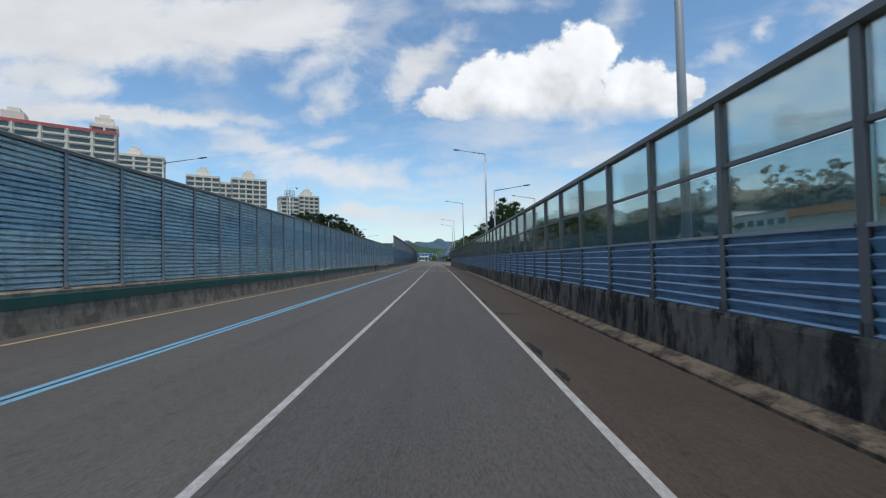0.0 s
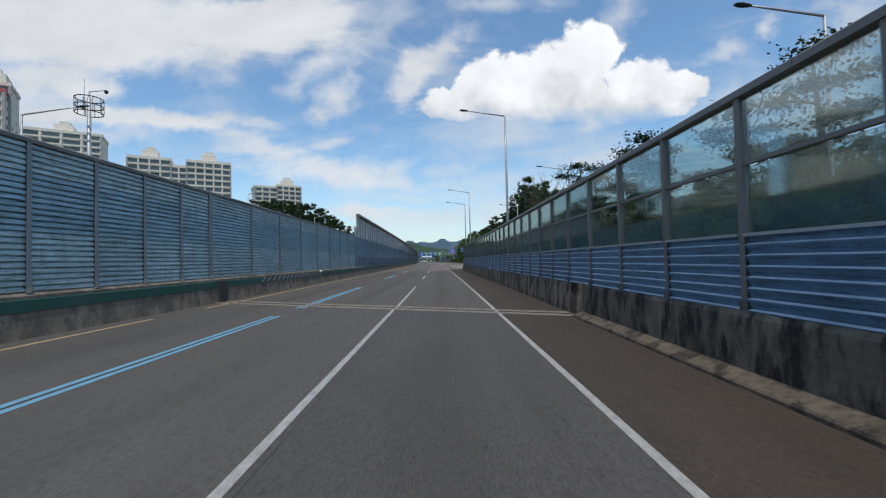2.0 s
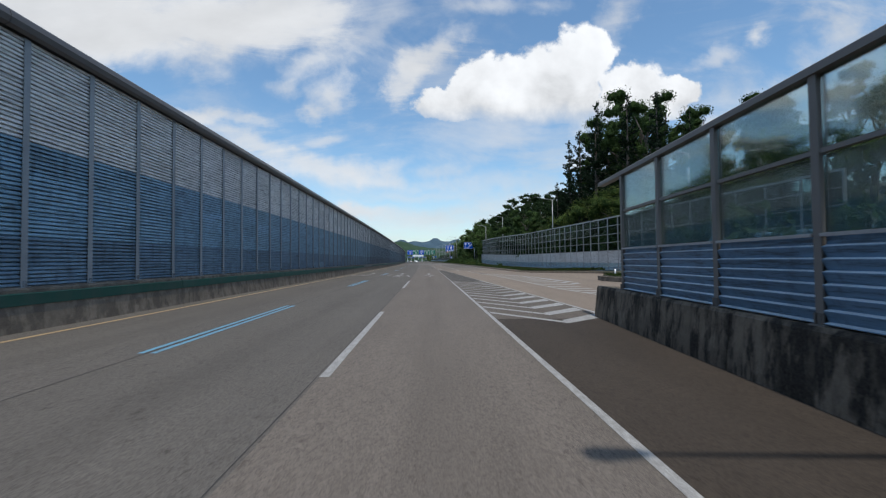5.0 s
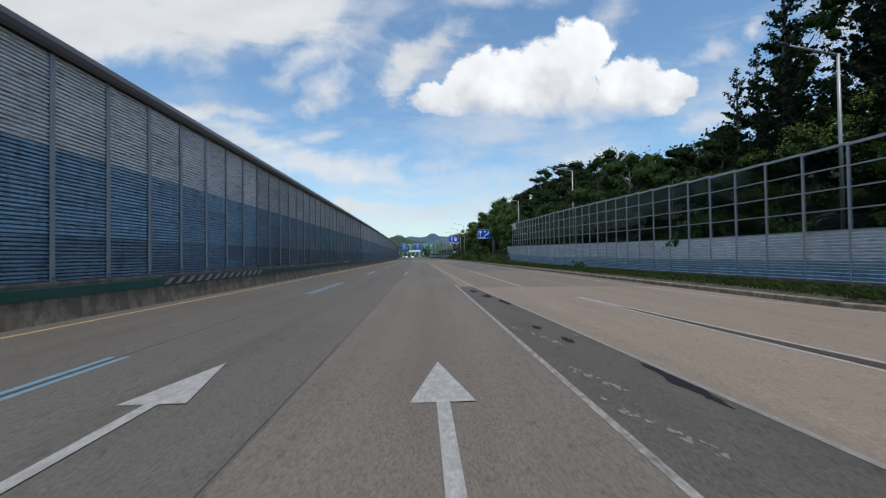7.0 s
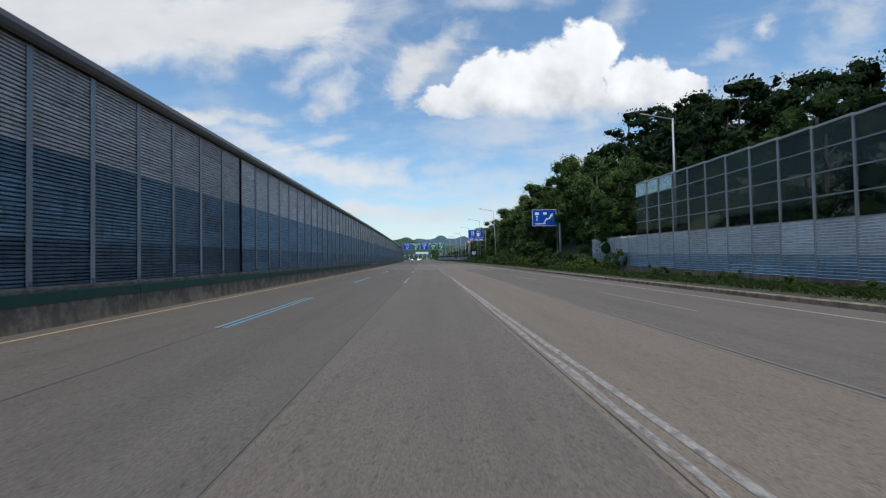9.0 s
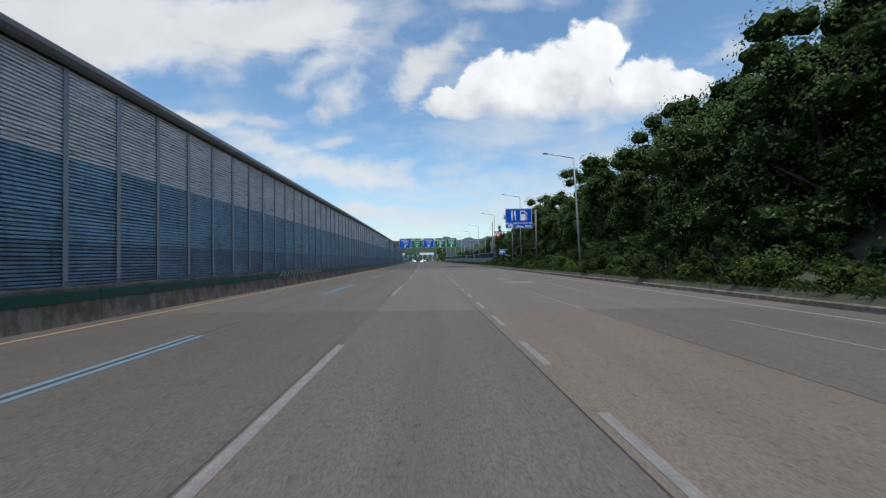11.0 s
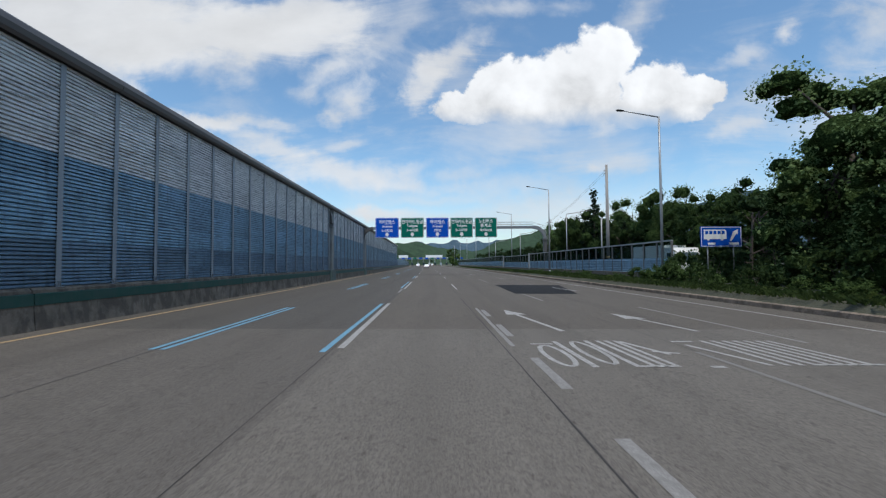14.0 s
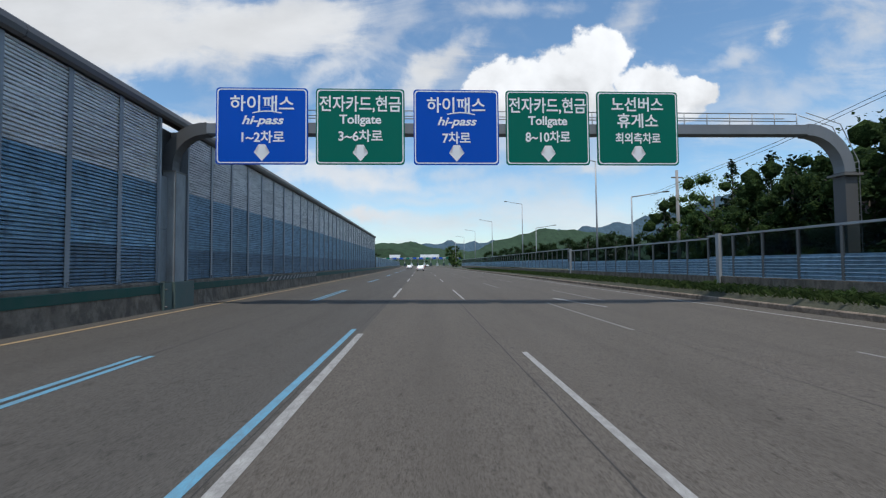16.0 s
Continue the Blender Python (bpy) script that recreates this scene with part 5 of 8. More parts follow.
KERB = streaked("verge_kerb_concrete", (0.250, 0.196, 0.148), (0.085, 0.066, 0.050), 0.9, 0.6)
kerb = holder("kerb", label="weathered concrete kerb along the verge", category="kerb", kind="structure")
for s in steps(186, 700, 3.0)[:-1]:
    part("kerb_stone", run(bmesh.new(), s + 0.01, s + 2.98, [(-0.10, -0.35), (-0.09, 0.02), (-0.05, 0.06), (0.14, 0.06), (0.14, -0.35)], 3, 13.85), KERB, kerb)
for k in range(10):
    a, b = 163 + k * 2.3, 163 + (k + 1) * 2.3
    f = lambda s: lerp([(163, 16.8), (176, 16.2), (186, 13.85)], s)
    bm = bmesh.new()
    rows = [[spot(s, f(s) + u, ground_z(s, 13) + z) for u, z in ((-0.1, -0.3), (-0.09, 0.14), (-0.05, 0.18), (0.14, 0.18), (0.14, -0.3))] for s in (a + 0.01, b - 0.01)]
    part("kerb_stone", sheet(bm, rows), KERB, kerb)

# kerbed island between the ramp lanes
isl = holder("traffic_island", label="kerbed island overgrown with short green grass", category="traffic island", kind="structure")
outline = [(134, 12.9), (140, 12.2), (146, 11.45), (149.6, 10.95), (150.8, 11.1), (151.2, 11.7), (150.6, 12.4), (146, 13.6), (140, 14.6), (134, 15.4)]
for h0, h1, grow, mat, nm in ((-0.1, 0.24, 0.0, LEDGE, "kerb"), (0.1, 0.28, -0.22, SOIL, "soil")):
    bm = bmesh.new()
    cx = (144, 13.1)
    ring = [(s + (0 if s < 135 else (cx[0] - s) * (-grow) / 8), u + (cx[1] - u) * (-grow) / 1.6) for s, u in outline]
    lo = [bm.verts.new(spot(s, u, ground_z(s, 12) + h0)) for s, u in ring]
    hi = [bm.verts.new(spot(s, u, ground_z(s, 12) + h1)) for s, u in ring]
    for i in range(len(ring)):
        j = (i + 1) % len(ring)
        bm.faces.new((lo[i], lo[j], hi[j], hi[i]))
    bm.faces.new(hi), bm.faces.new(lo[::-1])
    bmesh.ops.recalc_face_normals(bm, faces=bm.faces)
    part(nm, bm, mat, isl)
barrier("noise_barrier", "short blue louvred barrier on a concrete plinth beside the ramp", along([(127.5, 10), (147.1, 0)]), lambda s: 15.6 + (149.2 - s) * 0.12, 1.25, [(0.55, DEEP_BLUE), (0.55, BLUE_PANEL), (0.6, BLUE_PANEL)], 1.8, POST_LIGHT, 0.16, 0.06, -1)
bm = bmesh.new()
run(bm, 129.0, 149.3, [(-0.2, -0.3), (-0.18, 1.24), (0.25, 1.24), (0.25, -0.3)], 4, 16.2)
tagged(mesh_object("verge_wall", bm, BARRIER_L), "weathered concrete plinth at the ramp's end", "concrete wall", kind="structure")


# ---- foliage ----
def leaf_mesh(name, centres, sizes, material, seed, normals=None, cores=(), core_cuts=1):
    """Many small folded leaves, one at each centre, over lumps that fill the crown, coloured dark as its inner shade.
    """
    rng = np.random.default_rng(seed)
    n = len(centres)
    c = rng.normal(size=(n, 3)) * (1.0 if normals is None else 0.55)
    if normals is not None:
        c += normals
    c /= np.linalg.norm(c, axis=1)[:, None]
    a = np.cross(c, rng.normal(size=(n, 3)))
    a /= np.linalg.norm(a, axis=1)[:, None]
    b = np.cross(a, c)
    L, W = sizes[:, None], sizes[:, None] * rng.uniform(0.5, 0.8, (n, 1))
    v = np.stack([centres - a * L * 0.5, centres + b * W * 0.5 - c * W * 0.15, centres + a * L * 0.5, centres - b * W * 0.5 - c * W * 0.15], 1).reshape(-1, 3)
    i = np.arange(n)[:, None] * 4
    faces = np.concatenate([i + np.array([[0, 1, 2]]), i + np.array([[0, 2, 3]])], 1).reshape(-1, 3)
    verts, faces = v.tolist(), faces.tolist()
    n_leaf = len(faces)
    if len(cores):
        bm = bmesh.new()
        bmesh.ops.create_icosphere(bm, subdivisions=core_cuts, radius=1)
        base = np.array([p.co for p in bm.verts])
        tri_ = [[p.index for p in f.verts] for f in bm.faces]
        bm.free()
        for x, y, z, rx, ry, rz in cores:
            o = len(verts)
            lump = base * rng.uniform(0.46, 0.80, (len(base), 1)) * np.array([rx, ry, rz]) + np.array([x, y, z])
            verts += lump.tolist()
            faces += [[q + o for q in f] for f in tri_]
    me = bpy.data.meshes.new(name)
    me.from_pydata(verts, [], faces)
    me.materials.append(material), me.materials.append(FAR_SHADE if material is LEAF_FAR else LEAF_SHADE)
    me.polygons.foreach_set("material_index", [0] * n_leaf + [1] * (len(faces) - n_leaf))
    return me


def lumps(rng, lobes, each, shrink):
    """Smaller lobes gathered round each large one."""
    out = []
    for x, y, z, rx, ry, rz in lobes:
        for k in range(each):
            d = rng.normal(size=3)
            d /= np.linalg.norm(d)
            q = rng.uniform(0.8, 1.2) * shrink
            out.append((x + d[0] * rx * 0.72, y + d[1] * ry * 0.72, z + d[2] * rz * 0.72, rx * q, ry * q, rz * q))
    return out


def skin_points(rng, lobes, leaves):
    """Leaf places and outward directions over the skin of each lobe."""
    pts, nrm = [], []
    for x, y, z, rx, ry, rz in lobes:
        d = rng.normal(size=(leaves, 3))
        d[:, 2] += 0.25
        d /= np.linalg.norm(d, axis=1)[:, None]
        r = rng.uniform(0.58, 1.0, (leaves, 1)) + np.abs(rng.normal(size=(leaves, 1))) * 0.17
        pts.append(np.array([x, y, z]) + d * r * np.array([rx, ry, rz]))
        nrm.append(d)
    return np.concatenate(pts), np.concatenate(nrm)


def broadleaf(name, seed, height, width, material, leaf_size, per_lobe, leaves, label, low=0.3, n_lobes=7, cuts=1):
    rng = np.random.default_rng(seed)
    tree = holder(name, label=label, category="tree")
    bm = bmesh.new()
    r0 = height * 0.022
    lean = rng.normal(size=2) * 0.03 * height
    tube(bm, [(0, 0, -1.0), (lean[0] * 0.3, lean[1] * 0.3, height * 0.3), (lean[0], lean[1], height * 0.8)], [r0, r0 * 0.75, r0 * 0.2], 7)
    lobes = []
    for k in range(n_lobes):
        h = low + (0.92 - low) * (k + 0.5) / n_lobes
        a = k * 2.4 + rng.uniform(-0.5, 0.5)
        reach = width * 0.5 * (0.25 + 0.75 * math.sin(math.pi * min(1, (h - low * 0.6) / (1.08 - low * 0.6)))) * rng.uniform(0.45, 0.75)
        p = (math.cos(a) * reach, math.sin(a) * reach, height * h)
        tube(bm, [(lean[0] * h * 0.8, lean[1] * h * 0.8, height * h * 0.75), p], [r0 * 0.45, r0 * 0.1], 5, False)
        q = width * rng.uniform(0.20, 0.32)
        lobes.append((*p, q, q, q * rng.uniform(0.65, 0.95)))
    part("trunk", bm, BARK, tree)
    small = lumps(rng, lobes, per_lobe, 0.52)
    pts, nrm = skin_points(rng, small, leaves)
    new_ob = new("crown", leaf_mesh("crown", pts, rng.uniform(0.6, 1.3, len(pts)) * leaf_size, material, seed, nrm, small, cuts))
    new_ob.parent = tree
    return tree


def conifer(name, seed, height, width, material, label, tiers=17, arms=9, gap=0.12, lift=(-0.1, 0.4)):
    """A conifer: tiers of thin branches that carry many short tufts, sparser towards the tips."""
    rng = np.random.default_rng(seed)
    tree = holder(name, label=label, category="tree")
    bm = bmesh.new()
    tube(bm, [(0, 0, -1), (0, 0, height * 0.5), (0, 0, height * 0.98)], [height * 0.018, height * 0.011, 0.02], 7)
    pts = []
    for k in range(tiers):
        f = k / (tiers - 1)
        for j in range(max(4, int(arms * (1 - f * 0.5)))):
            z = height * (gap + (0.97 - gap) * f) + rng.uniform(-0.5, 0.5) * height / tiers
            reach = width * 0.5 * (1 - f) ** 0.8 * rng.uniform(0.7, 1.2) + 0.15
            a = rng.uniform(0, math.tau)
            l = reach * rng.uniform(0.5, 1.1)
            tip = Vector((math.cos(a) * l, math.sin(a) * l, z + l * rng.uniform(*lift)))
            tube(bm, [(0, 0, z), tip], [0.04, 0.012], 3, False)
            n = max(8, int(l * 27))
            t = rng.uniform(0.12, 1.06, (n, 1))
            pts.append(np.array([[0, 0, z]]) * (1 - t) + np.array([tip]) * t + rng.normal(size=(n, 3)) * np.array([0.15, 0.15, 0.13]) * (1.25 - 0.7 * t))
    part("trunk", bm, BARK, tree)
    pts = np.concatenate(pts)
    ob = new("crown", leaf_mesh("crown", pts, rng.uniform(0.6, 1.3, len(pts)) * 0.33, material, seed))
    ob.parent = tree
    return tree


def pine(name, seed, height, width, label):
    """A pine with a bent trunk and flat, open clouds of fine needles at the ends of its limbs."""
    rng = np.random.default_rng(seed)
    tree = holder(name, label=label, category="tree")
    bm = bmesh.new()
    line = [Vector((0.35 * math.sin(2.2 * f + seed), 0.35 * math.cos(1.7 * f + seed), height * f)) for f in (-0.1, 0.25, 0.5, 0.75, 0.97)]
    tube(bm, line, [0.20, 0.17, 0.13, 0.09, 0.04], 8)
    pts = []
    for k in range(15):
        f = 0.34 + 0.64 * k / 14
        root = line[1].lerp(line[4], (f - 0.25) / 0.72)
        a = k * 2.4 + rng.uniform(-0.4, 0.4)
        l = width * 0.5 * (1.15 - f) ** 0.6 * rng.uniform(0.75, 1.15)
        tip = root + Vector((math.cos(a) * l, math.sin(a) * l, l * rng.uniform(0.0, 0.35)))
        tube(bm, [root, root.lerp(tip, 0.5) + Vector((0, 0, 0.1)), tip], [0.06, 0.035, 0.012], 5, False)
        for q in (0.45, 0.7, 0.92):
            c = root.lerp(tip, q)
            n = 140
            pts.append(np.array(c) + rng.normal(size=(n, 3)) * np.array([0.36, 0.36, 0.13]) * rng.uniform(0.8, 1.3))
    part("trunk", bm, BARK, tree)
    pts = np.concatenate(pts)
    ob = new("crown", leaf_mesh("crown", pts, rng.uniform(0.6, 1.3, len(pts)) * 0.14, NEEDLE, seed))
    ob.parent = tree
    return tree


def bare_tree(s, u, z, height, seed):
    """A leafless tree: limbs that fork into fine twigs."""
    rng = np.random.default_rng(seed)
    tree = holder("tree", at(s, u, z), label="leafless grey tree with fine forked twigs", category="tree")
    trunk, twigs = bmesh.new(), bmesh.new()
    tube(trunk, [(0, 0, -0.5), (0.1, 0, height * 0.35), (0, 0.1, height * 0.6)], [0.13, 0.10, 0.06], 7)

    def fork(p, d, l, r, level):
        q = p + d * l
        tube(trunk if level < 2 else twigs, [p, p.lerp(q, 0.5) + Vector(rng.normal(size=3)) * 0.03 * l, q], [r, r * 0.8, r * 0.6], 4, False)
        if level == 5:
            return
        for _ in range(3 if level < 3 else 2):
            fork(p.lerp(q, rng.uniform(0.55, 1.0)), (d + Vector(rng.normal(size=3)) * 0.42 + Vector((0, 0, 0.18))).normalized(), l * rng.uniform(0.5, 0.75), r * 0.6, level + 1)

    for k in range(6):
        a = k * 1.05
        fork(Vector((0.05, 0.05, height * (0.35 + 0.04 * k))), Vector((math.cos(a) * 0.6, math.sin(a) * 0.6, 0.9)).normalized(), height * 0.26, 0.055, 1)
    part("trunk", trunk, BARK, tree)
    part("twig_crown", twigs, BARK, tree)
    return tree


def shrub(name, seed, height, width, material, size, n, label):
    rng = np.random.default_rng(seed)
    ob0 = holder(name, label=label, category="shrub")
    bm = bmesh.new()
    for k in range(5):
        a = k * 1.3
        tube(bm, [(0, 0, -0.4), (math.cos(a) * width * 0.25, math.sin(a) * width * 0.25, height * 0.7)], [0.03, 0.01], 4, False)
    part("stem", bm, BARK, ob0)
    lobes = [(rng.uniform(-0.3, 0.3) * width, rng.uniform(-0.3, 0.3) * width, height * rng.uniform(0.3, 0.7), width * 0.3, width * 0.3, height * 0.35) for _ in range(5)]
    small = lumps(rng, lobes, 3, 0.6)
    pts, nrm = skin_points(rng, small, n // 25)
    ob = new("foliage", leaf_mesh("foliage", pts, rng.uniform(0.6, 1.3, len(pts)) * size, material, seed, nrm, small, 1))
    ob.parent = ob0
    return ob0


rng_t = np.random.default_rng(11)


WOODS = []


def plant(proto, s, u, z, scale, squash=1.0):
    if proto is FAR:
        return WOODS.append(at(s, u, z, rng_t.uniform(0, 360)) @ Matrix.Diagonal((scale, scale, scale, 1)))
    m = at(s, u, z, rng_t.uniform(0, 360)) @ Matrix.Diagonal((scale, scale, scale * squash, 1))
    return copy_thing(proto, m)


OAK = broadleaf("tree", 1, 12, 9, LEAF_DARK, 0.28, 5, 62, "dark green broadleaf tree on the slope", 0.18, 9)
OAK2 = broadleaf("tree", 2, 13, 8, LEAF_MID, 0.27, 5, 74, "mid-green broadleaf tree with an uneven crown", 0.16, 9)
LIME = broadleaf("tree", 14, 12.5, 9, LEAF_LIME, 0.205, 5, 140, "bushy mid-green roadside tree with a rounded crown", 0.08, 10, 2)
POPLAR = broadleaf("tree", 3, 20, 8, LEAF_DARK, 0.25, 5, 100, "tall dark tree with feathery upper branches", 0.2, 12)
ACACIA = broadleaf("tree", 4, 9, 8, LEAF_LIGHT, 0.17, 5, 130, "light green bushy tree behind the barrier", 0.1, 7)
SPRUCE = conifer("conifer", 5, 22, 9, NEEDLE, "tall dark conifer with ragged branches", 20, 9, 0.12, (0.25, 0.8))
PINE = pine("conifer", 6, 9, 6, "dark green pine with flat spreading needle clouds")
FIR = conifer("conifer", 7, 10, 4.2, NEEDLE, "small pointed dark green conifer", 16, 8, 0.06)
FAR = broadleaf("tree", 8, 10, 9, LEAF_FAR, 0.47, 4, 23, "dark woodland tree on the hillside", 0.10, 6, 1)
SHRUB = shrub("shrub", 9, 1.8, 2.6, LEAF_MID, 0.18, 900, "leafy green roadside shrub")
SHRUB2 = shrub("shrub", 10, 1.3, 2.4, LEAF_LIGHT, 0.15, 1000, "low yellow-green roadside shrub")
SHRUB3 = shrub("shrub", 12, 2.6, 3.2, LEAF_DARK, 0.22, 900, "dark green roadside thicket shrub")
place = {LIME: (331, 23), OAK: (140, 60), OAK2: (120, 64), POPLAR: (196, 34), ACACIA: (176, 25), SPRUCE: (199, 32), PINE: (92, 13.2), FIR: (428, 29), FAR: (90, 61), SHRUB: (300, 15.4), SHRUB2: (290, 15.2), SHRUB3: (310, 17)}


def put(proto, s, u, scale=1.0, z=None):
    proto.matrix_basis = at(s, u, slope_z(s, u) if z is None else z) @ Matrix.Diagonal((scale, scale, scale, 1))


for o, (s, u) in place.items():
    put(o, s, u, 1.0, -0.75 if s < 137 else None)

# stand behind the ramp fence: tall trees first, then the hillside wood
for s, u, k, p in ((171, 27, 1.0, SPRUCE), (180, 28, 1.15, SPRUCE), (186, 26, 1.1, SPRUCE), (192, 29, 1.3, SPRUCE), (189, 33, 1.35, POPLAR), (195, 27, 1.15, SPRUCE), (199, 33, 1.3, POPLAR), (203, 28, 1.15, SPRUCE), (183, 31, 1.2, POPLAR), (208, 34, 0.95, POPLAR), (185, 37, 1.1, POPLAR), (200, 40, 1.1, POPLAR),
                   (214, 40, 0.7, SPRUCE), (160, 31, 0.6, POPLAR), (166, 36, 0.75, POPLAR), (174, 33, 0.8, SPRUCE), (150, 36, 0.6, POPLAR), (208, 30, 0.85, SPRUCE), (206, 26.5, 0.8, SPRUCE)):
    plant(p, s, u, slope_z(s, u) - 1.2, k * 0.9)
for s, u, k in ((169, 24, 0.9), (183, 24.5, 1.0), (189, 24, 0.8), (196, 25, 0.95), (161, 24, 1.0), (154, 25, 1.0), (204, 24.5, 0.8), (147, 24, 0.9)):
    plant(ACACIA, s, u, slope_z(s, u), k)
for s in range(212, 300, 7):
    for u in (24, 30, 37, 45, 55):
        a, b = s + rng_t.uniform(-2.5, 2.5), u + rng_t.uniform(-2, 2)
        plant(FAR if u > 28 else OAK, a, b, slope_z(a, b) - 0.4, rng_t.uniform(0.7, 1.05))
for s in range(268, 344, 6):
    for u in (18.6, 22.5, 28, 35):
        if s < 292 and u < 21:
            continue
        a, b = s + rng_t.uniform(-2, 2), u + rng_t.uniform(-1.2, 1.2) + (1.6 if u < 20 else 0) + (1.6 if u < 20 and s > 318 else 0)
        plant(FAR if u > 26 else (LIME if s > 288 else OAK2), a, b, slope_z(a, b) - 1.2, rng_t.uniform(0.84, 1.12) * (1.0 if s < 322 else 0.78))
for s in range(282, 342, 8):
    for u in (42, 50, 60):
        a, b = s + rng_t.uniform(-3, 3), u + rng_t.uniform(-3, 3)
        plant(FAR, a, b, slope_z(a, b) - 0.8, rng_t.uniform(0.8, 1.1))
for s in range(344, 374, 6):
    for u in (20.5, 25, 31):
        a, b = s + rng_t.uniform(-2, 2), u + rng_t.uniform(-1.2, 1.2)
        plant(LIME if u < 22 else OAK, a, b, slope_z(a, b) - 0.8, rng_t.uniform(0.90, 1.06) * (1.0 if s < 360 else 0.72))
plant(LIME, mark(360), 21.8, slope_z(mark(360), 21.8) - 0.8, 1.02)
for s in range(376, 560, 8):
    for u in ((24.5, 29, 36, 46) if s < 440 else (27, 35, 46)):
        a, b = s + rng_t.uniform(-3, 3), u + rng_t.uniform(-2, 3)
        plant(FAR if u > 32 or s > 440 else (OAK, OAK2, FAR, PINE)[int(rng_t.integers(4))], a, b, slope_z(a, b) - 1.0, rng_t.uniform(0.5, 0.78) * (1.12 if s < 440 else 1.0))
for s, u, k in ((407.5, 24, 1.25), (411, 26, 1.05), (420, 25, 0.85), (424, 27, 0.95), (417, 24.5, 0.75), (431, 28, 1.1), (412, 24, 0.7), (440, 27, 0.8)):
    plant(FIR, s, u, 0.0, k)
for s in np.arange(386, 424, 2.9):
    plant(OAK, s, 26.0 + rng_t.uniform(-1, 2.5), -0.6, rng_t.uniform(0.58, 0.74))
for s in np.arange(384, 410, 3.6):
    plant(OAK2 if rng_t.random() < 0.3 else OAK, s, 30.0 + rng_t.uniform(-1.5, 2.5), -0.6, rng_t.uniform(0.74, 0.9))
for s, u, k in ((399, 24.5, 0.7), (404, 26, 0.75)):
    plant(FIR, s, u, 0.0, k)
for s, u, k in ((416, 24, 0.7), (420.5, 26, 0.78), (426, 27, 0.8), (403, 25, 0.75), (399, 24, 0.6), (409, 23.5, 0.6)):
    plant(OAK, s, u, -0.3, k)
plant(OAK, 600, 9.5 + 8, 0, 0.9), plant(ACACIA, 590, 18, 0, 0.8), plant(OAK2, 620, 19, 0, 0.9)
# rising ground beyond the glazed barrier and beyond the median
def mound(s0, s1, u0, u1, zf, label):
    bm = bmesh.new()
    sheet(bm, [[spot(s, u, zf(s, u)) for u in steps(u0, u1, 8)][::-1] for s in steps(s0, s1, 8)])
    tagged(mesh_object("hill", bm, SOIL), label, "hill", kind="structure")


east_z = lambda s, u: min(1, max(0, (u - 112) / 42)) * lerp([(40, 12), (110, 24), (150, 28), (215, 36), (260, 20), (300, 0)], s) - 0.9
west_z = lambda s, u: lerp([(170, -0.9), (200, 17), (240, 22), (330, 15), (360, -0.9)], s) * min(1, max(0, (-u - 30) / 25)) * min(1, max(0, (90 + u) / 10)) - 0.9
mound(30, 302, 104, 192, east_z, "wooded rising ground beyond the service building")
mound(168, 362, -92, -28, west_z, "wooded mound beyond the opposite lanes")
# beyond the glazed barrier
for s, u, k, p in ((52, 17, 0.85, PINE), (60, 21, 0.7, OAK), (70, 19, 0.9, PINE), (83, 18, 0.95, PINE), (106, 21, 0.85, OAK2), (114, 18, 0.8, PINE), (120, 23, 0.8, OAK), (76, 25, 0.8, OAK), (128, 19, 0.7, OAK2), (134, 24, 0.8, OAK),
                   (66, 30, 0.8, OAK), (90, 28, 0.85, OAK), (108, 30, 0.85, OAK2)):
    plant(p, s, u, -0.75, k)
for k in range(26):
    s, u = rng_t.uniform(96, 140), rng_t.uniform(46, 60)
    plant(FAR, s, u, -0.75, rng_t.uniform(1.05, 1.5))
for k in range(85):
    s, u = rng_t.uniform(60, 280), rng_t.uniform(122, 165)
    plant(FAR, s, u, east_z(s, u), rng_t.uniform(0.8, 1.15))
# wood on the far side of the median
for k in range(55):
    s, u = rng_t.uniform(182, 330), rng_t.uniform(-75, -42)
    plant(FAR, s, u, west_z(s, u), rng_t.uniform(0.7, 1.0))
for k in range(30):
    s, u = rng_t.uniform(480, 700), rng_t.uniform(-60, -22)
    plant(FAR, s, u, -0.75, rng_t.uniform(0.8, 1.2))
# the far woods, joined
verts, faces, mats = [], [], []
for m in WOODS:
    for ch, base in ((c, 0 if c.name.startswith("crown") else 2) for c in FAR.children):
        o = len(verts)
        co = np.empty(len(ch.data.vertices) * 3)
        ch.data.vertices.foreach_get("co", co)
        M = np.array(m)
        verts += (co.reshape(-1, 3) @ M[:3, :3].T + M[:3, 3]).tolist()
        faces += [[o + v for v in p.vertices] for p in ch.data.polygons]
        mats += [base + p.material_index for p in ch.data.polygons]
me = bpy.data.meshes.new("woodland")
me.from_pydata(verts, [], faces)
for mat in (LEAF_FAR, FAR_SHADE, BARK):
    me.materials.append(mat)
me.polygons.foreach_set("material_index", mats)
tagged(new("woodland", me), "dense dark green woodland on the hills beside the road", "woodland", kind="stuff")
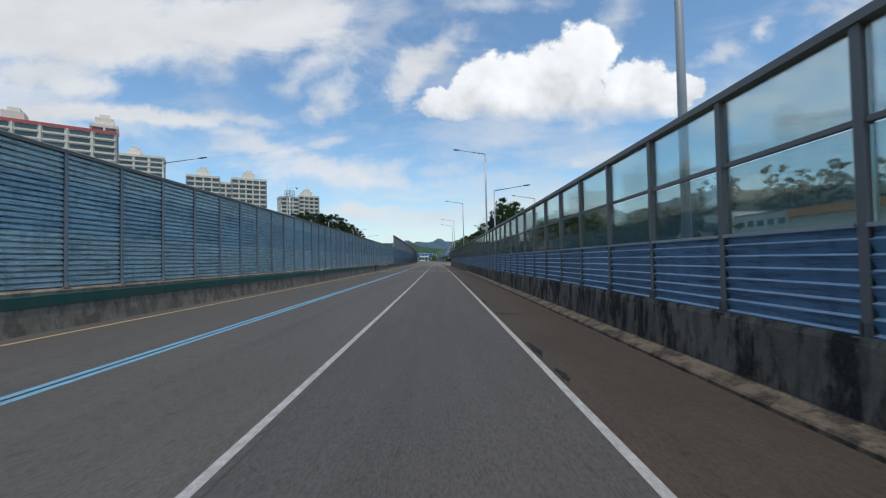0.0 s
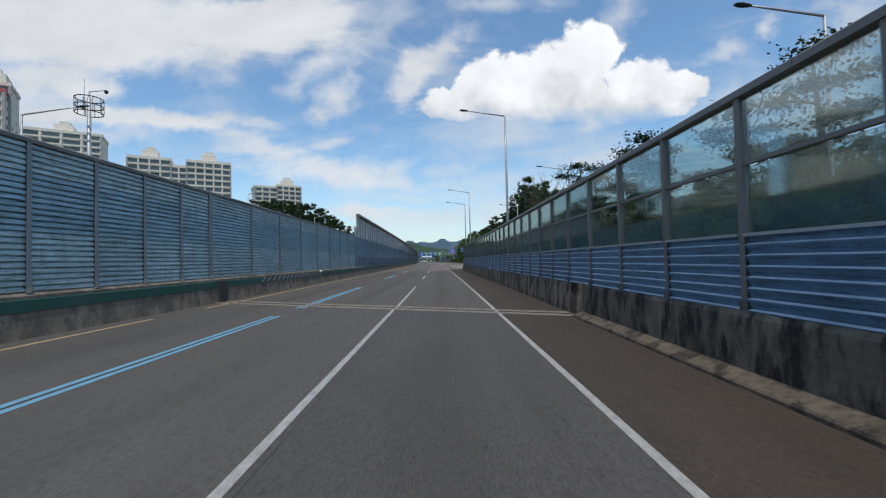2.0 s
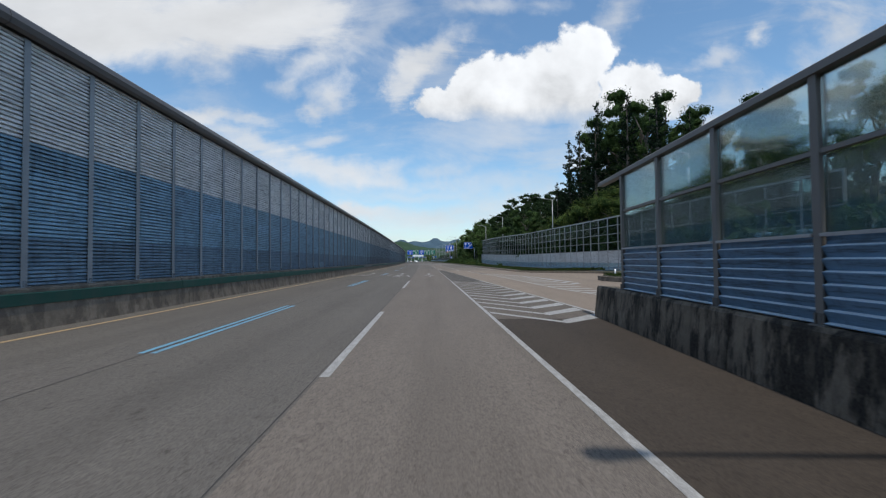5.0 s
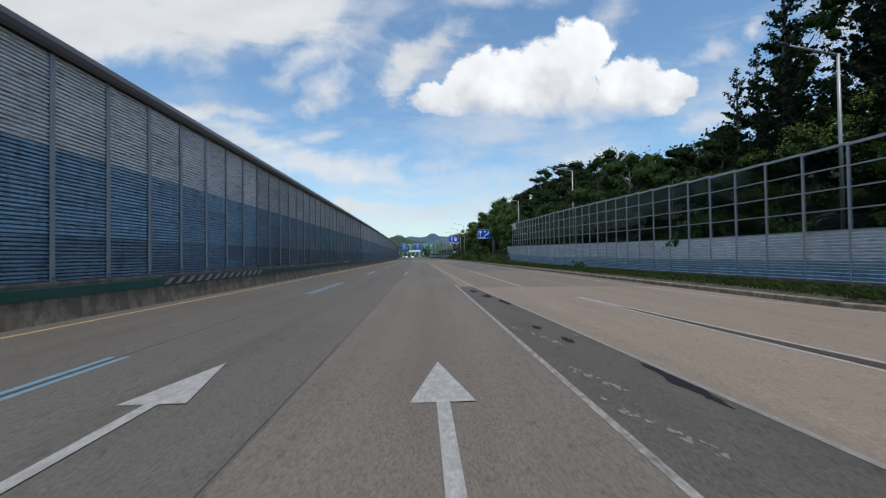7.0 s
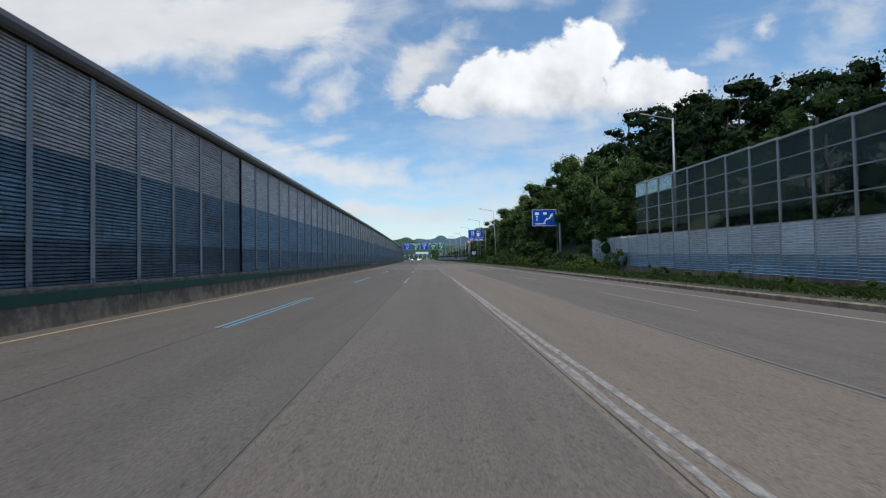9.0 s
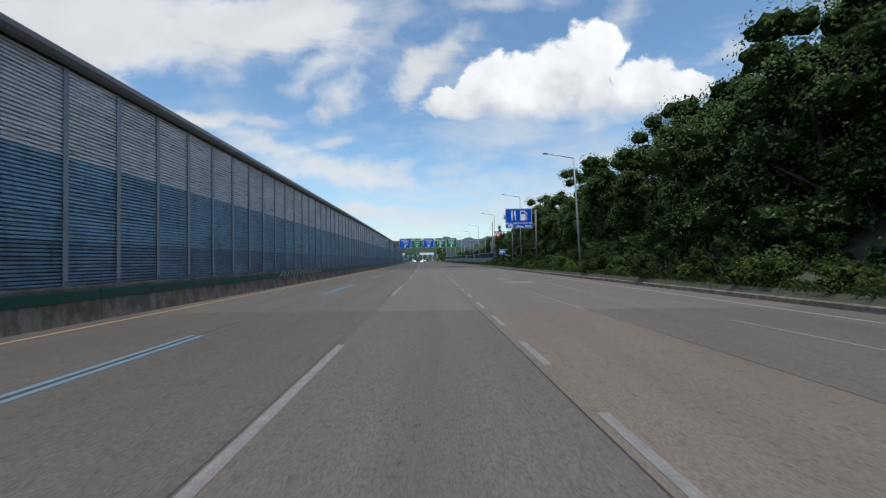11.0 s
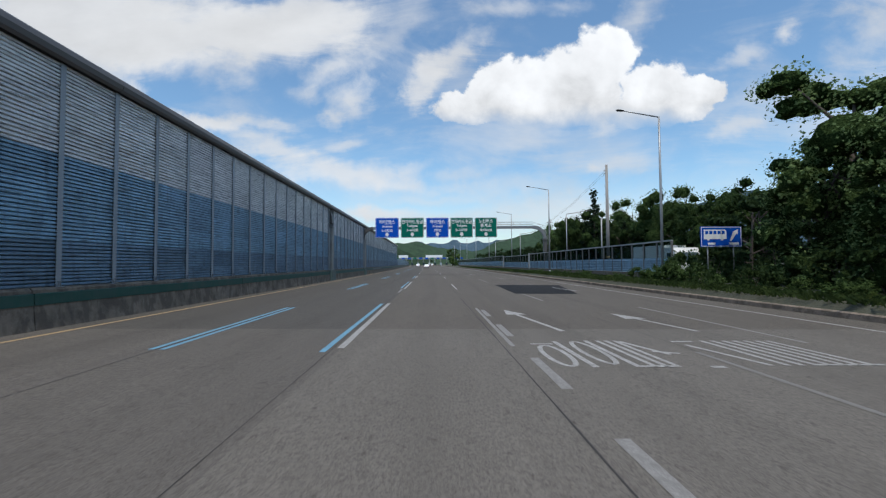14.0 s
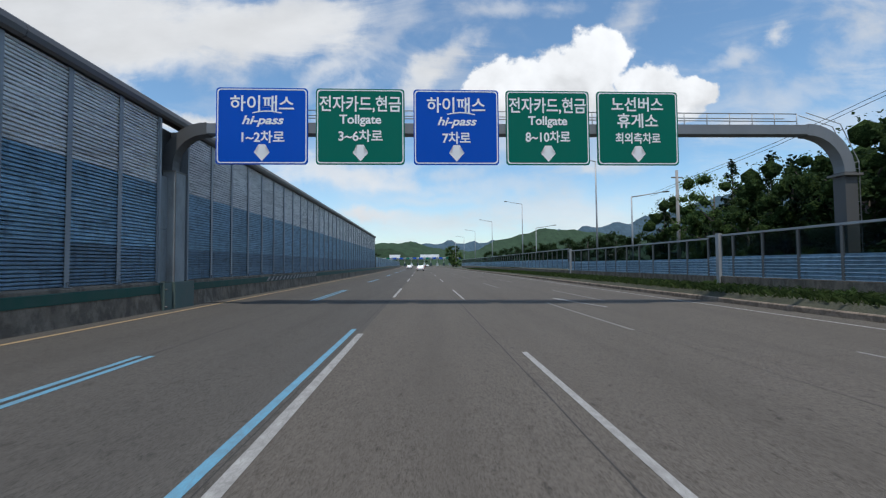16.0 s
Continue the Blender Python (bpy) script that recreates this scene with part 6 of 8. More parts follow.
# shrubs along the verge
for s in np.arange(262, 372, 2.2):
    for u, p in ((15.3, SHRUB2), (16.6, SHRUB), (18.4, SHRUB3)):
        a, b = s + rng_t.uniform(-1, 1), u + rng_t.uniform(-0.5, 0.5)
        if 374 < a:
            continue
        q = (SHRUB, SHRUB2, SHRUB3)[int(rng_t.integers(3))] if rng_t.random() < 0.4 else p
        plant(q, a, b, slope_z(a, b) - 0.15, rng_t.uniform(0.55, 1.0) * (1.0 if a < 342 else 0.55))
for s, u, k in ((362, 18.4, 0.9), (365, 19.5, 0.9), (368.5, 20.0, 0.9), (373.4, 18.4, 1.05), (374.6, 17.6, 0.9), (371, 16.4, 0.55), (366, 16.2, 0.55)):
    plant(SHRUB3, s, u, slope_z(s, u) - 0.2, k)
for s in np.arange(379, 424, 1.9):
    plant(SHRUB if rng_t.random() < 0.6 else SHRUB2, s, 15.6 + rng_t.uniform(-0.7, 0.9), slope_z(s, 16) - 0.1, rng_t.uniform(0.22, 0.45))
for s in np.arange(158, 208, 3.0):
    plant(SHRUB3, s, 20.3 + rng_t.uniform(-0.6, 1.5), slope_z(s, 20.5) - 0.3, rng_t.uniform(1.2, 1.6))
# dense planting close behind the glazed barrier
for s in np.arange(64, 136, 4.6):
    if mark(85.5) < s < mark(94.5):
        continue
    plant((OAK, OAK2, PINE)[int(rng_t.integers(3)) if s > 105 else 2], s + rng_t.uniform(-1, 1), 13.2 + rng_t.uniform(-1.5, 2.0), -0.75, rng_t.uniform(0.42, 0.62))
for s in np.arange(60, 136, 2.6):
    plant(SHRUB3, s, 9.3 + rng_t.uniform(-0.8, 1.2), -0.75, rng_t.uniform(1.2, 1.7))
for s, u, k in ((130, 17, 0.72), (126, 19.5, 0.66), (134, 21, 0.75)):
    plant(SPRUCE, s, u, -0.75, k)
for d, u, k in ((58, 13.5, 0.9), (62.5, 12.0, 1.0), (67, 13.2, 0.95), (72.5, 12.0, 1.02), (77, 13.6, 1.05), (82, 12.2, 1.0), (84.6, 11.8, 1.18), (95.6, 13.6, 1.1), (100, 14.5, 0.95), (107, 13.5, 1.0)):
    plant(PINE, mark(d), u, -0.75, k)
bare_tree(mark(94.6), 12.6, -0.75, 12.0, 3)
# tall stand beyond the ramp fence
for d, u, top, p in ((164, 37, 19.5, POPLAR), (170, 34, 20.0, POPLAR), (171, 41, 21.0, POPLAR), (177, 36, 21.5, POPLAR), (160, 33, 17.5, POPLAR), (157, 39, 19.0, POPLAR), (152, 34, 17.0, POPLAR), (167, 30, 15.5, POPLAR)):
    z = slope_z(mark(d), u) - 1.0
    plant(p, mark(d), u, z, (top - z) / 20.0)
for s in np.arange(372, 378, 1.3):
    plant(SHRUB, s, 16.0 + rng_t.uniform(-0.4, 0.6), slope_z(s, 16) - 0.1, rng_t.uniform(0.5, 0.8))
for s in np.arange(212, 262, 3.5):
    plant(SHRUB2 if rng_t.random() < 0.5 else SHRUB, s, 15.9 + rng_t.uniform(-0.4, 0.5), slope_z(s, 16) - 0.1, rng_t.uniform(0.3, 0.5))


def blades(name, roots, sizes, seed):
    """Thin bent blades of grass standing on their roots."""
    rng = np.random.default_rng(seed)
    n = len(roots)
    lean = np.concatenate([rng.normal(size=(n, 2)) * 0.45, np.ones((n, 1))], 1) * sizes[:, None]
    side = np.concatenate([rng.normal(size=(n, 2)), np.zeros((n, 1))], 1)
    side *= (sizes * rng.uniform(0.06, 0.14, n) / np.linalg.norm(side, axis=1))[:, None]
    droop = lean * np.array([2.1, 2.1, 1.25])
    v = np.stack([roots - side, roots + side, roots + lean * 0.7 + side * 0.7, roots + droop * 0.85], 1).reshape(-1, 3)
    i = np.arange(n)[:, None] * 4
    faces = np.concatenate([i + np.array([[0, 1, 2]]), i + np.array([[0, 2, 3]])], 1).reshape(-1, 3)
    me = bpy.data.meshes.new(name)
    me.from_pydata(v.tolist(), [], faces.tolist())
    me.materials.append(GRASS)
    return me


def grass(name, spans, count, size, label, seed):
    """Blades and weeds over stretches of verge."""
    rng = np.random.default_rng(seed)
    pts = []
    for s0, s1, ua, ub, zf, k in spans:
        for _ in range(int(count * k)):
            s = rng.uniform(s0, s1)
            u = rng.uniform(ua, ub) if not callable(ua) else ua(s) + rng.uniform(0, ub)
            p = spot(s, u, zf(s, u) + - 0.02)
            pts.append((p.x, p.y, p.z))
    pts = np.array(pts)
    me = blades(name, pts, rng.uniform(0.5, 1.5, len(pts)) * size, seed)
    return tagged(new(name, me), label, "grass", kind="stuff")


vz = lambda s, u: slope_z(s, u)
grass("grass", [(186, 262, 13.98, 16.8, vz, 1.0), (163, 186, lambda s: lerp([(163, 16.9), (176, 16.3), (186, 13.95)], s), 1.2, lambda s, u: max(slope_z(s, u), ground_z(s, 13) + 0.12), 0.4)], 26000, 0.20, "short green grass and weeds along the kerb", 21)
grass("grass", [(375, 520, 14.0, 17.0, vz, 1.0), (262, 375, 14.0, 16.0, vz, 0.6)], 26000, 0.24, "dry and green weeds between kerb and barrier", 22)
grass("grass", [(135, 150.6, lambda s: lerp([(134, 13.1), (146, 11.8), (150.6, 11.4)], s), 1.7, lambda s, u: ground_z(s, 12) + 0.27, 1.0)], 9000, 0.14, "short green grass on the island", 23)


# ---- lamps ----
def street_lamp(s, u, height, reach, label="grey steel street lamp with a single long arm", foot=0.0, tall=0.11, lean=0.0):
    lamp = holder("street_lamp", at(s, u, foot), label=label, category="street lamp", group="street lamps")
    h = height - foot
    part("pole", tube(bmesh.new(), [(0, 0, 0), (lean * 0.5, 0, h * 0.5), (lean, 0, h)], [tall, tall * 0.82, tall * 0.62], 10), LAMP_POLE, lamp)
    part("base_plate", tube(bmesh.new(), [(0, 0, 0), (0, 0, 0.05), (0, 0, 0.06), (0, 0, 0.45)], [0.24, 0.24, 0.14, 0.13], 8), LAMP_POLE, lamp)
    d = 1 if reach > 0 else -1
    part("arm", tube(bmesh.new(), [(lean, 0, h - 0.05), (lean + reach * 0.5, 0, h + 0.22), (lean + reach * 0.88, 0, h + 0.42)], [0.055, 0.045, 0.035], 8), LAMP_POLE, lamp)
    bm = bmesh.new()
    x0, x1 = lean + reach * 0.83, lean + reach * 1.02
    prof = [(x0, 0.05, 0.04), (x0 + d * 0.12, 0.10, 0.06), (x0 + d * 0.45, 0.15, 0.075), (x1, 0.10, 0.03)]
    rings = []
    for x, w, t in prof:
        z = h + 0.42 + (abs(x - lean) - abs(reach) * 0.88) * 0.1
        rings.append([bm.verts.new((x, w * math.cos(a), z + t * math.sin(a))) for a in (0.0, 0.8, 1.57, 2.34, 3.14, 4.0, 4.71, 5.4)])
    for a, b in zip(rings, rings[1:]):
        for i in range(8):
            bm.faces.new((a[i], a[(i + 1) % 8], b[(i + 1) % 8], b[i]))
    bm.faces.new(rings[0][::-1]), bm.faces.new(rings[-1])
    bmesh.ops.recalc_face_normals(bm, faces=bm.faces)
    part("lamp_head", bm, LAMP_DARK, lamp, "dark lamp head")
    return lamp


for s, u, h in ((-25.5, 5.1, 12.7), (mark(11.4), 5.5, 12.7), (mark(45.1), 5.13, 12.75), (mark(79.4), 4.95, 12.3), (113.8, 4.8, 12.1), (123.0, 4.75, 11.5)):
    street_lamp(s, u, h, -3.25, foot=-0.3)
for s, u, h in ((162.3, 25.0, 11.8), (192.7, 21.2, 11.8), (222.6, 18.5, 12.0), (253.4, 19.2, 12.3), (287.5, 20.8, 12.6), (345.0, 16.46, 12.5), (mark(369.0), 17.1, 12.6), (mark(396.8), 16.9, 12.15), (437, 17.9, 12.4), (467, 17.6, 12.3), (497, 17.6, 12.3), (527, 17.6, 12.3), (557, 17.6, 12.3), (590, 17.6, 12.3)):
    street_lamp(s, u, h, -3.15, foot=slope_z(s, u) - 0.05)
for s, u, h, r in ((mark(42.7), 5.65, 8.5, 3.5), (65.1, 15.0, 10.9, -3.4), (95.8, 14.5, 11.5, -3.5), (128, 15, 11.5, -3.4), (12, 16, 10.9, -3.4), (403.5, 18.6, 8.4, 3.3), (430.6, 18.3, 7.6, 3.4), (462, 18.6, 7.6, 3.4)):
    street_lamp(s, u, h, r, foot=-0.75 if s < 200 else 0.2, tall=0.09)
street_lamp(mark(309.2), 15.7, 12.05, -3.15, foot=slope_z(mark(309.2), 15.7) - 0.05, lean=-0.45)
for s in (10, 44, 77.7, 112, 146, 180):
    street_lamp(s, -28.1, 12.3, 4.4, foot=-0.75)

# camera mast beyond the median
mast = holder("camera_mast", at(84, -28.7, -0.75), label="grey steel mast with a round caged platform and camera", category="camera mast")
part("pole", tube(bmesh.new(), [(0, 0, 0), (0, 0, 16.6)], [0.2, 0.14], 10), LAMP_POLE, mast)
for z in (15.3, 15.9, 16.5):
    part("platform_ring", tube(bmesh.new(), [(math.cos(a * math.tau / 16) * 0.95, math.sin(a * math.tau / 16) * 0.95, z) for a in range(17)], 0.04, 6, False), LAMP_DARK, mast)
for k in range(10):
    a = k * math.tau / 10
    part("bar", tube(bmesh.new(), [(math.cos(a) * 0.95, math.sin(a) * 0.95, 15.3), (math.cos(a) * 0.95, math.sin(a) * 0.95, 16.5)], 0.025, 5), LAMP_DARK, mast)
part("antenna", tube(bmesh.new(), [(-0.4, 0, 15.2), (-0.4, 0, 18.2)], 0.025, 5), LAMP_POLE, mast)
part("camera_arm", tube(bmesh.new(), [(0, 0, 16.6), (0, 0, 17.1), (1.4, 0, 17.2)], 0.04, 6), LAMP_POLE, mast)
part("camera_dome", tube(bmesh.new(), [(1.4, 0, 17.2), (1.4, 0, 17.05), (1.4, 0, 16.9)], [0.1, 0.16, 0.06], 8), LAMP_DARK, mast, "dark camera dome")


# ---- signs ----
def plate(name, w, h, parent, material, x=0.0, y=0.0, z=0.0, corner=0.1, thick=0.05):
    """A sign plate with rounded corners, facing -y; x and z give its lower left corner."""
    bm = bmesh.new()
    ring = []
    for cx, cz, a0 in ((w - corner, h - corner, 0), (corner, h - corner, 90), (corner, corner, 180), (w - corner, corner, 270)):
        for k in range(5):
            a = radians(a0 + k * 22.5)
            ring.append((x + cx + corner * math.cos(a), z + cz + corner * math.sin(a)))
    f = [bm.verts.new((p, y, q)) for p, q in ring]
    b = [bm.verts.new((p, y + thick, q)) for p, q in ring]
    bm.faces.new(f), bm.faces.new(b[::-1])
    for i in range(len(ring)):
        j = (i + 1) % len(ring)
        bm.faces.new((f[i], f[j], b[j], b[i]))
    bmesh.ops.recalc_face_normals(bm, faces=bm.faces)
    return part(name, bm, material, parent)


def border(parent, w, h, x, z, y, t=0.05, inset=0.06, corner=0.1, material=None):
    """The thin white line that runs round a sign."""
    bm = bmesh.new()
    rings = []
    for d in (inset, inset + t):
        ring = []
        c = max(0.02, corner - d * 0.3)
        for cx, cz, a0 in ((w - d - c, h - d - c, 0), (d + c, h - d - c, 90), (d + c, d + c, 180), (w - d - c, d + c, 270)):
            for k in range(5):
                a = radians(a0 + k * 22.5)
                ring.append(bm.verts.new((x + cx + c * math.cos(a), y, z + cz + c * math.sin(a))))
        rings.append(ring)
    n = len(rings[0])
    for i in range(n):
        bm.faces.new((rings[0][i], rings[0][(i + 1) % n], rings[1][(i + 1) % n], rings[1][i]))
    return part("border", bm, material or SIGN_WHITE, parent)


def lettering(text, size, parent, x, z, y, material, align="CENTER", stretch=1.0, shear=0.0, bold=0.0, fit=None):
    """A line of text standing on a sign plate that faces -y."""
    cu = bpy.data.curves.new("lettering", "FONT")
    cu.body, cu.size, cu.align_x, cu.shear, cu.extrude, cu.offset = text, size, align, shear, 0.004, bold
    tmp = bpy.data.objects.new("lettering", cu)
    scene.collection.objects.link(tmp)
    me = bpy.data.meshes.new_from_object(tmp.evaluated_get(bpy.context.evaluated_depsgraph_get()))
    bpy.data.objects.remove(tmp)
    if fit and len(me.vertices):
        xs = [v.co.x for v in me.vertices]
        stretch = fit / (max(xs) - min(xs))
    me.materials.clear()
    me.materials.append(material)
    ob = new("lettering", me)
    ob.parent = parent
    ob.matrix_local = Matrix.Translation((x, y, z)) @ Matrix.Rotation(radians(90), 4, "X") @ Matrix.Diagonal((stretch, 1, 1, 1))
    return ob


def shape(name, pts, parent, material, y):
    bm = bmesh.new()
    bm.faces.new([bm.verts.new((x, y, z)) for x, z in pts])
    bmesh.ops.triangulate(bm, faces=bm.faces)
    return part(name, bm, material, parent)


def down_arrow(parent, x, z, k, material):
    shape("arrow", [(x - 0.15 * k, z + 0.36 * k), (x - 0.15 * k, z), (x - 0.34 * k, z), (x, z - 0.38 * k), (x + 0.34 * k, z), (x + 0.15 * k, z), (x + 0.15 * k, z + 0.36 * k)], parent, material, -0.012)


# gantry over the lanes
GS, GK = mark(402.35), 0.95
STEEL_DARK = coated("dark_gantry_steel", (0.10, 0.10, 0.10), 0.6, 0.1)
STEEL_MID = coated("gantry_steel", (0.22, 0.235, 0.25), 0.55, 0.1)
gantry = holder("sign_gantry", at(GS, -0.01, 0.09) @ Matrix.Diagonal((GK, GK, GK, 1)), label="grey steel gantry arching over all lanes with a catwalk", category="sign gantry")
bm = bmesh.new()


def square_run(bm, pts, w, d):
    rings = []
    for i, p in enumerate(pts):
        a, b = Vector(pts[max(0, i - 1)]), Vector(pts[min(len(pts) - 1, i + 1)])
        t = (b - a).normalized()
        nrm = Vector((-t.z, 0, t.x))
        p = Vector(p)
        rings.append([bm.verts.new(p + nrm * q * w / 2 + Vector((0, r * d / 2, 0))) for q, r in ((1, 1), (1, -1), (-1, -1), (-1, 1))])
    for a, b in zip(rings, rings[1:]):
        for i in range(4):
            bm.faces.new((a[i], a[(i + 1) % 4], b[(i + 1) % 4], b[i]))
    bm.faces.new(rings[0][::-1]), bm.faces.new(rings[-1])
    bmesh.ops.recalc_face_normals(bm, faces=bm.faces)
    return bm


def arc(cx, cz, r, a0, a1, n=9):
    return [(cx + r * math.cos(radians(a0 + (a1 - a0) * i / n)), 0.35, cz + r * math.sin(radians(a0 + (a1 - a0) * i / n))) for i in range(n + 1)]


part("beam", square_run(bmesh.new(), [(-9.2, 0.35, 7.5), (17.0, 0.35, 7.62)], 0.42, 0.5), STEEL_MID, gantry)
part("elbow", square_run(bmesh.new(), arc(-9.2, 5.9, 1.6, 90, 180), 0.5, 0.5), STEEL_DARK, gantry)
part("elbow", square_run(bmesh.new(), arc(17.0, 5.72, 1.9, 90, 0), 0.52, 0.5), STEEL_MID, gantry)
part("column", square_run(bmesh.new(), [(-10.8, 0.35, 5.0), (-10.8, 0.35, 5.9)], 0.5, 0.5), STEEL_DARK, gantry)
part("column", square_run(bmesh.new(), [(18.9, 0.35, -0.4), (18.9, 0.35, 5.72)], 0.58, 0.55), STEEL_DARK, gantry)
part("flange", box(bmesh.new(), (18.45, -0.05, 5.55), (19.35, 0.75, 5.65)), POST, gantry)
part("catwalk", box(bmesh.new(), (-8.6, 0.62, 7.74), (17.0, 1.3, 7.80)), POST, gantry)
for z in (8.15, 8.5):
    for y in (0.64, 1.28):
        part("handrail", tube(bmesh.new(), [(-8.6, y, z), (17.0, y, z + 0.02)], 0.025, 5), POST_LIGHT, gantry)
for k in range(25):
    x = -8.6 + k * 25.6 / 24
    part("stanchion", tube(bmesh.new(), [(x, 0.64, 7.78), (x, 0.64, 8.5)], 0.022, 5), POST_LIGHT, gantry)
for dx in (-0.18, 0.18):
    part("ladder_rail", tube(bmesh.new(), [(19.4, 0.35 + dx, 0.2), (19.4, 0.35 + dx, 6.2), (18.6, 0.35 + dx, 7.9), (17.0, 0.35 + dx, 8.4)], 0.02, 5), POST_LIGHT, gantry)
for k in range(20):
    part("rung", tube(bmesh.new(), [(19.4, 0.17, 0.5 + k * 0.3), (19.4, 0.53, 0.5 + k * 0.3)], 0.012, 4), POST_LIGHT, gantry)


def lane_sign(x, w, material, rows, label, underline=False):
    sign = holder("lane_sign", at(GS, x * GK - 0.01, 5.96 * GK + 0.09) @ Matrix.Diagonal((GK, GK, GK, 1)), label=label, category="traffic sign", group="gantry lane signs")
    h = 3.23
    plate("plate", w, h, sign, material, 0, 0, 0, 0.14)
    border(sign, w, h, 0, 0, -0.006, 0.045, 0.05, 0.16)
    for text, size, z, fit, sh in rows:
        lettering(text, size, sign, w / 2, z, -0.008, SIGN_WHITE, shear=sh, fit=fit, bold=0.012)
    if underline:
        bm = bmesh.new()
        pts = [(w / 2 - 0.4 + 1.2 * i / 10, 2.14 + 0.08 * math.sin(math.pi * i / 10)) for i in range(11)]
        sheet(bm, [[(a, -0.008, b) for a, b in pts], [(a, -0.008, b + 0.05) for a, b in pts]])
        part("swoosh", bm, SIGN_WHITE, sign)
    down_arrow(sign, w / 2, 0.50, 0.95, SIGN_WHITE)
    for zz in (0.9, 2.3):
        part("bracket", box(bmesh.new(), (w / 2 - 1.2, 0.05, zz), (w / 2 + 1.2, 0.11, zz + 0.1)), SIGN_BACK, sign)
    return sign


lane_sign(-8.77, 3.76, SIGN_BLUE, [("하이패스", 0.72, 2.30, 2.62, 0), ("hi-pass", 0.50, 1.70, 1.72, 0.3), ("1~2차로", 0.55, 0.95, 1.75, 0)], "blue overhead lane sign with white lettering and arrow", True)
lane_sign(-4.68, 3.71, SIGN_GREEN, [("전자카드,현금", 0.72, 2.32, 3.42, 0), ("Tollgate", 0.52, 1.75, 1.75, 0), ("3~6차로", 0.55, 1.02, 1.85, 0)], "green overhead lane sign with white lettering and arrow")
lane_sign(-0.59, 3.64, SIGN_BLUE, [("하이패스", 0.72, 2.30, 2.5, 0), ("hi-pass", 0.50, 1.70, 1.68, 0.3), ("7차로", 0.55, 0.95, 1.2, 0)], "blue overhead lane sign with white lettering and arrow", True)
lane_sign(3.36, 3.64, SIGN_GREEN, [("전자카드,현금", 0.72, 2.32, 3.36, 0), ("Tollgate", 0.52, 1.75, 1.7, 0), ("8~10차로", 0.55, 1.02, 1.95, 0)], "green overhead lane sign with white lettering and arrow")
lane_sign(7.34, 3.61, SIGN_GREEN, [("노선버스", 0.68, 2.42, 2.3, 0), ("휴게소", 0.68, 1.70, 1.8, 0), ("최외측차로", 0.5, 1.0, 2.0, 0)], "green overhead sign with white lettering for the outermost lane")

# rest-area sign
rest = holder("rest_area_sign", at(mark(328.6), 11.8, 6.25) @ Matrix.Diagonal((0.94, 0.94, 0.94, 1)), label="blue service sign with fork, knife and pump symbols", category="traffic sign")
plate("plate", 4.31, 2.36, rest, SIGN_BLUE, 0, 0, 0.80, 0.08)
border(rest, 4.31, 2.36, 0, 0.80, -0.006, 0.05, 0.04, 0.08)
plate("name_plate", 4.31, 0.76, rest, SIGN_BLUE, 0, 0, 0, 0.06)
border(rest, 4.31, 0.76, 0, 0, -0.006, 0.045, 0.03, 0.06)
lettering("의왕", 0.56, rest, 0.82, 0.2, -0.008, SIGN_WHITE, fit=0.95, bold=0.01)
lettering("Uiwang", 0.46, rest, 2.25, 0.2, -0.008, SIGN_WHITE, fit=1.2, bold=0.01)
lettering("400m", 0.46, rest, 3.6, 0.2, -0.008, SIGN_WHITE, fit=1.0, bold=0.01)
for k in range(3):
    shape("fork_tine", [(0.92 + k * 0.12, 2.82), (0.92 + k * 0.12, 2.30), (0.98 + k * 0.12, 2.30), (0.98 + k * 0.12, 2.82)], rest, SIGN_WHITE, -0.008)
shape("fork", [(0.92, 2.34), (0.98, 2.14), (1.02, 2.10), (1.02, 1.26), (1.13, 1.26), (1.13, 2.10), (1.17, 2.14), (1.22, 2.34)], rest, SIGN_WHITE, -0.008)
shape("knife", [(1.48, 2.82), (1.42, 2.5), (1.42, 2.05), (1.54, 2.05), (1.54, 1.26), (1.66, 1.26), (1.66, 2.82)], rest, SIGN_WHITE, -0.008)
shape("pump", [(2.42, 2.80), (2.42, 1.26), (3.22, 1.26), (3.22, 2.80)], rest, SIGN_WHITE, -0.008)
shape("pump_window", [(2.54, 2.66), (2.54, 2.25), (3.10, 2.25), (3.10, 2.66)], rest, SIGN_BLUE, -0.012)
part("pump_hose", tube(bmesh.new(), [(3.22, -0.01, 2.5), (3.4, -0.01, 2.5), (3.5, -0.01, 2.3), (3.5, -0.01, 1.45), (3.38, -0.01, 1.35), (3.32, -0.01, 1.5), (3.32, -0.01, 2.0), (3.2, -0.01, 2.05)], 0.045, 6), SIGN_WHITE, rest)
part("pole", tube(bmesh.new(), [(4.95, 0.2, -6.0), (4.95, 0.2, 3.0)], 0.14, 12), POST, rest)
for z in (0.6, 2.4):
    for dz in (-0.12, 0.12):
        part("arm", tube(bmesh.new(), [(1.5, 0.16, z + dz), (5.1, 0.16, z + dz)], 0.045, 6), LAMP_POLE, rest)

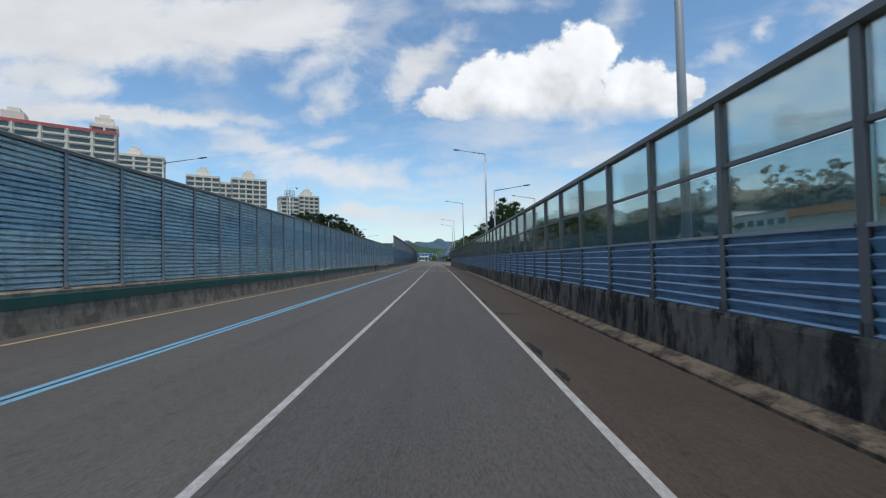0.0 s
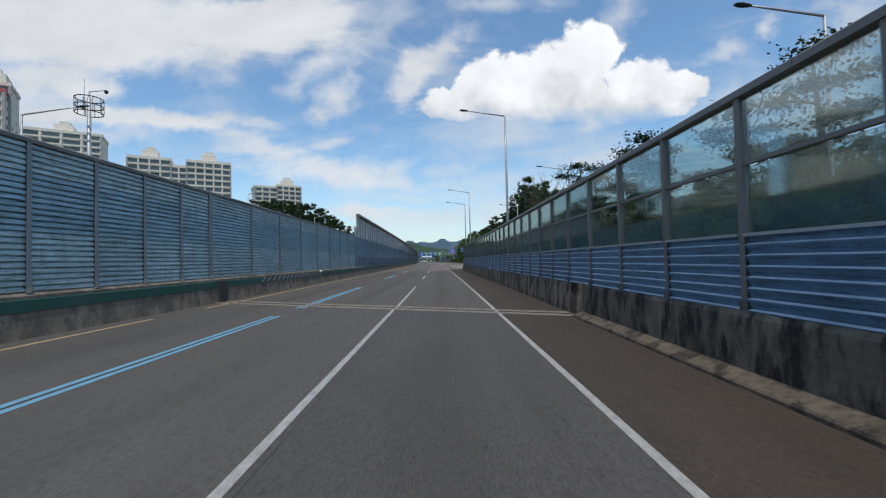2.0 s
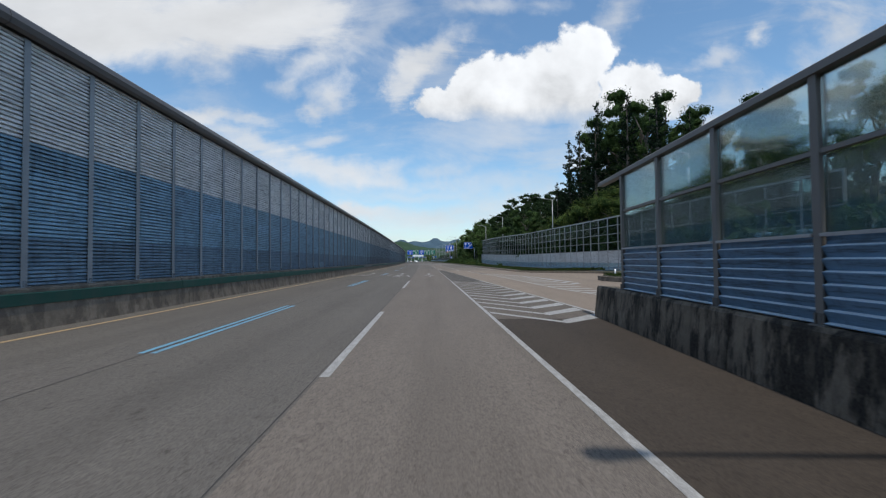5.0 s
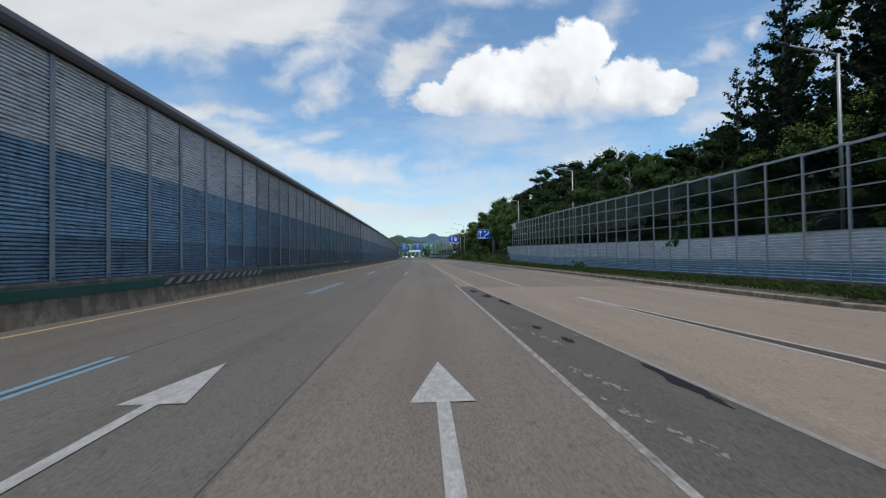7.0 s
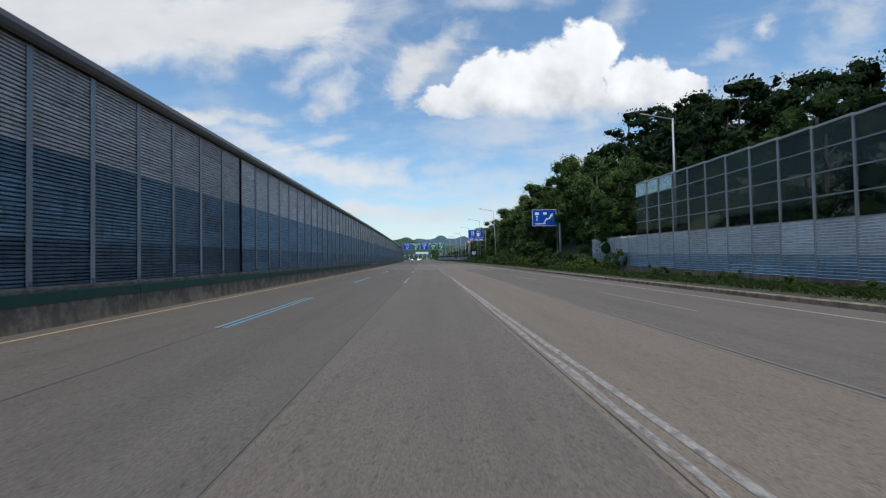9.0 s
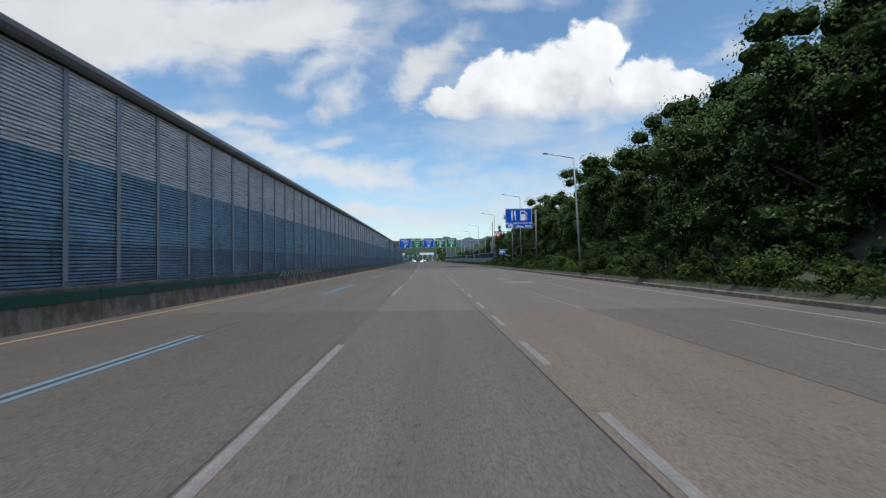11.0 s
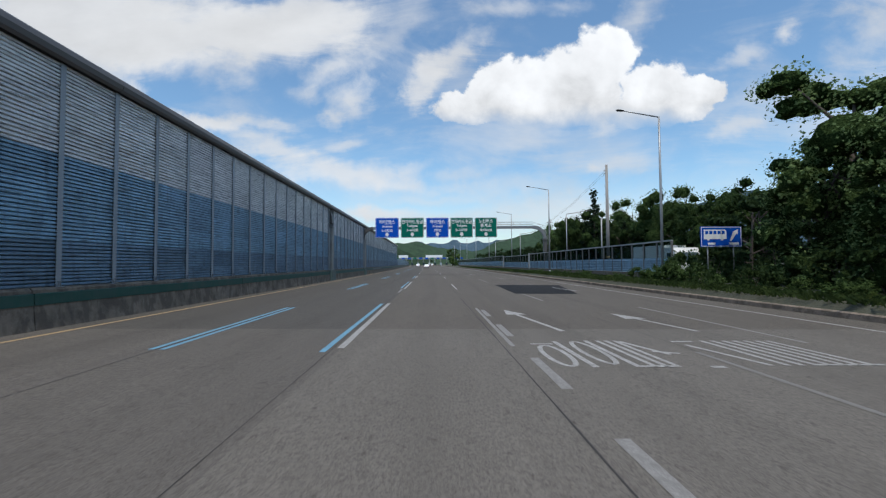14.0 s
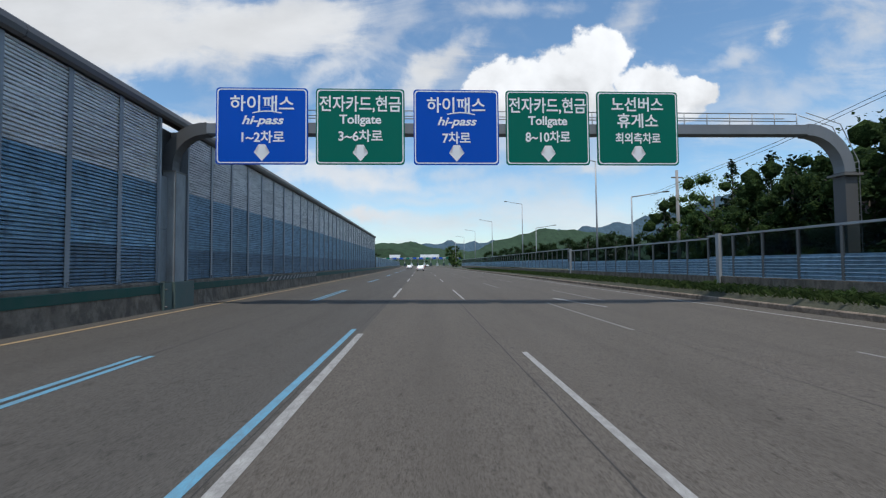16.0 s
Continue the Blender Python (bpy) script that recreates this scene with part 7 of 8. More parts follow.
# route sign before the cutting
route = holder("route_sign", at(mark(276.8), 15.1, 6.05) @ Matrix.Diagonal((0.945, 0.945, 0.945, 1)), label="blue route sign with white lane diagram on side arms", category="traffic sign")
plate("plate", 3.75, 2.55, route, SIGN_BLUE, 0, 0, 0, 0.1)
border(route, 3.75, 2.55, 0, 0, -0.006, 0.05, 0.04, 0.1)
for a, b, c, d in ((0.45, 1.7, 1.05, 2.1), (0.6, 1.35, 0.9, 1.55), (0.68, 0.75, 0.8, 1.25), (1.7, 1.75, 2.25, 2.1), (0.4, 0.3, 2.1, 0.42)):
    shape("text_bar", [(a, b), (c, b), (c, d), (a, d)], route, SIGN_WHITE, -0.008)
shape("lane_diagram", [(1.75, 0.55), (1.95, 0.55), (2.2, 0.95), (2.75, 1.1), (3.05, 1.55), (3.2, 1.5), (3.15, 2.0), (2.8, 1.75), (2.92, 1.68), (2.65, 1.3), (2.1, 1.15)], route, SIGN_WHITE, -0.008)
part("pole", tube(bmesh.new(), [(4.3, 0.2, -6.5), (4.3, 0.2, 2.7)], 0.17, 10), LAMP_POLE, route)
for z in (0.6, 1.9):
    part("arm", tube(bmesh.new(), [(1.2, 0.15, z), (4.4, 0.15, z)], 0.05, 6), LAMP_POLE, route)

# yield sign on a curved arm
give = holder("yield_sign", at(357.0, 17.45, 0.8), label="red and white triangular yield sign on a curved grey arm", category="traffic sign")
part("pole", tube(bmesh.new(), [(0, 0, 0), (0, 0, 5.3), (0, 0, 5.9), (-0.25, 0, 6.3), (-0.7, 0, 6.45), (-1.4, 0, 6.45), (-2.6, 0, 6.42)], [0.11, 0.10, 0.07, 0.06, 0.055, 0.055, 0.05], 9), LAMP_POLE, give)
tri = [(-3.75, 6.48), (-2.05, 6.48), (-2.9, 5.08)]
bm = bmesh.new()
f = [bm.verts.new((x, -0.06, z)) for x, z in tri]
b = [bm.verts.new((x, -0.02, z)) for x, z in tri]
bm.faces.new(f), bm.faces.new(b[::-1])
for i in range(3):
    bm.faces.new((f[i], b[i], b[(i + 1) % 3], f[(i + 1) % 3]))
bmesh.ops.recalc_face_normals(bm, faces=bm.faces)
part("plate", bm, SIGN_RED, give, "red triangle")
shape("field", [(-3.46, 6.32), (-2.34, 6.32), (-2.9, 5.40)], give, SIGN_WHITE, -0.066)
for z in (6.18, 5.98):
    shape("text_bar", [(-3.2, z), (-2.6, z), (-2.6, z + 0.1), (-3.2, z + 0.1)], give, SIGN_RED, -0.070)

# bus sign on two posts
bus = holder("bus_sign", at(372.5, 17.4, 2.7), label="blue bus sign with white bus symbol and slanted arrow", category="traffic sign")
plate("plate", 2.7, 1.32, bus, SIGN_BLUE, 0, 0, 0, 0.06)
border(bus, 2.7, 1.32, 0, 0, -0.006, 0.04, 0.03, 0.06)
shape("bus_body", [(0.2, 0.5), (1.7, 0.5), (1.7, 1.0), (1.62, 1.12), (0.2, 1.12)], bus, SIGN_WHITE, -0.008)
for k in range(5):
    shape("bus_window", [(0.3 + k * 0.27, 0.82), (0.5 + k * 0.27, 0.82), (0.5 + k * 0.27, 1.03), (0.3 + k * 0.27, 1.03)], bus, SIGN_BLUE, -0.012)
for x in (0.5, 1.4):
    shape("bus_wheel", [(x + 0.1 * math.cos(a * 0.785), 0.5 + 0.1 * math.sin(a * 0.785)) for a in range(8)], bus, SIGN_WHITE, -0.009)
shape("arrow", [(1.9, 0.42), (2.0, 0.36), (2.35, 0.86), (2.44, 0.8), (2.46, 1.14), (2.14, 1.0), (2.24, 0.93)], bus, SIGN_WHITE, -0.008)
for a, b in ((0.45, 0.95), (1.85, 2.5)):
    shape("text_bar", [(a, 0.14), (b, 0.14), (b, 0.28), (a, 0.28)], bus, SIGN_WHITE, -0.008)
for x in (0.5, 2.2):
    part("post", tube(bmesh.new(), [(x, 0.1, -2.6), (x, 0.1, 1.3)], 0.04, 7), LAMP_POLE, bus)

# utility pole with wires
POLE_GREY = concrete("pole_concrete", (0.34, 0.32, 0.30), (0.20, 0.185, 0.17), 0.5)
pole = holder("utility_pole", at(mark(382.3), 18.9, 0.0), label="grey concrete utility pole with wires and a hazard band", category="utility pole")
part("pole", tube(bmesh.new(), [(0, 0, 0), (0, 0, 12.2)], [0.2, 0.13], 12), POLE_GREY, pole)
for k in range(6):
    part("hazard_band", tube(bmesh.new(), [(0, 0, 1.1 + 0.22 * k), (0, 0, 1.29 + 0.22 * k)], 0.205, 12), YELLOW if k % 2 else LAMP_DARK, pole)
for k in range(14):
    part("step_bolt", tube(bmesh.new(), [(0, 0, 4.5 + 0.45 * k), (0.30 * (1 if k % 2 else -1), 0, 4.5 + 0.45 * k)], 0.012, 4), POST, pole)
for k, (x, z) in enumerate(((-0.16, 11.55), (-0.16, 11.25))):
    part("wire", tube(bmesh.new(), [(x, 0, z), (x + 0.6, 12, z - 1.8 + 0.1 * k), (x + 1.2, 26, z - 3.0 + 0.1 * k), (x + 1.6, 40, z - 3.6 + 0.1 * k)], 0.014, 4, False), LAMP_DARK, pole)
part("service_pipe", tube(bmesh.new(), [(-0.45, 0.5, 0), (-0.45, 0.5, 6.6)], 0.07, 8), POST_LIGHT, pole)
for z in (11.25, 11.55):
    part("insulator", tube(bmesh.new(), [(-0.1, 0, z), (-0.2, 0, z), (-0.3, 0, z)], [0.03, 0.06, 0.03], 7), POST, pole)
pole2 = holder("utility_pole", at(436, 26, 0.0), label="grey concrete utility pole behind the barrier", category="utility pole")
part("pole", tube(bmesh.new(), [(0, 0, 0), (0, 0, 11.2)], [0.2, 0.13], 12), POLE_GREY, pole2)
part("crossarm", box(bmesh.new(), (-0.6, -0.06, 10.4), (0.6, 0.06, 10.52)), POST, pole2)

# bays of the tall barrier where a steel column stands inside the wall
RECESS = coated("recess_sheet", (0.13, 0.155, 0.165), 0.6, 0.1, 0.05, 0.6)
COVER = coated("worn_cover_plate", (0.30, 0.325, 0.335), 0.6, 0.1, 0.06, 0.75, (0.12, 0.11, 0.10))
GREEN_GREY = coated("faded_green_plate", (0.10, 0.15, 0.135), 0.7, 0, 0.06, 0.6, (0.16, 0.15, 0.13))


def column_bay(s, label, hanging):
    bay = holder("barrier_gate", at(s, WALL_L, 0.0), label=label, category="barrier gate")
    part("column", box(bmesh.new(), (-0.12, -0.36, 1.16), (0.34, 0.34, 5.45)), COVER, bay, "wide grey steel column")
    part("column_cap", box(bmesh.new(), (-0.14, -0.39, 5.452), (0.37, 0.37, 5.50)), POST, bay)
    part("column_edge", box(bmesh.new(), (0.342, -0.37, 1.16), (0.356, -0.31, 5.44)), POST, bay)
    part("cover_plate", box(bmesh.new(), (-0.1, -0.86, 1.2), (0.05, -0.37, 3.18)), COVER, bay)
    part("cover_plate", box(bmesh.new(), (-0.1, -0.86, 3.20), (0.07, -0.37, 5.22)), COVER, bay)
    part("cover_plate", box(bmesh.new(), (-0.1, 0.36, 1.2), (0.05, 0.86, 3.05)), COVER, bay)
    part("cover_plate", box(bmesh.new(), (-0.1, 0.36, 3.07), (0.06, 0.86, 5.05)), COVER, bay)
    part("base_plate", box(bmesh.new(), (-0.1, -0.36, 0.0), (0.40, 0.94, 1.15)), GREEN_GREY, bay, "faded green steel base plate")
    part("base_strip", box(bmesh.new(), (-0.1, -0.94, 0.0), (0.36, -0.48, 1.15)), GREEN_GREY, bay)
    for y, z in ((-0.88, 0.25), (-0.88, 0.9), (0.88, 0.25), (0.88, 0.9)):
        part("bolt", tube(bmesh.new(), [(0.36, y, z), (0.425, y, z)], 0.03, 6), POST, bay)
    part("side_post", box(bmesh.new(), (-0.2, -0.97, 1.16), (0.14, -0.87, 7.40)), POST_TALL, bay)
    part("side_post", box(bmesh.new(), (-0.2, 0.87, 1.16), (0.14, 0.97, 7.40)), POST_TALL, bay)
    # near-black back (gantry bay) and sides paint the recess's shade
    part("recess_back", box(bmesh.new(), (-0.62, -0.86, 5.0), (-0.56, 0.86, 7.38)), RECESS if hanging else LAMP_DARK, bay, "dull sheet at the back of the recess")
    for y in (-0.86, 0.86):
        part("recess_side", box(bmesh.new(), (-0.555, y - 0.03, 5.0), (-0.2, y + 0.03, 7.38)), LAMP_DARK, bay)
    if hanging:
        part("recess_sheet", box(bmesh.new(), (-0.30, -0.86, 5.52), (-0.26, 0.45, 7.30)), RECESS, bay)
        bm = bmesh.new()
        rings = [[bm.verts.new((x, y, z)) for x, y in ((-a, -b), (a, -b), (a, b), (-a, b))] for z, a, b in ((7.0, 0.10, 0.26), (6.75, 0.20, 0.33), (5.98, 0.30, 0.42), (5.92, 0.26, 0.38))]
        for p, q in zip(rings, rings[1:]):
            for k in range(4):
                bm.faces.new((p[k], p[(k + 1) % 4], q[(k + 1) % 4], q[k]))
        bm.faces.new(rings[0][::-1]), bm.faces.new(rings[-1])
        bmesh.ops.recalc_face_normals(bm, faces=bm.faces)
        part("hanging_hood", bm, STEEL_DARK, bay, "dark hanging steel hood")
    return bay


column_bay(GATE, "grey steel column bay with a dark hood in its recess", True)
column_bay(GANTRY_BAY, "grey steel column bay from which the sign gantry rises", False)
stub_post = holder("barrier_post", at(mark(68.1), WALL_L + 0.25, 0.1), label="black steel cover post at the median joint", category="barrier post")
part("cover", box(bmesh.new(), (-0.1, -0.28, 0), (0.14, 0.28, 0.98)), LAMP_DARK, stub_post)

# small marker posts on the island and verge
for s, u in ((149.5, 11.7), (120.0, -9.9)):
    if u > 0:
        mk = holder("marker_post", at(s, u, ground_z(s, 12) + 0.26), label="short white marker post on the grass", category="marker post")
        part("stake", tube(bmesh.new(), [(0, 0, 0), (0, 0, 0.45)], 0.05, 8), SIGN_WHITE, mk)


# ---- buildings ----
def apartment(s, u, turn, length, depth, floors, label, red=False, base=0.0, bays=6, side=1, rows=9, towers=1):
    """A slab block: glazed front with balconies and piers, gable ends with small windows, stair towers on the roof."""
    h = floors * 2.9
    top = holder("apartment_building", at(s, u, base - 0.8, turn), label=label, category="apartment building", group="apartment blocks")
    part("wall", box(bmesh.new(), (-depth / 2, 0, 0), (depth / 2, length, h)), APT_WALL, top)
    part("roof", box(bmesh.new(), (-depth / 2 - 0.3, -0.3, h), (depth / 2 + 0.3, length + 0.3, h + 1.2)), APT_RED if red else APT_WALL, top, "low parapet")
    for k in range(towers):
        y = length * (k + 0.5) / towers
        tower = part("stair_tower", box(bmesh.new(), (-depth * 0.35, y - 3.2, h + 1.2), (depth * 0.3, y + 3.2, h + 4.6)), APT_WALL, top)
        part("tower_cap", box(bmesh.new(), (-depth * 0.22, y - 1.8, h + 4.6), (depth * 0.2, y + 1.8, h + 6.4)), APT_WALL, tower)
    b = length / bays
    x = side * depth / 2
    for f in range(max(0, floors - rows), floors):
        for k in range(bays):
            y0 = b * k + b * 0.10
            part("window", box(bmesh.new(), (min(x, x + side * 0.05), y0, f * 2.9 + 0.95), (max(x, x + side * 0.05), y0 + b * 0.8, f * 2.9 + 2.65)), APT_GLASS, top)
        part("balcony", box(bmesh.new(), (min(x, x + side * 0.4), 0.3, f * 2.9 + 0.15), (max(x, x + side * 0.4), length - 0.3, f * 2.9 + 0.85)), APT_WALL, top)
        for q in (-depth * 0.22, depth * 0.18):
            part("window", box(bmesh.new(), (q - 0.5, -0.06, f * 2.9 + 1.1), (q + 0.5, 0.0, f * 2.9 + 2.3)), APT_GLASS, top)
            part("window", box(bmesh.new(), (q - 0.5, length, f * 2.9 + 1.1), (q + 0.5, length + 0.06, f * 2.9 + 2.3)), APT_GLASS, top)
    for k in range(bays + 1):
        part("pier", box(bmesh.new(), (min(x, x + side * 0.6), b * k - 0.3, 0), (max(x, x + side * 0.6), b * k + 0.3, h)), APT_TRIM if k in (0, bays) else APT_WALL, top)
    return top


apartment(187, -137, 125, 62, 12, 20, "long cream apartment block with red roof band and glazed balconies", True, 0, 8, -1, 9, 1)
apartment(192, -140, 125, 9, 13, 21, "cream apartment end tower with small windows", False, 1, 2, -1, 9, 1)
apartment(mark(238), -182, -62, 28, 15, 22, "cream apartment block with a stepped roof tower", False, 0, 4, 1, 6, 1)
apartment(mark(243), -140, -62.8, 16.5, 12, 18, "cream apartment block with rows of balconies", False, 0, 4, 1, 9, 1)
apartment(mark(250.6), -125.3, -62.8, 6.2, 11, 17, "narrow cream link between two apartment blocks", False, 0, 2, 1, 8, 0)
apartment(mark(253.4), -119.7, -62.8, 18.6, 13, 18, "cream apartment block with balconies and a roof tower", False, 0, 5, 1, 10, 1)
apartment(mark(305), -109, -58, 12.5, 11, 17, "small pale apartment block behind the trees", False, 0, 3, 1, 7, 0)
apartment(mark(311.7), -98.4, -58, 14.5, 12, 17, "pale apartment block with a stepped roof tower", False, 1.5, 4, 1, 8, 1)

# low buildings beyond the glazed barrier
shed = holder("service_building", at(mark(120), 103, -0.75), label="long pale low building with dark windows and orange roof band", category="building")
part("wall", box(bmesh.new(), (0, 22, 0), (14, 48, 17.0)), APT_WALL, shed)
part("wall", box(bmesh.new(), (0.6, 0, 0), (14, 22, 15.1)), APT_WALL, shed)
part("wall", box(bmesh.new(), (1.2, -60, 0), (14, 0, 13.0)), APT_WALL, shed)
part("canopy", box(bmesh.new(), (-0.6, -60.5, 13.0), (14.5, -0.1, 15.2)), ORANGE, shed, "orange roof band")
part("roof", box(bmesh.new(), (0.3, 0.05, 15.1), (14.3, 21.9, 15.5)), APT_TRIM, shed)
part("roof", box(bmesh.new(), (-0.3, 22.05, 17.0), (14.3, 48.3, 17.4)), APT_TRIM, shed)
for k in range(6):
    part("window", box(bmesh.new(), (-0.08, 23.5 + k * 4.0, 12.2), (0.0, 26.0 + k * 4.0, 14.2)), APT_GLASS, shed)
for k in range(5):
    part("window", box(bmesh.new(), (0.52, 1.6 + k * 4.0, 11.4), (0.6, 4.1 + k * 4.0, 13.2)), APT_GLASS, shed)
SALMON = coated("salmon_plaster", (0.58, 0.27, 0.15), 0.7, 0, 0.05, 0.2)
kiosk = holder("service_building", at(mark(101), 22.5, -0.75), label="small salmon building with dark windows behind pine trees", category="building")
part("wall", box(bmesh.new(), (-0.5, -2.2, 0), (5, 3.0, 7.3)), SALMON, kiosk)
part("roof", box(bmesh.new(), (-0.7, -2.4, 7.3), (5.2, 3.2, 7.5)), APT_TRIM, kiosk)
for k in range(5):
    part("sign_bar", box(bmesh.new(), (-0.45, -1.8 + k * 0.8, 7.5), (-0.35, -1.3 + k * 0.8, 7.9)), SIGN_WHITE, kiosk)
for k in range(3):
    for z in (5.3, 6.3):
        part("window", box(bmesh.new(), (-0.55, -1.6 + k * 1.5, z), (-0.5, -0.7 + k * 1.5, z + 0.6)), APT_GLASS, kiosk)
        part("window", box(bmesh.new(), (0.3 + k * 1.5, -2.25, z), (1.2 + k * 1.5, -2.2, z + 0.6)), APT_GLASS, kiosk)
booth = holder("green_cabin", at(246, 23, slope_z(246, 23) - 0.3), label="small pale green cabin behind the framed barrier", category="cabin")
part("wall", box(bmesh.new(), (-0.9, -0.9, 0), (0.9, 0.9, 2.3)), coated("pale_green", (0.18, 0.42, 0.33), 0.6), booth)
part("roof", box(bmesh.new(), (-1.0, -1.0, 2.3), (1.0, 1.0, 2.45)), SIGN_WHITE, booth)
lorry = holder("parked_truck", at(384.5, 24.0, 0.0), label="white parked truck cab behind the low glazed barrier", category="truck")
bm = bmesh.new()
prof = [(0.0, 0.6), (0.0, 1.6), (0.35, 2.7), (0.6, 3.1), (2.3, 3.15), (2.3, 0.6)]
vs = [[bm.verts.new((x, y, z)) for y, z in prof] for x in (-1.2, 1.2)]
for i in range(len(prof)):
    j = (i + 1) % len(prof)
    bm.faces.new((vs[0][i], vs[0][j], vs[1][j], vs[1][i]))
bm.faces.new(vs[0][::-1]), bm.faces.new(vs[1])
bmesh.ops.recalc_face_normals(bm, faces=bm.faces)
part("cab", bm, SIGN_WHITE, lorry)
part("windscreen", sheet(bmesh.new(), [[(-1.05, 0.02, 1.75), (1.05, 0.02, 1.75)], [(-1.0, 0.33, 2.65), (1.0, 0.33, 2.65)]]), APT_GLASS, lorry)
part("side_window", box(bmesh.new(), (-1.22, 0.6, 1.8), (-1.2, 1.6, 2.6)), APT_GLASS, lorry)
part("cargo_box", box(bmesh.new(), (-1.22, 2.5, 0.9), (1.22, 8.5, 3.4)), SIGN_WHITE, lorry)
for y in (0.9, 6.8):
    for x in (-1.1, 1.1):
        w = part("wheel", tube(bmesh.new(), [(x - 0.14, y, 0.5), (x + 0.14, y, 0.5)], 0.5, 16), PATCH, lorry)


# ---- toll plaza and cars far ahead ----
plaza = holder("toll_plaza", at(745, 0, 0), label="wide white toll plaza canopy over a row of booths", category="toll plaza")
part("canopy", box(bmesh.new(), (-26, 0, 6.0), (40, 14, 7.4)), SIGN_WHITE, plaza)
part("fascia", box(bmesh.new(), (-26.2, -0.3, 6.2), (40.2, 0.0, 7.2)), SIGN_BACK, plaza)
for k in range(12):
    x = -24 + k * 5.6
    part("column", box(bmesh.new(), (x - 0.3, 5, 0), (x + 0.3, 5.6, 6)), SIGN_WHITE, plaza)
    part("booth", box(bmesh.new(), (x - 0.8, 2, 0), (x + 0.8, 6, 2.6)), APT_GLASS if k % 2 else SIGN_WHITE, plaza)
    part("lane_board", box(bmesh.new(), (x + 1.2, -0.5, 6.1), (x + 4.2, -0.32, 7.5)), SIGN_BLUE if k % 3 else SIGN_GREEN, plaza)
for x, w in ((-20, 9), (6, 16)):
    part("roof_board", box(bmesh.new(), (x, 0, 7.6), (x + w, 0.4, 10.0)), SIGN_WHITE, plaza)


def car(s, u, paint, label, turn=0.0, tall=1.45):
    c = holder("car", at(s, u, ground_z(s, u), turn), label=label, category="car", group="cars ahead")
    bm = bmesh.new()
    low = [(0.0, 0.35), (0.0, 0.85), (0.15, 0.95), (3.4, 0.95), (4.4, 0.75), (4.5, 0.35)]
    vs = [[bm.verts.new((x, y, z)) for y, z in low] for x in (-0.9, 0.9)]
    for i in range(len(low)):
        j = (i + 1) % len(low)
        bm.faces.new((vs[0][i], vs[0][j], vs[1][j], vs[1][i]))
    bm.faces.new(vs[0][::-1]), bm.faces.new(vs[1])
    bmesh.ops.recalc_face_normals(bm, faces=bm.faces)
    bmesh.ops.bevel(bm, geom=bm.edges[:], offset=0.06, segments=2, affect="EDGES")
    part("body", bm, paint, c)
    bm = bmesh.new()
    cab = [(0.25, 0.95, 0.84), (0.75, tall, 0.66), (2.3, tall, 0.66), (3.3, 0.95, 0.82)]
    vs = [[bm.verts.new((x * w, y, z)) for y, z, w in cab] for x in (-1, 1)]
    for i in range(3):
        bm.faces.new((vs[0][i], vs[0][i + 1], vs[1][i + 1], vs[1][i]))
    bm.faces.new(vs[0]), bm.faces.new(vs[1][::-1])
    bmesh.ops.recalc_face_normals(bm, faces=bm.faces)
    part("cabin", bm, paint, c)
    part("rear_window", sheet(bmesh.new(), [[(-0.7, 0.30, 1.0), (0.7, 0.30, 1.0)], [(-0.58, 0.70, tall - 0.06), (0.58, 0.70, tall - 0.06)]]), APT_GLASS, c)
    for x in (-0.7, 0.7):
        part("tail_light", box(bmesh.new(), (x - 0.14, -0.02, 0.68), (x + 0.14, 0.02, 0.86)), SIGN_RED, c, "red tail light")
        for y in (0.8, 3.6):
            w = part("wheel", tube(bmesh.new(), [(x * 1.18 - 0.1, y, 0.32), (x * 1.18 + 0.1, y, 0.32)], 0.32, 14), PATCH, c)
    part("bumper", box(bmesh.new(), (-0.85, -0.06, 0.3), (0.85, 0.05, 0.5)), LAMP_DARK, c)
    return c


SILVER = coated("silver_car_paint", (0.45, 0.46, 0.47), 0.3, 0.5)
BLACK = coated("dark_car_paint", (0.03, 0.03, 0.035), 0.3, 0.2)
car(497, -0.4, SIGN_WHITE, "white hatchback driving far ahead")
car(545, -4.0, SIGN_WHITE, "white saloon car far ahead")
car(575, 1.6, SILVER, "silver car far ahead")
car(640, 4.5, BLACK, "dark car near the toll plaza")
car(668, -2.5, SILVER, "silver car near the toll plaza")
car(690, 9.0, SIGN_WHITE, "white car near the toll plaza", tall=1.9)


# ---- litter and flecks ----
def scrap(d, u, z, r, seed, label):
    """A crumpled scrap of plastic sheet."""
    rng = np.random.default_rng(seed)
    bm = bmesh.new()
    bmesh.ops.create_icosphere(bm, subdivisions=2, radius=1)
    for v in bm.verts:
        v.co = Vector((v.co.x * r, v.co.y * r * 1.6, max(-0.35, v.co.z) * r * 0.7 + 0.35 * r)) * float(rng.uniform(0.6, 1.15))
    ob = mesh_object("plastic_scrap", bm, SIGN_WHITE)
    ob.matrix_basis = at(mark(d), u, z)
    return tagged(ob, label, "litter", "white litter")


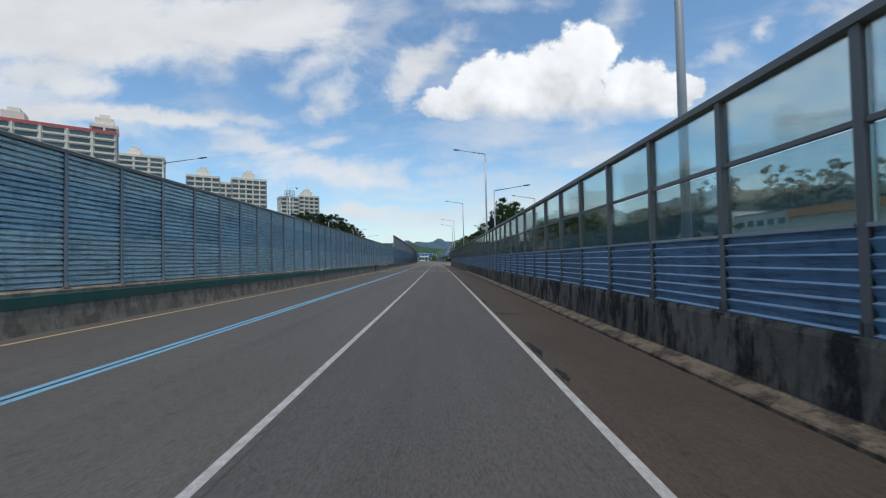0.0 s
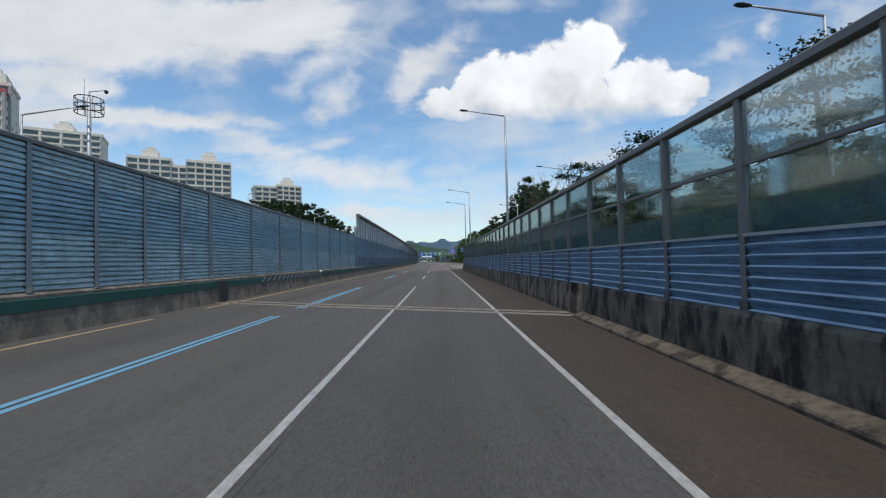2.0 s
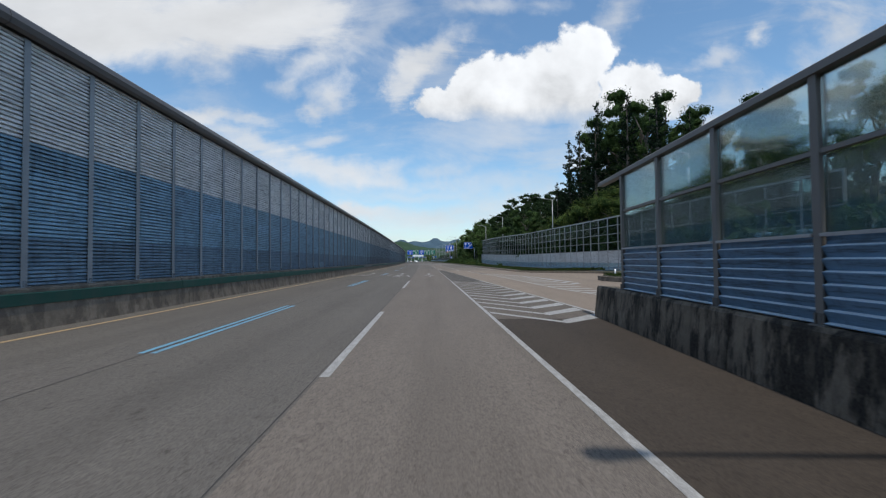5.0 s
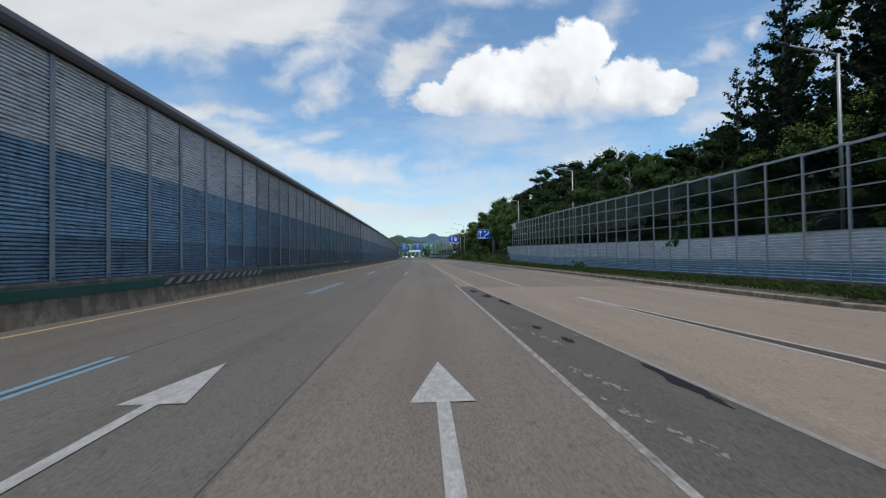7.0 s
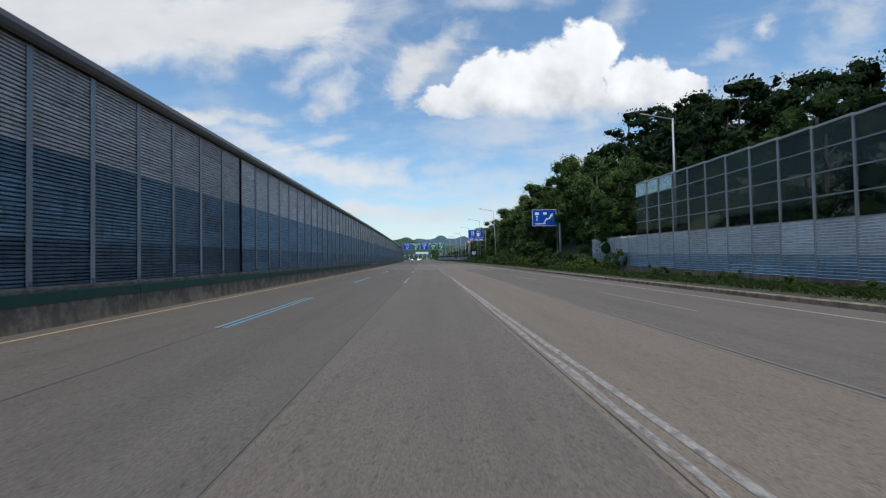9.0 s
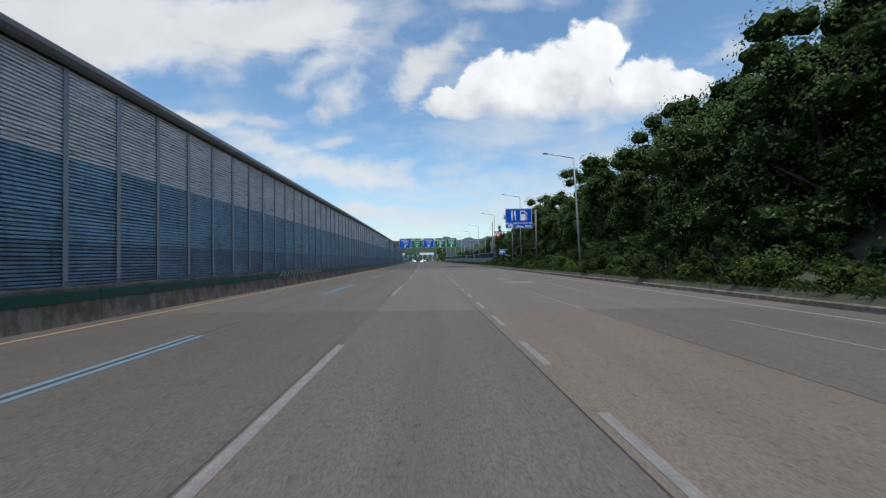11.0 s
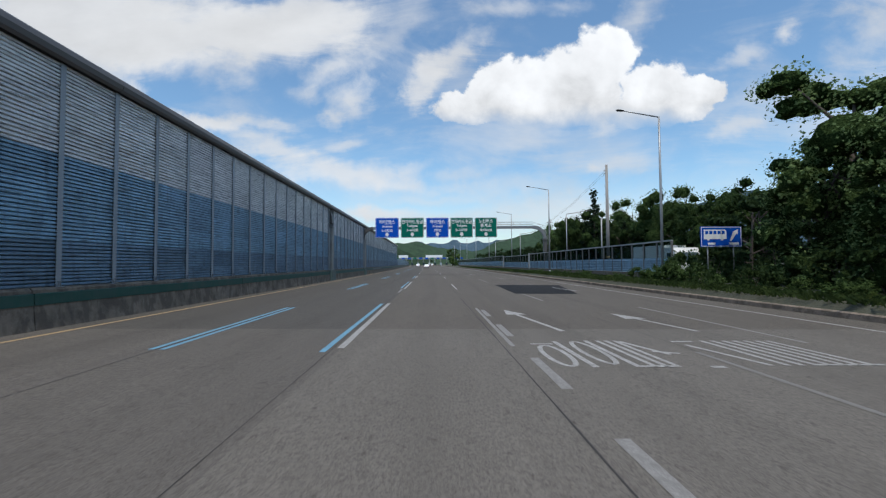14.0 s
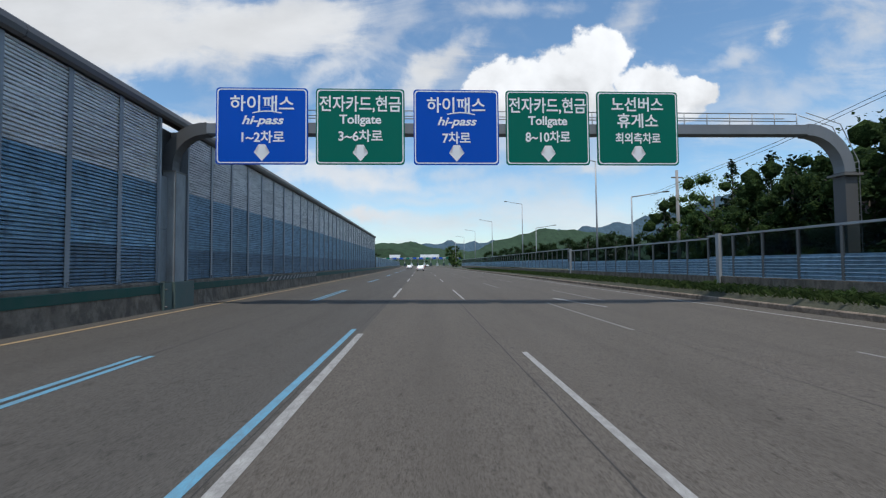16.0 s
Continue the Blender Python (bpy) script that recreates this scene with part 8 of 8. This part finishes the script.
scrap(38.0, WALL_L + 0.19, 1.055, 0.10, 4, "crumpled white plastic scrap on the green band")
scrap(83.8, WALL_L + 0.19, 1.055, 0.11, 5, "crumpled white plastic scrap on the green band")
scrap(224.7, WALL_L + 0.19, 1.055, 0.10, 6, "crumpled white plastic scrap on the green band")
scrap(85.6, RU(mark(85.6)) - 0.06, 0.895, 0.09, 7, "crumpled white plastic bag on the roadside wall")
for d, u, r in ((78.49, -0.68, 0.07), (78.96, -0.69, 0.05), (77.07, 1.27, 0.06), (211.28, -3.95, 0.05)):
    bm = bmesh.new()
    m = mark(d)
    bm.faces.new([bm.verts.new(spot(m + 1.8 * r * math.sin(j * 0.9) * random.uniform(0.5, 1.1), u + r * math.cos(j * 0.9) * random.uniform(0.5, 1.1), ground_z(m, u) + 0.004)) for j in range(7)])
    bmesh.ops.recalc_face_normals(bm, faces=bm.faces)
    tagged(mesh_object("paint_fleck", bm, WORN), "pale worn fleck of paint on the lane", "road marking", "paint flecks", "structure")

# ---- distance ----
def ridge(name, dist, x0, x1, heights, material, seed, label, rough=0.06):
    """A far wooded ridge: a broad hill with an uneven crest."""
    bm = bmesh.new()
    rng = np.random.default_rng(seed)
    n = 140
    rows = []
    for back, f in ((0, 0.0), (dist * 0.03, 0.35), (dist * 0.06, 0.72), (dist * 0.09, 1.0), (dist * 0.14, 0.8)):
        r = []
        for i in range(n + 1):
            x = x0 + (x1 - x0) * i / n
            h = lerp(heights, x)
            w = noise.fractal(Vector((x / dist * 30, f * 3, seed)), 1.0, 2.0, 6) * rough * max(heights, key=lambda k: k[1])[1]
            r.append((x, dist + back, max(-1.0, (h + w) * f) - (2 if f == 0 else 0)))
        rows.append(r[::-1])
    ob = mesh_object(name, sheet(bm, rows), material)
    return tagged(ob, label, "hill", kind="structure")


def woods(name, color, dark, scale):
    m, nt, b = shader(name, color, 0.95, 0, 0.1)
    c = mixed(nt, noise_fac(nt, scale, 8, 0.75, (1, 1, 2), 0.35, 0.65), color, dark)
    nt.links.new(c, b.inputs["Base Color"])
    return m


# the farthest ridge has the haze of distance mixed into its base colour
ridge("hill", 3300, -1500, 3400, [(-1500, 60), (-700, 120), (-300, 175), (-150, 150), (0, 190), (150, 150), (420, 200), (900, 250), (1450, 330), (1900, 450), (2250, 560), (2700, 540), (3400, 150)], woods("haze_blue_woods", (0.075, 0.12, 0.155), (0.055, 0.09, 0.12), 0.02), 3, "wooded mountains far behind, blue haze painted into their colour")
ridge("hill", 1700, -700, 900, [(-700, 30), (-400, 70), (-150, 82), (-40, 55), (60, 45), (160, 85), (330, 125), (520, 110), (900, 40)], woods("mid_woods", (0.05, 0.085, 0.05), (0.03, 0.05, 0.032), 0.05), 5, "green wooded hills beyond the toll plaza")
ridge("hill", 1050, -420, -55, [(-420, 10), (-260, 34), (-120, 30), (-55, 8)], woods("near_woods", (0.035, 0.06, 0.03), (0.018, 0.032, 0.018), 0.09), 8, "dark green wooded hill behind the median", 0.1)
